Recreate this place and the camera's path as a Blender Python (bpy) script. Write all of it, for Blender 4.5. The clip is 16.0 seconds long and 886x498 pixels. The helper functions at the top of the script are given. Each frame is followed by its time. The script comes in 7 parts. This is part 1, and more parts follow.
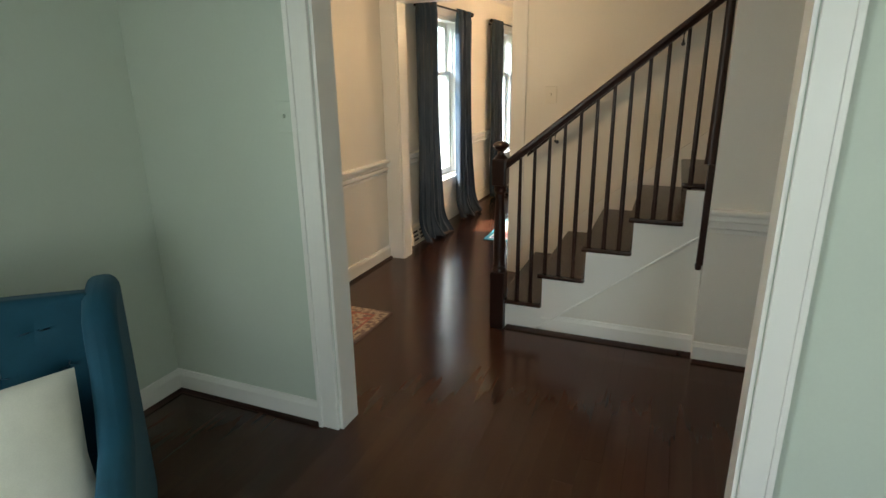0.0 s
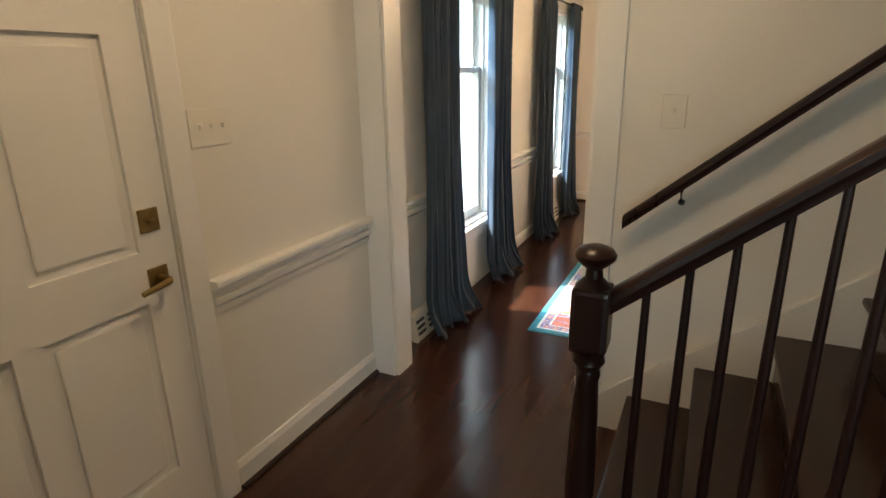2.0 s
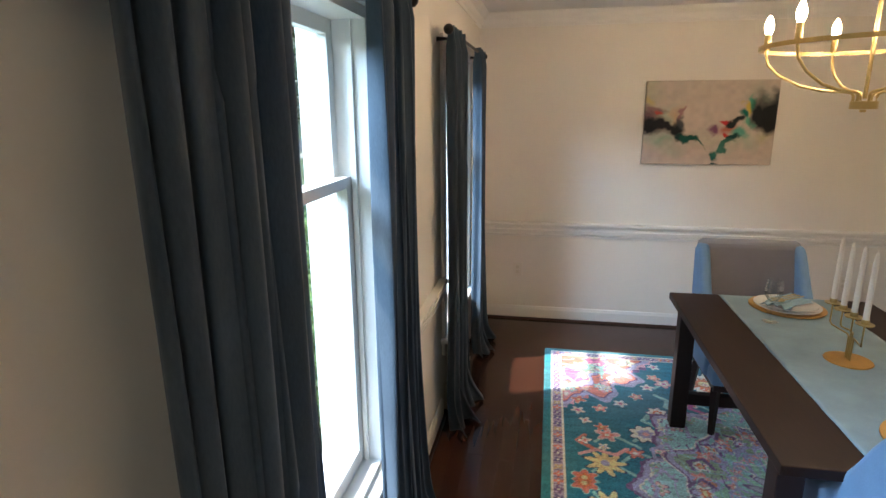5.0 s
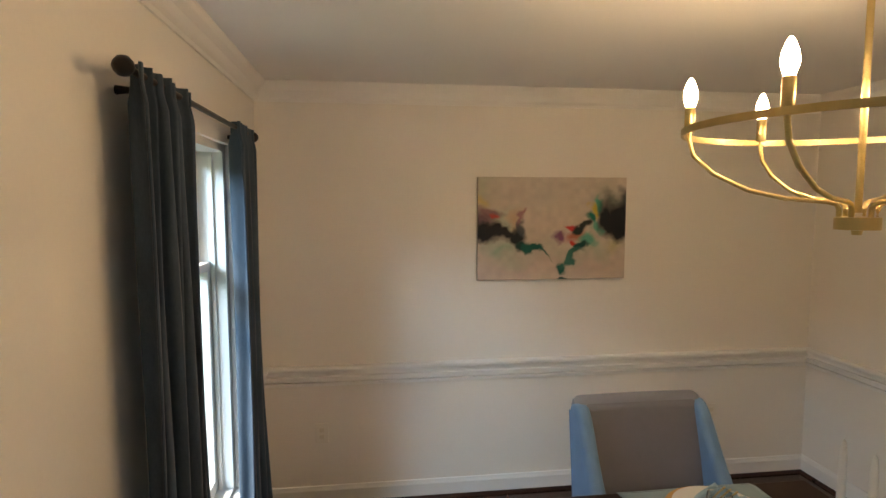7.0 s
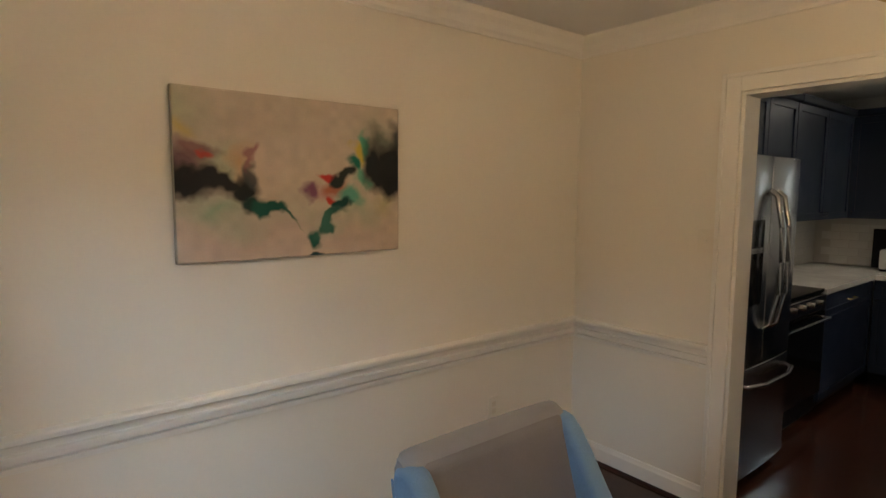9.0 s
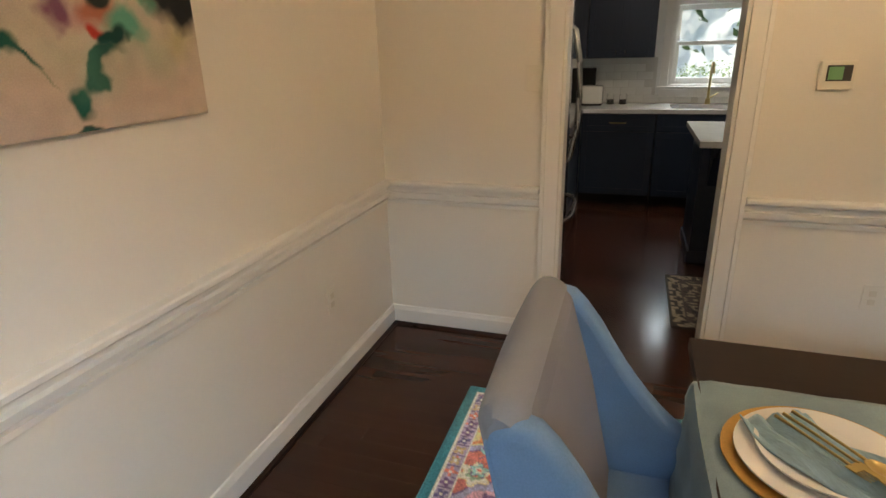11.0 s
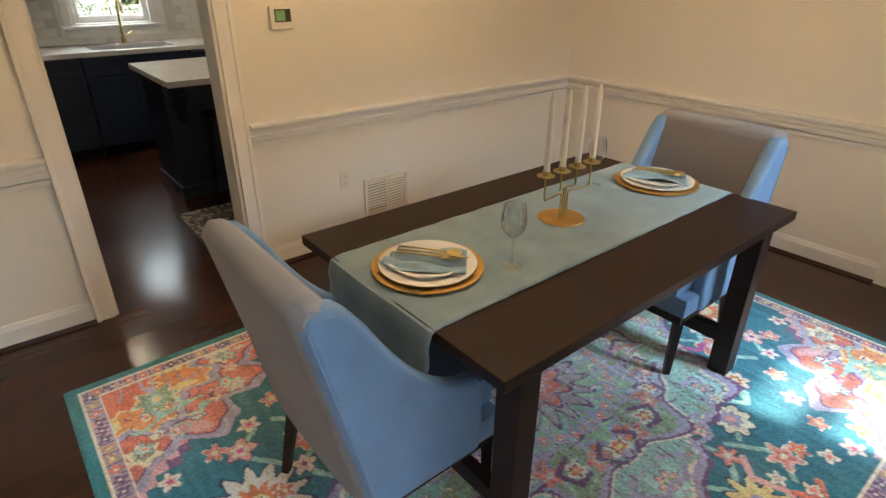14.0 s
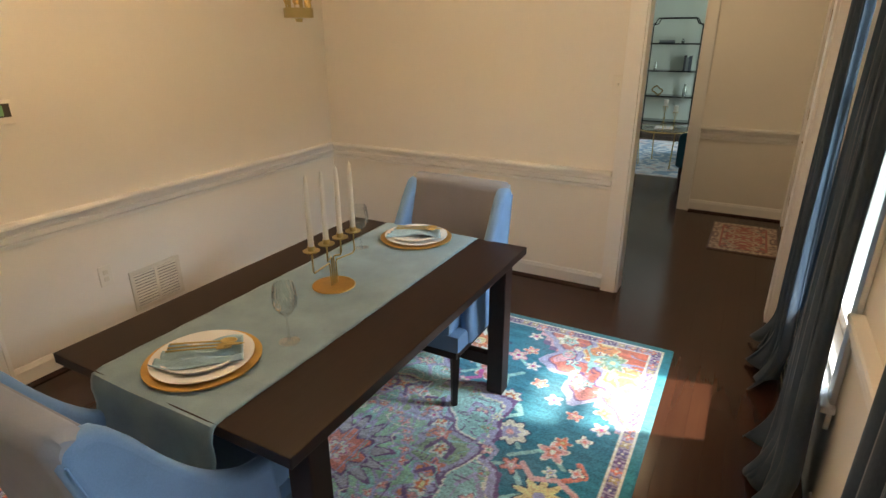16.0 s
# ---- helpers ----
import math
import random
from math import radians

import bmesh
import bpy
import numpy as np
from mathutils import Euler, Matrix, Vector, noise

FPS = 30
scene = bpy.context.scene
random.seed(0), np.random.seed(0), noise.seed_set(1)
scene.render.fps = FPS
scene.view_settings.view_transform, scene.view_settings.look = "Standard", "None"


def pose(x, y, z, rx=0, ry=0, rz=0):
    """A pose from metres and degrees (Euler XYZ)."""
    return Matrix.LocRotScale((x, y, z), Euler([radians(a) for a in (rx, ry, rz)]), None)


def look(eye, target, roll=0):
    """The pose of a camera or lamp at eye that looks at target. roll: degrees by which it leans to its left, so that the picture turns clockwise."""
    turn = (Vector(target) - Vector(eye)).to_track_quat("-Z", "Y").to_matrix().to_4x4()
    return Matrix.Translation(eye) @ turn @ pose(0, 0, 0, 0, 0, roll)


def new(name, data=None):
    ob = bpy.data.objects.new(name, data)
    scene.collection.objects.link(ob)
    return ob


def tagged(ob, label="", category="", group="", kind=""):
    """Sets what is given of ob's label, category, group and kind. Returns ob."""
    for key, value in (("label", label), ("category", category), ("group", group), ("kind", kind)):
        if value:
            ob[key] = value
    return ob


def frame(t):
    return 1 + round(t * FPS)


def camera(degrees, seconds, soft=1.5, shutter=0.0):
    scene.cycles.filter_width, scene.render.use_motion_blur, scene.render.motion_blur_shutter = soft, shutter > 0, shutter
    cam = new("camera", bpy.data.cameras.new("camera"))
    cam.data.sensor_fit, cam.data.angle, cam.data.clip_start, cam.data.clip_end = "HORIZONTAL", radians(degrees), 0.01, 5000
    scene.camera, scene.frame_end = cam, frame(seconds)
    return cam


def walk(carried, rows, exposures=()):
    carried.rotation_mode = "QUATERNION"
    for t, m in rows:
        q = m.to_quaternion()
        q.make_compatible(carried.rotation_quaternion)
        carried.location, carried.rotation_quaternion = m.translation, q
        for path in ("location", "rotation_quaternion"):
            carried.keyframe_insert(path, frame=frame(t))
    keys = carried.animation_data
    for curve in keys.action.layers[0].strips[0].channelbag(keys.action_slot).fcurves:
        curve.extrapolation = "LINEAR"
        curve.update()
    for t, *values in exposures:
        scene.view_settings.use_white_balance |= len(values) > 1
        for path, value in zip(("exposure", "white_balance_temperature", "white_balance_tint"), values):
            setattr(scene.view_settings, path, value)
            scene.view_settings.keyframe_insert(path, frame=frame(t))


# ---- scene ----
# Camera: seconds, place, yaw, pitch, roll
cam = camera(76.9, 16.0)
ROWS = [
    (0.0, 0.030, 0.041, 1.479, 22.10, -17.17, 0.72),
    (0.5, -0.084, 0.516, 1.494, 23.12, -17.24, 0.88),
    (1.0, -0.269, 0.982, 1.484, 24.56, -17.28, 0.77),
    (1.5, -0.455, 1.440, 1.485, 24.95, -17.37, 0.86),
    (2.0, -0.656, 1.910, 1.490, 25.66, -17.52, 0.92),
    (2.5, -0.885, 2.292, 1.505, 26.54, -17.33, 0.82),
    (3.0, -1.086, 2.703, 1.505, 26.80, -17.34, 0.97),
    (5.5, -1.592, 4.319, 1.766, 6.59, -11.59, 0.44),
    (6.0, -1.525, 4.659, 1.772, 3.72, -7.95, 0.51),
    (6.5, -1.525, 4.997, 1.798, -1.60, -6.03, 0.26),
    (7.0, -1.506, 5.309, 1.789, -7.51, -4.92, 0.02),
    (7.5, -1.458, 5.626, 1.716, -12.88, -4.33, 0.02),
    (8.0, -1.415, 5.925, 1.640, -21.98, -3.65, -0.05),
    (8.5, -1.364, 6.205, 1.605, -29.72, -4.40, 0.0),
    (9.0, -1.360, 6.470, 1.573, -38.82, -5.80, -0.30),
    (9.5, -1.297, 6.731, 1.511, -47.76, -7.44, 0.10),
    (10.0, -1.270, 6.968, 1.464, -54.45, -11.20, 0.90),
    (12.5, -1.494, 7.749, 1.509, -100.79, -26.99, -0.74),
    (13.0, -1.447, 7.857, 1.516, -108.90, -27.15, -0.88),
    (13.5, -1.467, 7.866, 1.541, -119.39, -26.96, -0.55),
    (14.0, -1.552, 7.864, 1.564, -129.28, -26.58, -0.31),
    (14.5, -1.629, 7.860, 1.574, -138.35, -25.66, -0.15),
    (15.0, -1.678, 7.855, 1.568, -145.43, -24.45, -0.05),
    (15.5, -1.688, 7.873, 1.598, -149.94, -24.00, -0.02),
    (16.0, -1.705, 7.884, 1.679, -151.53, -21.18, 0.19),
]
EXPOSURES = [(0.0, 2.78, 7350, 10), (1.0, 2.66, 7200, 10), (2.0, 2.58, 6700, 10), (3.0, 2.15, 5800, 10), (5.5, 2.02, 6250, 10), (6.0, 1.92, 6400, 10), (7.5, 1.67, 7000, 10), (8.5, 1.60, 7050, 10), (9.5, 1.73, 7050, 10), (12.5, 2.32, 7150, 10), (14.0, 2.32, 7250, 10), (16.0, 2.22, 7250, 10)]
walk(cam, [(t, pose(x, y, z, 90 + pitch, roll, yaw)) for t, x, y, z, yaw, pitch, roll in ROWS], EXPOSURES)

# ---- light ----
SUN_DIR = Vector((1.0, 0.34, -1.45)).normalized()
world = bpy.data.worlds.new("sky")
scene.world = world
world.use_nodes = True
wn, wl = world.node_tree.nodes, world.node_tree.links
sky = wn.new("ShaderNodeTexSky")
sky.sky_type, sky.sun_disc = "NISHITA", False
sky.sun_elevation = math.asin(-SUN_DIR.z)
sky.sun_rotation = math.atan2(-SUN_DIR.x, -SUN_DIR.y)
wl.new(sky.outputs[0], wn["Background"].inputs[0])
wn["Background"].inputs[1].default_value = 0.15
sun = new("sun", bpy.data.lights.new("sun", "SUN"))
sun.data.energy, sun.data.angle, sun.data.color = 2.1, radians(2.4), (1.0, 0.93, 0.82)
sun.matrix_world = look((-6, 2, 8), Vector((-6, 2, 8)) + SUN_DIR)


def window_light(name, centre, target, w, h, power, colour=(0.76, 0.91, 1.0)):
    """An area lamp that stands in for daylight through a window."""
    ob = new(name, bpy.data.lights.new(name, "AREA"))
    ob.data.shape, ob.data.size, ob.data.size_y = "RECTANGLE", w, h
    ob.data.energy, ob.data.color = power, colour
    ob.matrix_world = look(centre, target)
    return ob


# plan, metres
XF, XR, YF = -2.13, 1.32, 8.54            # front wall, kitchen wall, far dining wall
YS, YE = 4.245, 4.11                      # wall between dining room and foyer: its two faces
YL0, YL1 = 1.83, 1.95                     # wall between living room and foyer
XE, XC = -1.08, -2.0                      # dining opening
XL0, XL1 = -1.20, 0.34                    # living room opening
H, HEAD, TH = 2.44, 2.03, 0.22
WIN_Y = (5.31, 7.425)
WIN_HW, SILL, WHEAD, MEET = 0.45, 0.47, 2.03, 1.505
KO0, KO1, KOC = 6.912, 7.632, 0.088        # kitchen opening and its casing
KX, KY = 4.85, 8.42                       # kitchen's back walls
SOUTH, EAST = -3.35, 4.6

# added lamps outdoors, out of view, that strengthen the sky's light
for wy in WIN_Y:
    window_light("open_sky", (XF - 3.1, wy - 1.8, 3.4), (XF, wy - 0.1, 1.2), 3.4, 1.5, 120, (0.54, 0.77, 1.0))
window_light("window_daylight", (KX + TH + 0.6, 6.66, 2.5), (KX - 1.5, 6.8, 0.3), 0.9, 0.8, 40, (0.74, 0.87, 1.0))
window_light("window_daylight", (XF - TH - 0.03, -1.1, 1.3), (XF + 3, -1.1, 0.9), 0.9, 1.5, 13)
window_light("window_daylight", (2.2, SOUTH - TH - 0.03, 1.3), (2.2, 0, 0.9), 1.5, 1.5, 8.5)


# ---- materials ----
def ramp(nt, fac, stops):
    node = nt.nodes.new("ShaderNodeValToRGB")
    while len(node.color_ramp.elements) < len(stops):
        node.color_ramp.elements.new(0.5)
    for e, (p, c) in zip(node.color_ramp.elements, stops):
        e.position, e.color = p, (*c, 1)
    nt.links.new(fac, node.inputs[0])
    return node.outputs[0]


def mat_base(name, rough=0.5, metal=0.0, spec=0.5):
    m = bpy.data.materials.new(name)
    m.use_nodes = True
    b = m.node_tree.nodes["Principled BSDF"]
    b.inputs["Roughness"].default_value, b.inputs["Metallic"].default_value = rough, metal
    b.inputs["Specular IOR Level"].default_value = spec
    return m, m.node_tree, b


def noise_fac(nt, scale, detail=4, stretch=(1, 1, 1), kind="Object", rough=0.55):
    tc = nt.nodes.new("ShaderNodeTexCoord")
    mp = nt.nodes.new("ShaderNodeMapping")
    mp.inputs["Scale"].default_value = stretch
    n = nt.nodes.new("ShaderNodeTexNoise")
    n.inputs["Scale"].default_value, n.inputs["Detail"].default_value, n.inputs["Roughness"].default_value = scale, detail, rough
    nt.links.new(tc.outputs[kind], mp.inputs[0])
    nt.links.new(mp.outputs[0], n.inputs[0])
    return n.outputs[0]


def bump(nt, b, fac, strength, dist=0.002):
    n = nt.nodes.new("ShaderNodeBump")
    n.inputs["Strength"].default_value, n.inputs["Distance"].default_value = strength, dist
    nt.links.new(fac, n.inputs["Height"])
    nt.links.new(n.outputs[0], b.inputs["Normal"])


def surface(name, col, rough=0.5, metal=0.0, vary=0.12, scale=6, grain=120, relief=0.1, spec=0.5, dist=0.001, stretch=(1, 1, 1), sheen=0.0, rough_vary=0.1):
    """A surface with colour variation at a broad and a fine scale, uneven gloss and fine relief."""
    m, nt, b = mat_base(name, rough, metal, spec)
    a, f = noise_fac(nt, scale, 4, stretch), noise_fac(nt, grain, 3, stretch)
    mix = nt.nodes.new("ShaderNodeMath")
    mix.operation = "MULTIPLY_ADD"
    mix.inputs[1].default_value = 0.35
    nt.links.new(f, mix.inputs[0])
    sc = nt.nodes.new("ShaderNodeMath")
    sc.operation = "MULTIPLY"
    sc.inputs[1].default_value = 0.65
    nt.links.new(a, sc.inputs[0])
    nt.links.new(sc.outputs[0], mix.inputs[2])
    lo, hi = [c * (1 - vary) for c in col], [min(1, c * (1 + vary)) for c in col]
    nt.links.new(ramp(nt, mix.outputs[0], [(0.3, lo), (0.7, hi)]), b.inputs["Base Color"])
    mr = nt.nodes.new("ShaderNodeMapRange")
    mr.inputs[3].default_value, mr.inputs[4].default_value = max(0.02, rough - rough_vary), min(1, rough + rough_vary)
    nt.links.new(a, mr.inputs[0])
    nt.links.new(mr.outputs[0], b.inputs["Roughness"])
    if relief:
        bump(nt, b, f, relief, dist)
    if sheen:
        b.inputs["Sheen Weight"].default_value, b.inputs["Sheen Roughness"].default_value = sheen, 0.4
        b.inputs["Sheen Tint"].default_value = (*[min(1, c * 1.6 + 0.15) for c in col], 1)
    return m


WALL = surface("cream_wall_paint", (0.80, 0.76, 0.69), 0.55, vary=0.025, scale=1.5, grain=90, relief=0.06, rough_vary=0.06)
MINT = surface("sage_wall_paint", (0.57, 0.625, 0.545), 0.55, vary=0.03, scale=1.5, grain=90, relief=0.06)
KWALL = surface("kitchen_wall_paint", (0.80, 0.80, 0.78), 0.55, vary=0.025, scale=1.5, grain=90, relief=0.06)
CEIL = surface("ceiling_paint", (0.80, 0.79, 0.77), 0.8, vary=0.02, scale=2, grain=70, relief=0.08)
TRIM = surface("white_satin_trim", (0.82, 0.80, 0.76), 0.36, vary=0.012, scale=2, grain=60, relief=0, rough_vary=0.03)
DARK_WOOD = surface("dark_stained_wood", (0.022, 0.0080, 0.0056), 0.30, spec=0.35, vary=0.35, scale=4, grain=40, relief=0.08, stretch=(1, 1, 0.15), rough_vary=0.08)
TREAD = surface("stained_stair_tread", (0.030, 0.0120, 0.0080), 0.25, vary=0.35, scale=5, grain=40, relief=0.06, stretch=(1, 0.12, 1), rough_vary=0.08)
TABLE = surface("espresso_table_wood", (0.021, 0.0105, 0.0085), 0.46, spec=0.25, vary=0.3, scale=5, grain=60, relief=0.1, stretch=(1, 0.1, 1), rough_vary=0.08)
# Lamp and window light put into the chair velvet: pale, grey, blue copies.
VELVET_DAYLIT = surface("chair_velvet_daylit_pale", (0.25, 0.258, 0.285), 0.85, vary=0.08, scale=6, grain=280, relief=0.2, sheen=0.2, spec=0.2)
VELVET_WARM_SHADE = surface("chair_velvet_warm_shade", (0.19, 0.187, 0.21), 0.75, vary=0.10, scale=5, grain=260, relief=0.15, sheen=0.35, spec=0.2)
VELVET = surface("dusty_blue_velvet", (0.165, 0.28, 0.45), 0.75, vary=0.16, scale=5, grain=260, relief=0.15, sheen=0.4, spec=0.2)
CURTAIN = surface("slate_teal_velvet", (0.054, 0.074, 0.098), 0.7, vary=0.36, scale=11, grain=240, relief=0.15, sheen=0.75, spec=0.2, stretch=(1, 1, 0.3))
# blue translucent share added to imitate window light on the opaque velvet
cnt = CURTAIN.node_tree
ctl, cmx = cnt.nodes.new("ShaderNodeBsdfTranslucent"), cnt.nodes.new("ShaderNodeMixShader")
ctl.inputs[0].default_value, cmx.inputs[0].default_value = (0.04, 0.26, 0.42, 1), 0.12
cnt.links.new(cnt.nodes["Principled BSDF"].outputs[0], cmx.inputs[1])
cnt.links.new(ctl.outputs[0], cmx.inputs[2])
cnt.links.new(cmx.outputs[0], cnt.nodes["Material Output"].inputs[0])
TEAL = surface("teal_upholstery", (0.005, 0.052, 0.085), 0.75, vary=0.2, scale=7, grain=350, relief=0.15, sheen=0.3, spec=0.2)
RUNNER = surface("aqua_velvet_runner", (0.23, 0.32, 0.36), 0.7, vary=0.22, scale=7, grain=320, relief=0.15, sheen=0.45, spec=0.2)
BRASS = surface("brushed_brass", (0.56, 0.44, 0.20), 0.30, 1.0, vary=0.05, scale=20, grain=160, relief=0.015, rough_vary=0.04)
OLD_BRASS = surface("aged_brass", (0.36, 0.25, 0.10), 0.35, 1.0, vary=0.25, scale=25, grain=120, relief=0.06)
GOLD = surface("gold_plate_glaze", (0.60, 0.36, 0.11), 0.42, 0.75, vary=0.15, scale=14, grain=220, relief=0.12)
STEEL = surface("brushed_stainless", (0.50, 0.50, 0.51), 0.22, 1.0, vary=0.06, scale=3, grain=160, relief=0.04, stretch=(0.05, 1, 1))
BLACK = surface("black_metal", (0.012, 0.011, 0.011), 0.4, 0.6, vary=0.2, scale=20, grain=120, relief=0.05)
BLACK_GLASS = surface("black_glass", (0.008, 0.008, 0.009), 0.08, vary=0.1, relief=0)
NAVY = surface("navy_cabinet_paint", (0.020, 0.032, 0.062), 0.38, vary=0.1, scale=4, grain=80, relief=0.05)
QUARTZ = surface("white_quartz", (0.78, 0.77, 0.75), 0.16, vary=0.04, scale=6, grain=90, relief=0)
CERAMIC = surface("white_glazed_ceramic", (0.82, 0.81, 0.78), 0.12, vary=0.02, relief=0)
PLASTIC = surface("ivory_switch_plastic", (0.78, 0.74, 0.66), 0.35, vary=0.02, relief=0)
WAX = surface("white_candle_wax", (0.86, 0.83, 0.76), 0.45, vary=0.03, scale=15, relief=0.04)
LINEN = surface("cream_cushion_linen", (0.62, 0.60, 0.52), 0.9, vary=0.1, scale=9, grain=300, relief=0.3)
NAPKIN = surface("striped_blue_napkin", (0.30, 0.45, 0.54), 0.85, vary=0.3, scale=30, grain=260, relief=0.3, stretch=(0.3, 2.5, 1))
LCD = surface("green_display", (0.20, 0.42, 0.20), 0.3, vary=0.05, relief=0)
SLOT = surface("dark_slot", (0.05, 0.045, 0.04), 0.7, vary=0.1, relief=0)
GRILLE = surface("cream_grille_enamel", (0.70, 0.65, 0.55), 0.4, vary=0.04, relief=0)


def emitter(name, col, power):
    m, nt, b = mat_base(name)
    b.inputs["Base Color"].default_value = (*col, 1)
    b.inputs["Emission Color"].default_value, b.inputs["Emission Strength"].default_value = (*col, 1), power
    return m


BULB = emitter("warm_bulb", (1.0, 0.69, 0.39), 76)
CAN = emitter("white_downlight", (1.0, 0.88, 0.72), 42)


def glass_mat(name, tint=(1, 1, 1), rough=0.0, ior=1.45):
    m, nt, b = mat_base(name, rough)
    b.inputs["Base Color"].default_value = (*tint, 1)
    b.inputs["Transmission Weight"].default_value, b.inputs["IOR"].default_value = 1.0, ior
    return m


GLASS = glass_mat("clear_glass")
PANE = bpy.data.materials.new("window_glass")
PANE.use_nodes = True
pn, pl_ = PANE.node_tree.nodes, PANE.node_tree.links
pmix, ptr, pgl = pn.new("ShaderNodeMixShader"), pn.new("ShaderNodeBsdfTransparent"), pn.new("ShaderNodeBsdfGlossy")
ptr.inputs[0].default_value, pgl.inputs["Roughness"].default_value = (0.95, 0.97, 0.96, 1), 0.02
pmix.inputs[0].default_value = 0.05
pl_.new(ptr.outputs[0], pmix.inputs[1])
pl_.new(pgl.outputs[0], pmix.inputs[2])
pl_.new(pmix.outputs[0], pn["Material Output"].inputs[0])
THIN_GLASS = bpy.data.materials.new("thin_crystal")
THIN_GLASS.use_nodes = True
tn, tl_ = THIN_GLASS.node_tree.nodes, THIN_GLASS.node_tree.links
tmix, ttr, tgl, tfr = tn.new("ShaderNodeMixShader"), tn.new("ShaderNodeBsdfTransparent"), tn.new("ShaderNodeBsdfGlossy"), tn.new("ShaderNodeLayerWeight")
ttr.inputs[0].default_value, tgl.inputs["Roughness"].default_value, tfr.inputs[0].default_value = (0.97, 0.98, 0.98, 1), 0.03, 0.22
tl_.new(tfr.outputs["Facing"], tmix.inputs[0])
tl_.new(ttr.outputs[0], tmix.inputs[1])
tl_.new(tgl.outputs[0], tmix.inputs[2])
tl_.new(tmix.outputs[0], tn["Material Output"].inputs[0])


def floor_wood():
    m, nt, b = mat_base("walnut_stained_oak", 0.19, spec=0.4)
    oi = nt.nodes.new("ShaderNodeObjectInfo")
    off = nt.nodes.new("ShaderNodeVectorMath")
    off.operation = "MULTIPLY_ADD"
    tc = nt.nodes.new("ShaderNodeTexCoord")
    comb = nt.nodes.new("ShaderNodeCombineXYZ")
    geo = nt.nodes.new("ShaderNodeNewGeometry")
    add = nt.nodes.new("ShaderNodeMath")
    nt.links.new(oi.outputs["Random"], add.inputs[0])
    nt.links.new(geo.outputs["Random Per Island"], add.inputs[1])
    for k in range(3):
        nt.links.new(add.outputs[0], comb.inputs[k])
    off.inputs[1].default_value = (1, 1, 1)
    sc = nt.nodes.new("ShaderNodeVectorMath")
    sc.operation = "SCALE"
    sc.inputs["Scale"].default_value = 17.0
    nt.links.new(comb.outputs[0], sc.inputs[0])
    nt.links.new(tc.outputs["Object"], off.inputs[0])
    nt.links.new(sc.outputs[0], off.inputs[2])
    mp = nt.nodes.new("ShaderNodeMapping")
    mp.inputs["Scale"].default_value = (11, 0.7, 1)
    nt.links.new(off.outputs[0], mp.inputs[0])
    n1 = nt.nodes.new("ShaderNodeTexNoise")
    n1.inputs["Scale"].default_value, n1.inputs["Detail"].default_value, n1.inputs["Distortion"].default_value = 1.8, 4, 0.0
    nt.links.new(mp.outputs[0], n1.inputs[0])
    mp2 = nt.nodes.new("ShaderNodeMapping")
    mp2.inputs["Scale"].default_value = (160, 3.5, 1)
    nt.links.new(off.outputs[0], mp2.inputs[0])
    n2 = nt.nodes.new("ShaderNodeTexNoise")
    n2.inputs["Scale"].default_value, n2.inputs["Detail"].default_value = 1.0, 3
    nt.links.new(mp2.outputs[0], n2.inputs[0])
    mixf = nt.nodes.new("ShaderNodeMath")
    mixf.operation = "MULTIPLY_ADD"
    mixf.inputs[1].default_value = 0.12
    nt.links.new(n2.outputs[0], mixf.inputs[0])
    half = nt.nodes.new("ShaderNodeMath")
    half.operation = "MULTIPLY"
    half.inputs[1].default_value = 0.88
    nt.links.new(n1.outputs[0], half.inputs[0])
    nt.links.new(half.outputs[0], mixf.inputs[2])
    col = ramp(nt, mixf.outputs[0], [(0.25, (0.042, 0.0150, 0.0092)), (0.5, (0.049, 0.0180, 0.0106)), (0.8, (0.062, 0.0250, 0.0138))])
    hsv = nt.nodes.new("ShaderNodeHueSaturation")
    mr = nt.nodes.new("ShaderNodeMapRange")
    mr.inputs[2].default_value = 2.0
    mr.inputs[3].default_value, mr.inputs[4].default_value = 0.88, 1.12
    nt.links.new(add.outputs[0], mr.inputs[0])
    nt.links.new(mr.outputs[0], hsv.inputs["Value"])
    nt.links.new(col, hsv.inputs["Color"])
    nt.links.new(hsv.outputs[0], b.inputs["Base Color"])
    rr = nt.nodes.new("ShaderNodeMapRange")
    rr.inputs[3].default_value, rr.inputs[4].default_value = 0.165, 0.20
    nt.links.new(mixf.outputs[0], rr.inputs[0])
    nt.links.new(rr.outputs[0], b.inputs["Roughness"])
    return m


FLOOR = floor_wood()


# ---- mesh helpers ----
def bm_box(bm, lo, hi, bevel=0.0, m=None):
    """A box from corner to corner, its edges eased by bevel."""
    lo, hi = Vector(lo), Vector(hi)
    c, s = (lo + hi) / 2, hi - lo
    mat = Matrix.Translation(c) @ Matrix.Diagonal((*s, 1))
    vs = bmesh.ops.create_cube(bm, size=1, matrix=(m @ mat) if m else mat)["verts"]
    if bevel:
        es = list({e for v in vs for e in v.link_edges})
        bmesh.ops.bevel(bm, geom=es, offset=bevel, segments=2, profile=0.6, affect="EDGES", clamp_overlap=True)


def box_bm(lo, hi, bevel=0.0):
    bm = bmesh.new()
    bm_box(bm, lo, hi, bevel)
    return bm


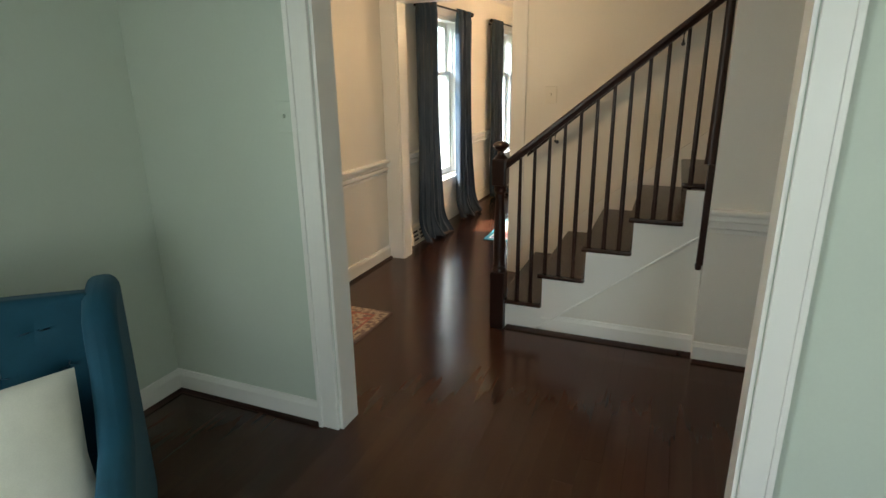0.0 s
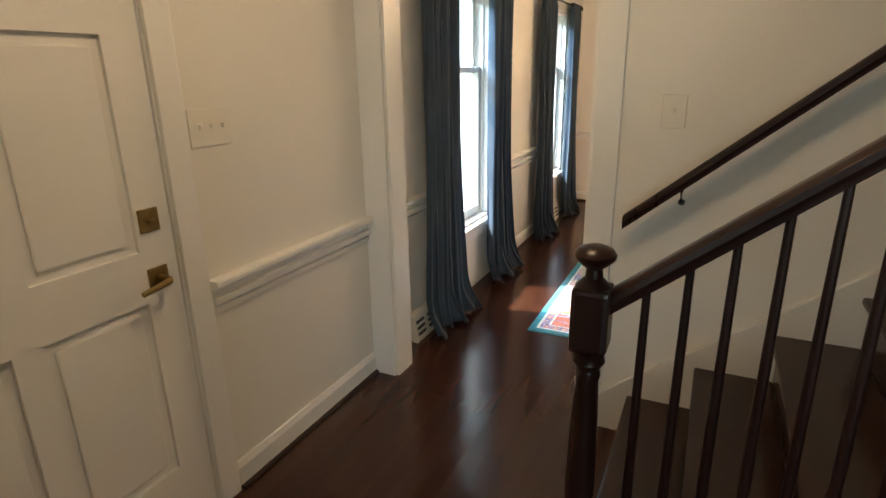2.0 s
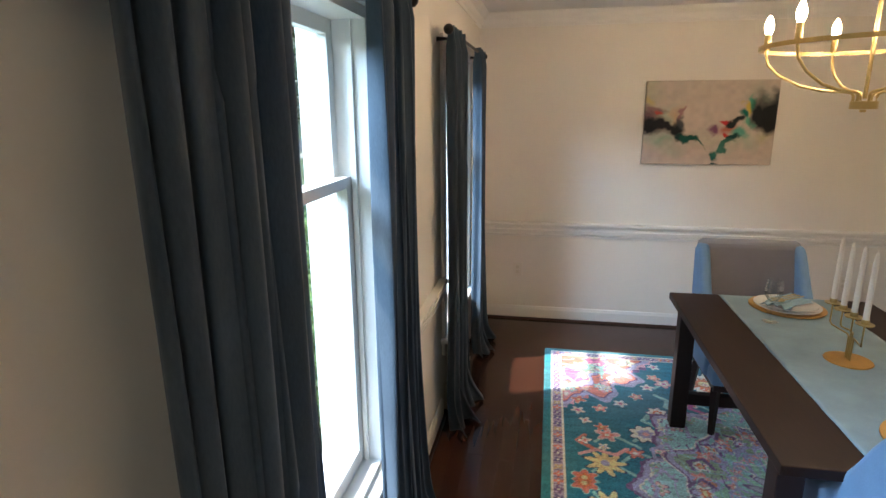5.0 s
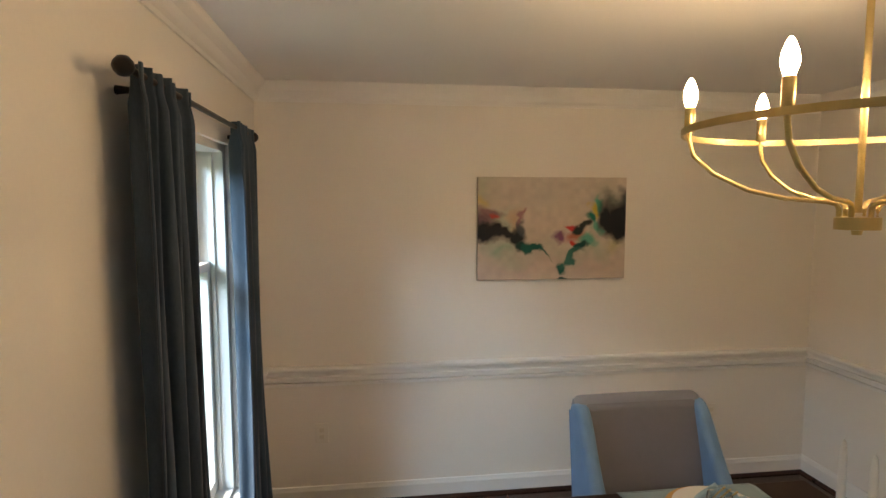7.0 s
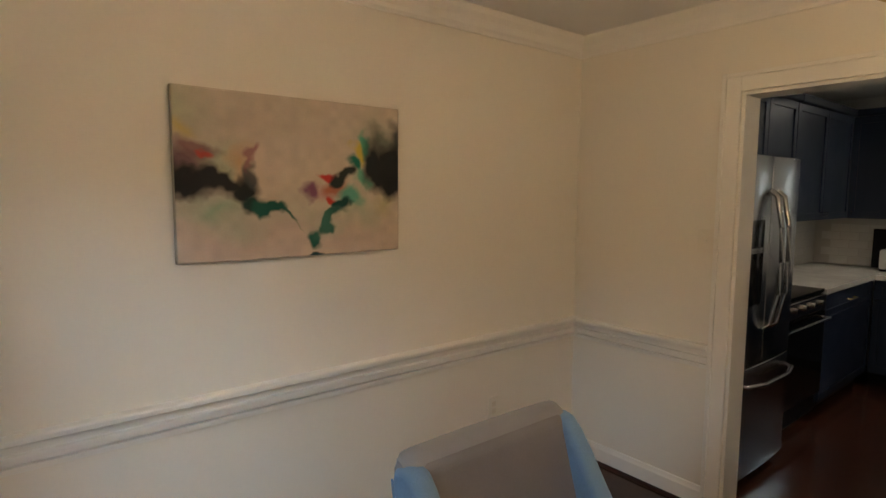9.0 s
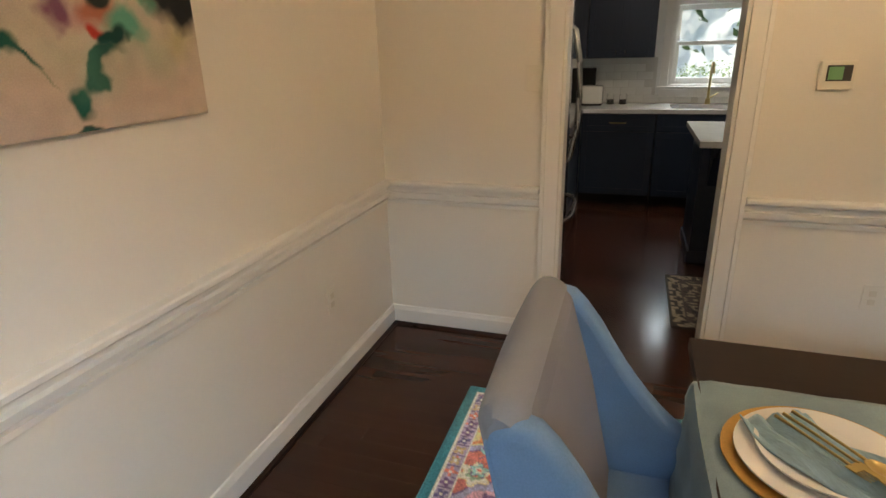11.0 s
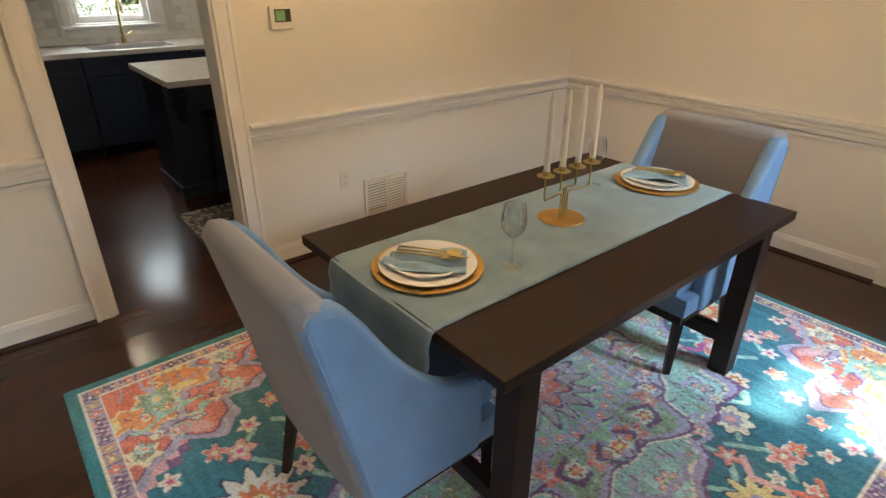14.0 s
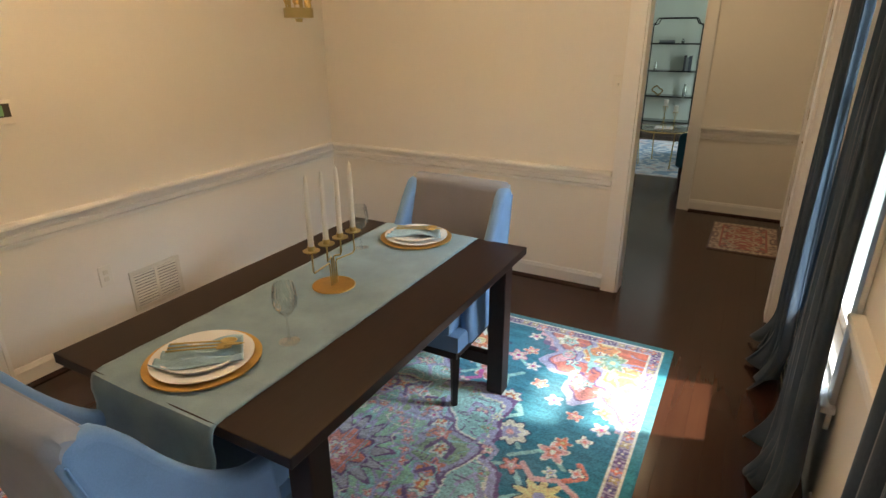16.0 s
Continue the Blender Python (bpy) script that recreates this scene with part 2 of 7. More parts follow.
def lathe(profile, seg=24, axis_at=(0, 0, 0)):
    """A turned shape from (radius, height) pairs."""
    bm = bmesh.new()
    rings = []
    ax = Vector(axis_at)
    for r, z in profile:
        if r < 1e-5:
            rings.append([bm.verts.new(ax + Vector((0, 0, z)))])
        else:
            rings.append([bm.verts.new(ax + Vector((r * math.cos(2 * math.pi * k / seg), r * math.sin(2 * math.pi * k / seg), z))) for k in range(seg)])
    for a, b in zip(rings, rings[1:]):
        for k in range(seg):
            j = (k + 1) % seg
            if len(a) == 1 and len(b) == 1:
                continue
            if len(a) == 1:
                bm.faces.new((a[0], b[k], b[j]))
            elif len(b) == 1:
                bm.faces.new((a[k], a[j], b[0]))
            else:
                bm.faces.new((a[k], a[j], b[j], b[k]))
    bmesh.ops.recalc_face_normals(bm, faces=bm.faces)
    return bm


def tube(points, radius, seg=10, close=False):
    """A round bar along a line of points; radius may be a list."""
    bm = bmesh.new()
    pts = [Vector(p) for p in points]
    n = len(pts)
    rs = radius if isinstance(radius, (list, tuple)) else [radius] * n
    up = Vector((0, 0, 1))
    rings = []
    for i, p in enumerate(pts):
        a = pts[(i - 1) % n] if (close or i > 0) else p
        b = pts[(i + 1) % n] if (close or i < n - 1) else p
        d = (b - a).normalized()
        s = d.cross(up)
        if s.length < 0.05:
            s = d.cross(Vector((1, 0, 0)))
        s.normalize()
        u = s.cross(d)
        rings.append([bm.verts.new(p + rs[i] * (math.cos(2 * math.pi * k / seg) * s + math.sin(2 * math.pi * k / seg) * u)) for k in range(seg)])
    pairs = list(zip(rings, rings[1:])) + ([(rings[-1], rings[0])] if close else [])
    for a, b in pairs:
        for k in range(seg):
            j = (k + 1) % seg
            bm.faces.new((a[k], a[j], b[j], b[k]))
    if not close:
        bm.faces.new(rings[0])
        bm.faces.new(rings[-1])
    bmesh.ops.recalc_face_normals(bm, faces=bm.faces)
    return bm


def prism(poly, along, m=None):
    """A flat outline (list of 3D points) pushed along a vector into a solid."""
    bm = bmesh.new()
    a = [bm.verts.new(p) for p in poly]
    b = [bm.verts.new(Vector(p) + Vector(along)) for p in poly]
    bm.faces.new(a)
    bm.faces.new(b)
    for k in range(len(a)):
        j = (k + 1) % len(a)
        bm.faces.new((a[k], a[j], b[j], b[k]))
    bmesh.ops.recalc_face_normals(bm, faces=bm.faces)
    return bm


def finish(name, bm, material, smooth=False, bevel=0.0):
    me = bpy.data.meshes.new(name)
    if smooth:
        for f in bm.faces:
            f.smooth = True
    bm.to_mesh(me)
    bm.free()
    me.materials.append(material)
    ob = new(name, me)
    if smooth:
        me.set_sharp_from_angle(angle=radians(38))
    if bevel:
        md = ob.modifiers.new("bevel", "BEVEL")
        md.width, md.segments, md.limit_method = bevel, (4 if bevel > 0.012 else 2), "ANGLE"
    return ob


def part(name, bm, material, parent, label="", smooth=False, bevel=0.0):
    """One mesh object under a thing or under a part."""
    ob = finish(name, bm, material, smooth, bevel)
    ob.parent = parent
    if label:
        ob["label"] = label
    return ob


def thing(name, at, label, category, group="", turn=0, kind=""):
    ob = new(name)
    ob.empty_display_size = 0.1
    ob.matrix_basis = pose(*at, 0, 0, turn)
    return tagged(ob, label, category, group, kind)


def single(name, bm, material, label, category, smooth=False, bevel=0.0, kind="", group=""):
    return tagged(finish(name, bm, material, smooth, bevel), label, category, group, kind)


def structure(name, bm, material, label, category="wall", bevel=0.0, smooth=False):
    return single(name, bm, material, label, category, smooth, bevel, "structure")


# ---- walls ----
def wall_run(name, axis, face0, face1, a0, a1, z0, z1, holes, material, label):
    """A wall with openings through it: axis 'x' runs along x between the faces y=face0, face1. holes: (a0, a1, z0, z1)."""
    bm = bmesh.new()

    def put(p0, p1, q0, q1):
        if p1 - p0 < 1e-4 or q1 - q0 < 1e-4:
            return
        if axis == "x":
            bm_box(bm, (p0, face0, q0), (p1, face1, q1))
        else:
            bm_box(bm, (face0, p0, q0), (face1, p1, q1))
    at = a0
    for h0, h1, hz0, hz1 in sorted(holes):
        put(at, h0, z0, z1)
        put(h0, h1, z0, hz0)
        put(h0, h1, hz1, z1)
        at = h1
    put(at, a1, z0, z1)
    return structure(name, bm, material, label)


def skin(name, lo, hi, material, label):
    return structure(name, box_bm(lo, hi), material, label)


B0 = -0.06
wins = [(y - WIN_HW, y + WIN_HW, SILL, WHEAD) for y in WIN_Y]
DOOR0, DOOR1 = 2.12, 3.045
wall_run("wall_west", "y", XF - TH, XF, YL0 + 0.06, YF + 0.2, B0, H, wins + [(DOOR0, DOOR1, B0, HEAD)], WALL, "cream painted front wall with two window openings and the front door")
wall_run("wall_west_living", "y", XF - TH, XF, SOUTH - TH, YL0 + 0.06, B0, H, [(-1.55, -0.65, 0.55, 2.05)], MINT, "sage green painted living room wall")
skin("wall_north", (XF, YF, B0), (XR + 0.15, YF + 0.2, H), WALL, "cream painted dining room wall with a chair rail")
wall_run("wall_east_dining", "y", XR, XR + 0.15, YE, YF, B0, H, [(KO0, KO1, B0, HEAD)], WALL, "cream painted wall with an opening to the kitchen")
wall_run("wall_south_dining", "x", YE, YS, XF, XR, B0, H, [(XC, XE, B0, HEAD)], WALL, "cream painted wall between foyer and dining room")
wall_run("wall_foyer_living", "x", YL0 + 0.06, YL1, XF, 2.3, B0, H, [(XL0, XL1, B0, HEAD + 0.03)], WALL, "cream painted foyer wall with a wide opening")
wall_run("wall_living_north", "x", YL0, YL0 + 0.06, XF, EAST, B0, H, [(XL0, XL1, B0, HEAD + 0.03)], MINT, "sage green living room wall with a wide opening")
wall_run("wall_living_south", "x", SOUTH - TH, SOUTH, XF, EAST, B0, H, [(1.4, 3.0, 0.55, 2.05)], MINT, "sage green living room end wall")
skin("wall_living_east", (EAST, SOUTH, B0), (EAST + TH, YL1, H), MINT, "sage green living room side wall")
skin("wall_stair_side", (0.235, 3.036, B0), (2.3, 3.15, 3.9), WALL, "cream painted wall beside the staircase")
skin("wall_foyer_east", (2.3, YL1, B0), (2.42, YE, 3.9), WALL, "cream painted end wall of the hall")
skin("wall_stair_back", (XR, YE, B0), (2.3, YS, 3.9), WALL, "cream painted wall behind the stairs")
skin("wall_stair_upper", (-0.4, YE, H + 0.1), (XR, YS, 3.9), WALL, "cream painted upper stair wall")
skin("wall_stair_upper_west", (-0.52, 3.036, H + 0.1), (-0.4, YS, 3.9), WALL, "cream painted upper stair wall")
skin("wall_stair_upper_south", (-0.4, 3.036, H + 0.1), (0.235, 3.15, 3.9), WALL, "cream painted upper stair wall")
wall_run("wall_kitchen_east", "y", KX, KX + TH, 4.0, KY + 0.2, B0, H, [(6.31, 7.01, 1.08, 1.86)], KWALL, "white kitchen wall with a small window")
skin("wall_kitchen_north", (XR + 0.15, KY, B0), (KX, KY + 0.2, H), KWALL, "white painted kitchen wall")
skin("wall_kitchen_south", (2.42, 3.88, B0), (KX, 4.0, H), KWALL, "white painted kitchen end wall")

bm = bmesh.new()
bm_box(bm, (XF - TH, SOUTH - TH, H), (EAST + TH, YL1, H + 0.1))
bm_box(bm, (XF - TH, YL1, H), (-0.4, YE, H + 0.1))
bm_box(bm, (-0.4, YL1, H), (2.42, 3.036, H + 0.1))
bm_box(bm, (XF - TH, YE, H), (KX + TH, YF + 0.2, H + 0.1))
bm_box(bm, (2.42, YL1, H), (KX + TH, YE, H + 0.1))
bm_box(bm, (-0.52, 3.036, 3.9), (2.42, YS, 4.0))
structure("ceiling", bm, CEIL, "flat white painted ceiling", "ceiling")
structure("subfloor", box_bm((XF - TH, SOUTH - TH, -0.08), (KX + TH, YF + 0.2, -0.02)), DARK_WOOD, "dark wooden subfloor", "floor")


# ---- mouldings ----
def moulding(bm, profile, p0, p1, inward, mitre=(0, 0)):
    """Extrudes a (depth, height) profile from p0 to p1 along a wall; inward points into the room. mitre: 1 at an inner corner."""
    p0, p1, n = Vector(p0), Vector(p1), Vector(inward)
    d = (p1 - p0).normalized()
    up = Vector((0, 0, 1))
    a = [bm.verts.new(p0 + n * q + up * h + d * q * mitre[0]) for q, h in profile]
    b = [bm.verts.new(p1 + n * q + up * h - d * q * mitre[1]) for q, h in profile]
    fs = [bm.faces.new(a), bm.faces.new(b)]
    for k in range(len(a)):
        j = (k + 1) % len(a)
        fs.append(bm.faces.new((a[k], a[j], b[j], b[k])))
    bmesh.ops.recalc_face_normals(bm, faces=fs)


RAIL = [(0, 0.720), (0.014, 0.720), (0.019, 0.740), (0.003, 0.742), (0.003, 0.752), (0.024, 0.754), (0.028, 0.778), (0.009, 0.781), (0.009, 0.804), (0.040, 0.813), (0.046, 0.820), (0.046, 0.834), (0.040, 0.840), (0, 0.840)]
BASE = [(0, -0.01), (0.016, -0.01), (0.016, 0.090), (0.012, 0.100), (0.008, 0.114), (0, 0.116)]
SHOE = [(0, -0.01), (0.032, -0.01), (0.031, 0.006), (0.026, 0.014), (0.0165, 0.019), (0, 0.019)]
CROWN = [(0, 2.335), (0.010, 2.335), (0.014, 2.350), (0.026, 2.362), (0.038, 2.392), (0.062, 2.414), (0.070, 2.428), (0.072, 2.4395), (0, 2.4395)]
CASE = 0.09

X_IN, X_BK, Y_IN, Y_BK = (1, 0, 0), (-1, 0, 0), (0, 1, 0), (0, -1, 0)
runs = {  # start, end, inward, with rail
    "dining_west": [((XF, YS + 0.02, 0), (XF, 4.76, 0), X_IN, 1), ((XF, 5.865, 0), (XF, 6.87, 0), X_IN, 1), ((XF, 7.98, 0), (XF, YF, 0), X_IN, 1, (0, 1))],
    "dining_north": [((XF, YF, 0), (XR, YF, 0), Y_BK, 1, (1, 1))],
    "dining_east": [((XR, YF, 0), (XR, KO1 + KOC + 0.002, 0), X_BK, 1, (1, 0)), ((XR, KO0 - KOC - 0.002, 0), (XR, YS, 0), X_BK, 1, (0, 1))],
    "dining_south": [((XR, YS, 0), (XE + 0.102, YS, 0), Y_IN, 1, (1, 0))],
    "foyer_west": [((XF, DOOR1 + CASE + 0.002, 0), (XF, YE - 0.02, 0), X_IN, 1)],
    "foyer_south": [((XF + 0.02, YL1, 0), (XL0 - 0.102, YL1, 0), Y_IN, 1)],
    "stair_side": [((0.235, 3.036, 0), (2.3, 3.036, 0), Y_BK, 1)],
    "living_west": [((XF, SOUTH, 0), (XF, YL0, 0), X_IN, 0, (1, 1))],
    "living_north": [((XF, YL0, 0), (XL0 - 0.102, YL0, 0), Y_BK, 0, (1, 0)), ((XL1 + 0.13, YL0, 0), (EAST, YL0, 0), Y_BK, 0)],
    "living_south": [((XF, SOUTH, 0), (EAST, SOUTH, 0), Y_IN, 0, (1, 0))],
}
for nm, segs in runs.items():
    bm, bs, br = bmesh.new(), bmesh.new(), bmesh.new()
    for p0, p1, n, rail, *mt in segs:
        mt = mt[0] if mt else (0, 0)
        moulding(bm, BASE, p0, p1, n, mt)
        moulding(bs, SHOE, p0, p1, n, mt)
        if rail:
            moulding(br, RAIL, p0, p1, n, mt)
    structure("baseboard_" + nm, bm, TRIM, "white painted wooden baseboard along the wall", "baseboard")
    structure("shoe_moulding_" + nm, bs, DARK_WOOD, "dark stained quarter-round along the floor", "trim")
    if segs[0][3]:
        structure("chair_rail_" + nm, br, TRIM, "white stepped wooden chair rail on the wall", "trim")
    else:
        br.free()
bm = bmesh.new()
for p0, p1, n in [((XF, YS, 0), (XF, YF, 0), X_IN), ((XF, YF, 0), (XR, YF, 0), Y_BK), ((XR, YF, 0), (XR, YS, 0), X_BK), ((XR, YS, 0), (XF, YS, 0), Y_IN)]:
    moulding(bm, CROWN, p0, p1, n, (1, 1))
structure("crown_moulding", bm, TRIM, "white crown moulding round the dining room ceiling", "trim")


def casing(name, axis, face, out, a0, a1, head, width, label, thick=0.018):
    """Flat casing with a bead round an opening on one face of a wall."""
    bm = bmesh.new()
    f0, f1 = sorted((face, face + out * thick))
    g0, g1 = sorted((face, face + out * (thick + 0.009)))

    def put(p0, p1, q0, q1, lo, hi, bev=0.003):
        if axis == "x":
            bm_box(bm, (p0, lo, q0), (p1, hi, q1), bev)
        else:
            bm_box(bm, (lo, p0, q0), (hi, p1, q1), bev)
    put(a0 - width, a0 - 0.004, 0, head + width, f0, f1)
    put(a1 + 0.004, a1 + width, 0, head + width, f0, f1)
    put(a0 - 0.004, a1 + 0.004, head + 0.004, head + width - 0.002, f0, f1)
    put(a0 - width, a0 - width + 0.02, 0, head + width, g0, g1)
    put(a1 + width - 0.02, a1 + width, 0, head + width, g0, g1)
    put(a0 - width + 0.02, a1 + width - 0.02, head + width - 0.02, head + width, g0, g1)
    return structure(name, bm, TRIM, label, "trim")


def jamb(name, axis, f0, f1, a0, a1, head, label):
    bm = bmesh.new()
    for p0, p1, q0, q1 in [(a0 - 0.001, a0 + 0.012, 0, head), (a1 - 0.012, a1 + 0.001, 0, head), (a0 + 0.012, a1 - 0.012, head - 0.012, head + 0.001)]:
        if axis == "x":
            bm_box(bm, (p0, f0 - 0.002, q0), (p1, f1 + 0.002, q1))
        else:
            bm_box(bm, (f0 - 0.002, p0, q0), (f1 + 0.002, p1, q1))
    return structure(name, bm, TRIM, label, "trim")


casing("trim_kitchen_opening", "y", XR, -1, KO0, KO1, HEAD, KOC, "white casing round the kitchen opening")
casing("trim_kitchen_opening_back", "y", XR + 0.15, 1, KO0, KO1, HEAD, KOC, "white casing round the kitchen opening")
jamb("jamb_kitchen_opening", "y", XR, XR + 0.15, KO0, KO1, HEAD, "white painted jamb of the kitchen opening")
bm = bmesh.new()
for y0, y1 in [(YS, YS + 0.018), (YE - 0.018, YE)]:
    bm_box(bm, (XE + 0.002, y0, 0), (XE + 0.10, y1, HEAD + 0.10), 0.003)
    bm_box(bm, (XF + 0.002, y0, 0), (XC - 0.002, y1, HEAD + 0.10), 0.003)
    bm_box(bm, (XC, y0, HEAD + 0.004), (XE, y1, HEAD + 0.098), 0.003)
structure("trim_dining_opening", bm, TRIM, "white flat casing round the dining room opening", "trim")
jamb("jamb_dining_opening", "x", YE, YS, XC, XE, HEAD, "white painted jamb of the dining room opening")
casing("trim_living_opening", "x", YL0, -1, XL0, XL1, HEAD + 0.03, 0.10, "white casing round the living room opening")
casing("trim_living_opening_foyer", "x", YL1, 1, XL0, XL1, HEAD + 0.03, 0.10, "white casing round the living room opening")
jamb("jamb_living_opening", "x", YL0, YL1, XL0, XL1, HEAD + 0.03, "white painted jamb of the living room opening")



# ---- windows ----
def sash(name, parent, x, y0, y1, z0, z1, stile, top, bottom, label):
    bm = bmesh.new()
    d = 0.018
    bm_box(bm, (x - d, y0, z0), (x + d, y0 + stile, z1), 0.003)
    bm_box(bm, (x - d, y1 - stile, z0), (x + d, y1, z1), 0.003)
    bm_box(bm, (x - d, y0 + stile, z0), (x + d, y1 - stile, z0 + bottom), 0.003)
    bm_box(bm, (x - d, y0 + stile, z1 - top), (x + d, y1 - stile, z1), 0.003)
    s = part(name, bm, TRIM, parent, label)
    g = part("pane", box_bm((x - 0.002, y0 + stile - 0.004, z0 + bottom - 0.004), (x + 0.002, y1 - stile + 0.004, z1 - top + 0.004)), PANE, s, "clear window glass")
    g.visible_shadow = False
    return s


def double_hung(name, wall_x, out, yc, hw, z0, z1, meet, label, thick):
    """A double-hung window in a wall whose inner face is x=wall_x; out is -1 or 1 towards outdoors."""
    w = thing(name, (0, 0, 0), label, "window", kind="structure")
    y0, y1 = yc - hw, yc + hw
    bm = bmesh.new()
    xa, xb = sorted((wall_x + out * 0.001, wall_x + out * (thick + 0.01)))
    for lo, hi in [((xa, y0 - 0.001, z0), (xb, y0 + 0.03, z1)), ((xa, y1 - 0.03, z0), (xb, y1 + 0.001, z1)), ((xa, y0 + 0.03, z1 - 0.03), (xb, y1 - 0.03, z1 + 0.001)), ((xa, y0 + 0.03, z0 - 0.001), (xb, y1 - 0.03, z0 + 0.02))]:
        bm_box(bm, lo, hi, 0.002)
    for yy in (y0 + 0.03, y1 - 0.042):
        x1, x2 = sorted((wall_x + out * 0.045, wall_x + out * 0.062))
        bm_box(bm, (x1, yy, z0 + 0.02), (x2, yy + 0.012, z1 - 0.03), 0.002)
    part("window_frame", bm, TRIM, w, "white painted window frame")
    sash("lower_sash", w, wall_x + out * 0.085, y0 + 0.031, y1 - 0.031, z0 + 0.02, meet + 0.02, 0.045, 0.035, 0.06, "white lower sash")
    sash("upper_sash", w, wall_x + out * 0.127, y0 + 0.031, y1 - 0.031, meet - 0.02, z1 - 0.03, 0.045, 0.045, 0.035, "white upper sash")
    bm = bmesh.new()
    a, b = sorted((wall_x + out * 0.03, wall_x - out * 0.045))
    bm_box(bm, (a, y0 - 0.10, z0 - 0.022), (b, y1 + 0.10, z0 + 0.003), 0.006)
    part("window_sill", bm, TRIM, w, "white rounded window stool")
    c = 0.075
    f0, f1 = sorted((wall_x - out * 0.001, wall_x - out * 0.02))
    bm = bmesh.new()
    bm_box(bm, (f0, y0 - c, z0 + 0.004), (f1, y0 - 0.002, z1 + c), 0.004)
    bm_box(bm, (f0, y1 + 0.002, z0 + 0.004), (f1, y1 + c, z1 + c), 0.004)
    bm_box(bm, (f0, y0 - 0.001, z1 + 0.002), (f1, y1 + 0.001, z1 + c - 0.001), 0.004)
    bm_box(bm, (f0, y0 - c, z0 - 0.10), (f1, y1 + c, z0 - 0.023), 0.004)
    part("casing", bm, TRIM, w, "white moulded window casing")
    return w


for k, wy in enumerate(WIN_Y):
    double_hung("window_%d" % (k + 1), XF, -1, wy, WIN_HW, SILL, WHEAD, MEET, "tall white double-hung sash window behind velvet curtains", TH)
double_hung("window_3", KX, 1, 6.66, 0.35, 1.08, 1.86, 1.48, "small white double-hung window over the kitchen sink", TH)

# ---- front door ----
door = thing("door_1", (0, 0, 0), "closed white panelled front door with brass hardware", "door", kind="structure")
xd0, xd1 = XF - 0.05, XF - 0.008
bm = bmesh.new()
panels = [(2.24, 2.545, 0.25, 0.84), (2.62, 2.925, 0.25, 0.84), (2.24, 2.545, 1.0, 1.60), (2.62, 2.925, 1.0, 1.60), (2.24, 2.545, 1.70, 1.90), (2.62, 2.925, 1.70, 1.90)]
ys, zs = [DOOR0 + 0.004, 2.24, 2.545, 2.62, 2.925, DOOR1 - 0.004], [0.008, 0.25, 0.84, 1.0, 1.60, 1.70, 1.90, HEAD - 0.004]
for i in range(5):
    for j in range(7):
        hole = i in (1, 3) and j in (1, 3, 5)
        bm_box(bm, (xd0, ys[i], zs[j]), (xd1 - (0.014 if hole else 0), ys[i + 1], zs[j + 1]))
bmesh.ops.remove_doubles(bm, verts=bm.verts, dist=1e-5)
slab = part("door_slab", bm, TRIM, door, "white painted door slab")
for p in panels:
    bm = bmesh.new()
    bm_box(bm, (xd1 - 0.016, p[0] + 0.028, p[2] + 0.028), (xd1 - 0.004, p[1] - 0.028, p[3] - 0.028), 0.008)
    part("raised_panel", bm, TRIM, slab)
bm = box_bm((xd1, 2.935, 1.055), (xd1 + 0.008, 3.0, 1.125), 0.003)
dead = part("deadbolt", bm, OLD_BRASS, door, "square brass deadbolt")
part("thumb_turn", box_bm((xd1 + 0.008, 2.955, 1.083), (xd1 + 0.03, 2.98, 1.095), 0.004), OLD_BRASS, dead)
esc = part("door_handle", box_bm((xd1, 2.935, 0.875), (xd1 + 0.009, 3.0, 0.945), 0.003), OLD_BRASS, door, "brass lever handle on a square plate")
part("lever", tube([(xd1 + 0.008, 2.97, 0.91), (xd1 + 0.05, 2.97, 0.91), (xd1 + 0.058, 2.962, 0.909), (xd1 + 0.06, 2.94, 0.906), (xd1 + 0.06, 2.87, 0.897)], [0.011, 0.011, 0.011, 0.010, 0.008], 12), OLD_BRASS, esc, smooth=True)
for hz in (0.25, 1.02, 1.8):
    part("hinge", box_bm((xd1 - 0.004, DOOR0 - 0.01, hz - 0.045), (xd1 + 0.006, DOOR0 + 0.012, hz + 0.045), 0.002), OLD_BRASS, door, "brass butt hinge")
part("peephole", lathe([(0.0, 0.004), (0.006, 0.004), (0.008, 0.0), (0.0, 0.0)], 12), OLD_BRASS, door, "small brass peephole").matrix_basis = pose(xd1, 2.58, 1.5, 0, 90, 0)
bm = bmesh.new()
bm_box(bm, (XF, DOOR1 + 0.003, 0), (XF + 0.018, DOOR1 + CASE, HEAD + CASE), 0.004)
bm_box(bm, (XF, YL1, 0), (XF + 0.018, DOOR0 - 0.003, HEAD + CASE), 0.004)
bm_box(bm, (XF, DOOR0 - 0.002, HEAD + 0.004), (XF + 0.018, DOOR1 + 0.002, HEAD + CASE - 0.001), 0.004)
structure("trim_front_door", bm, TRIM, "white casing round the front door", "trim")
structure("door_threshold", box_bm((XF - TH, DOOR0, -0.02), (XF + 0.01, DOOR1, 0.008), 0.003), OLD_BRASS, "brass door threshold", "trim")

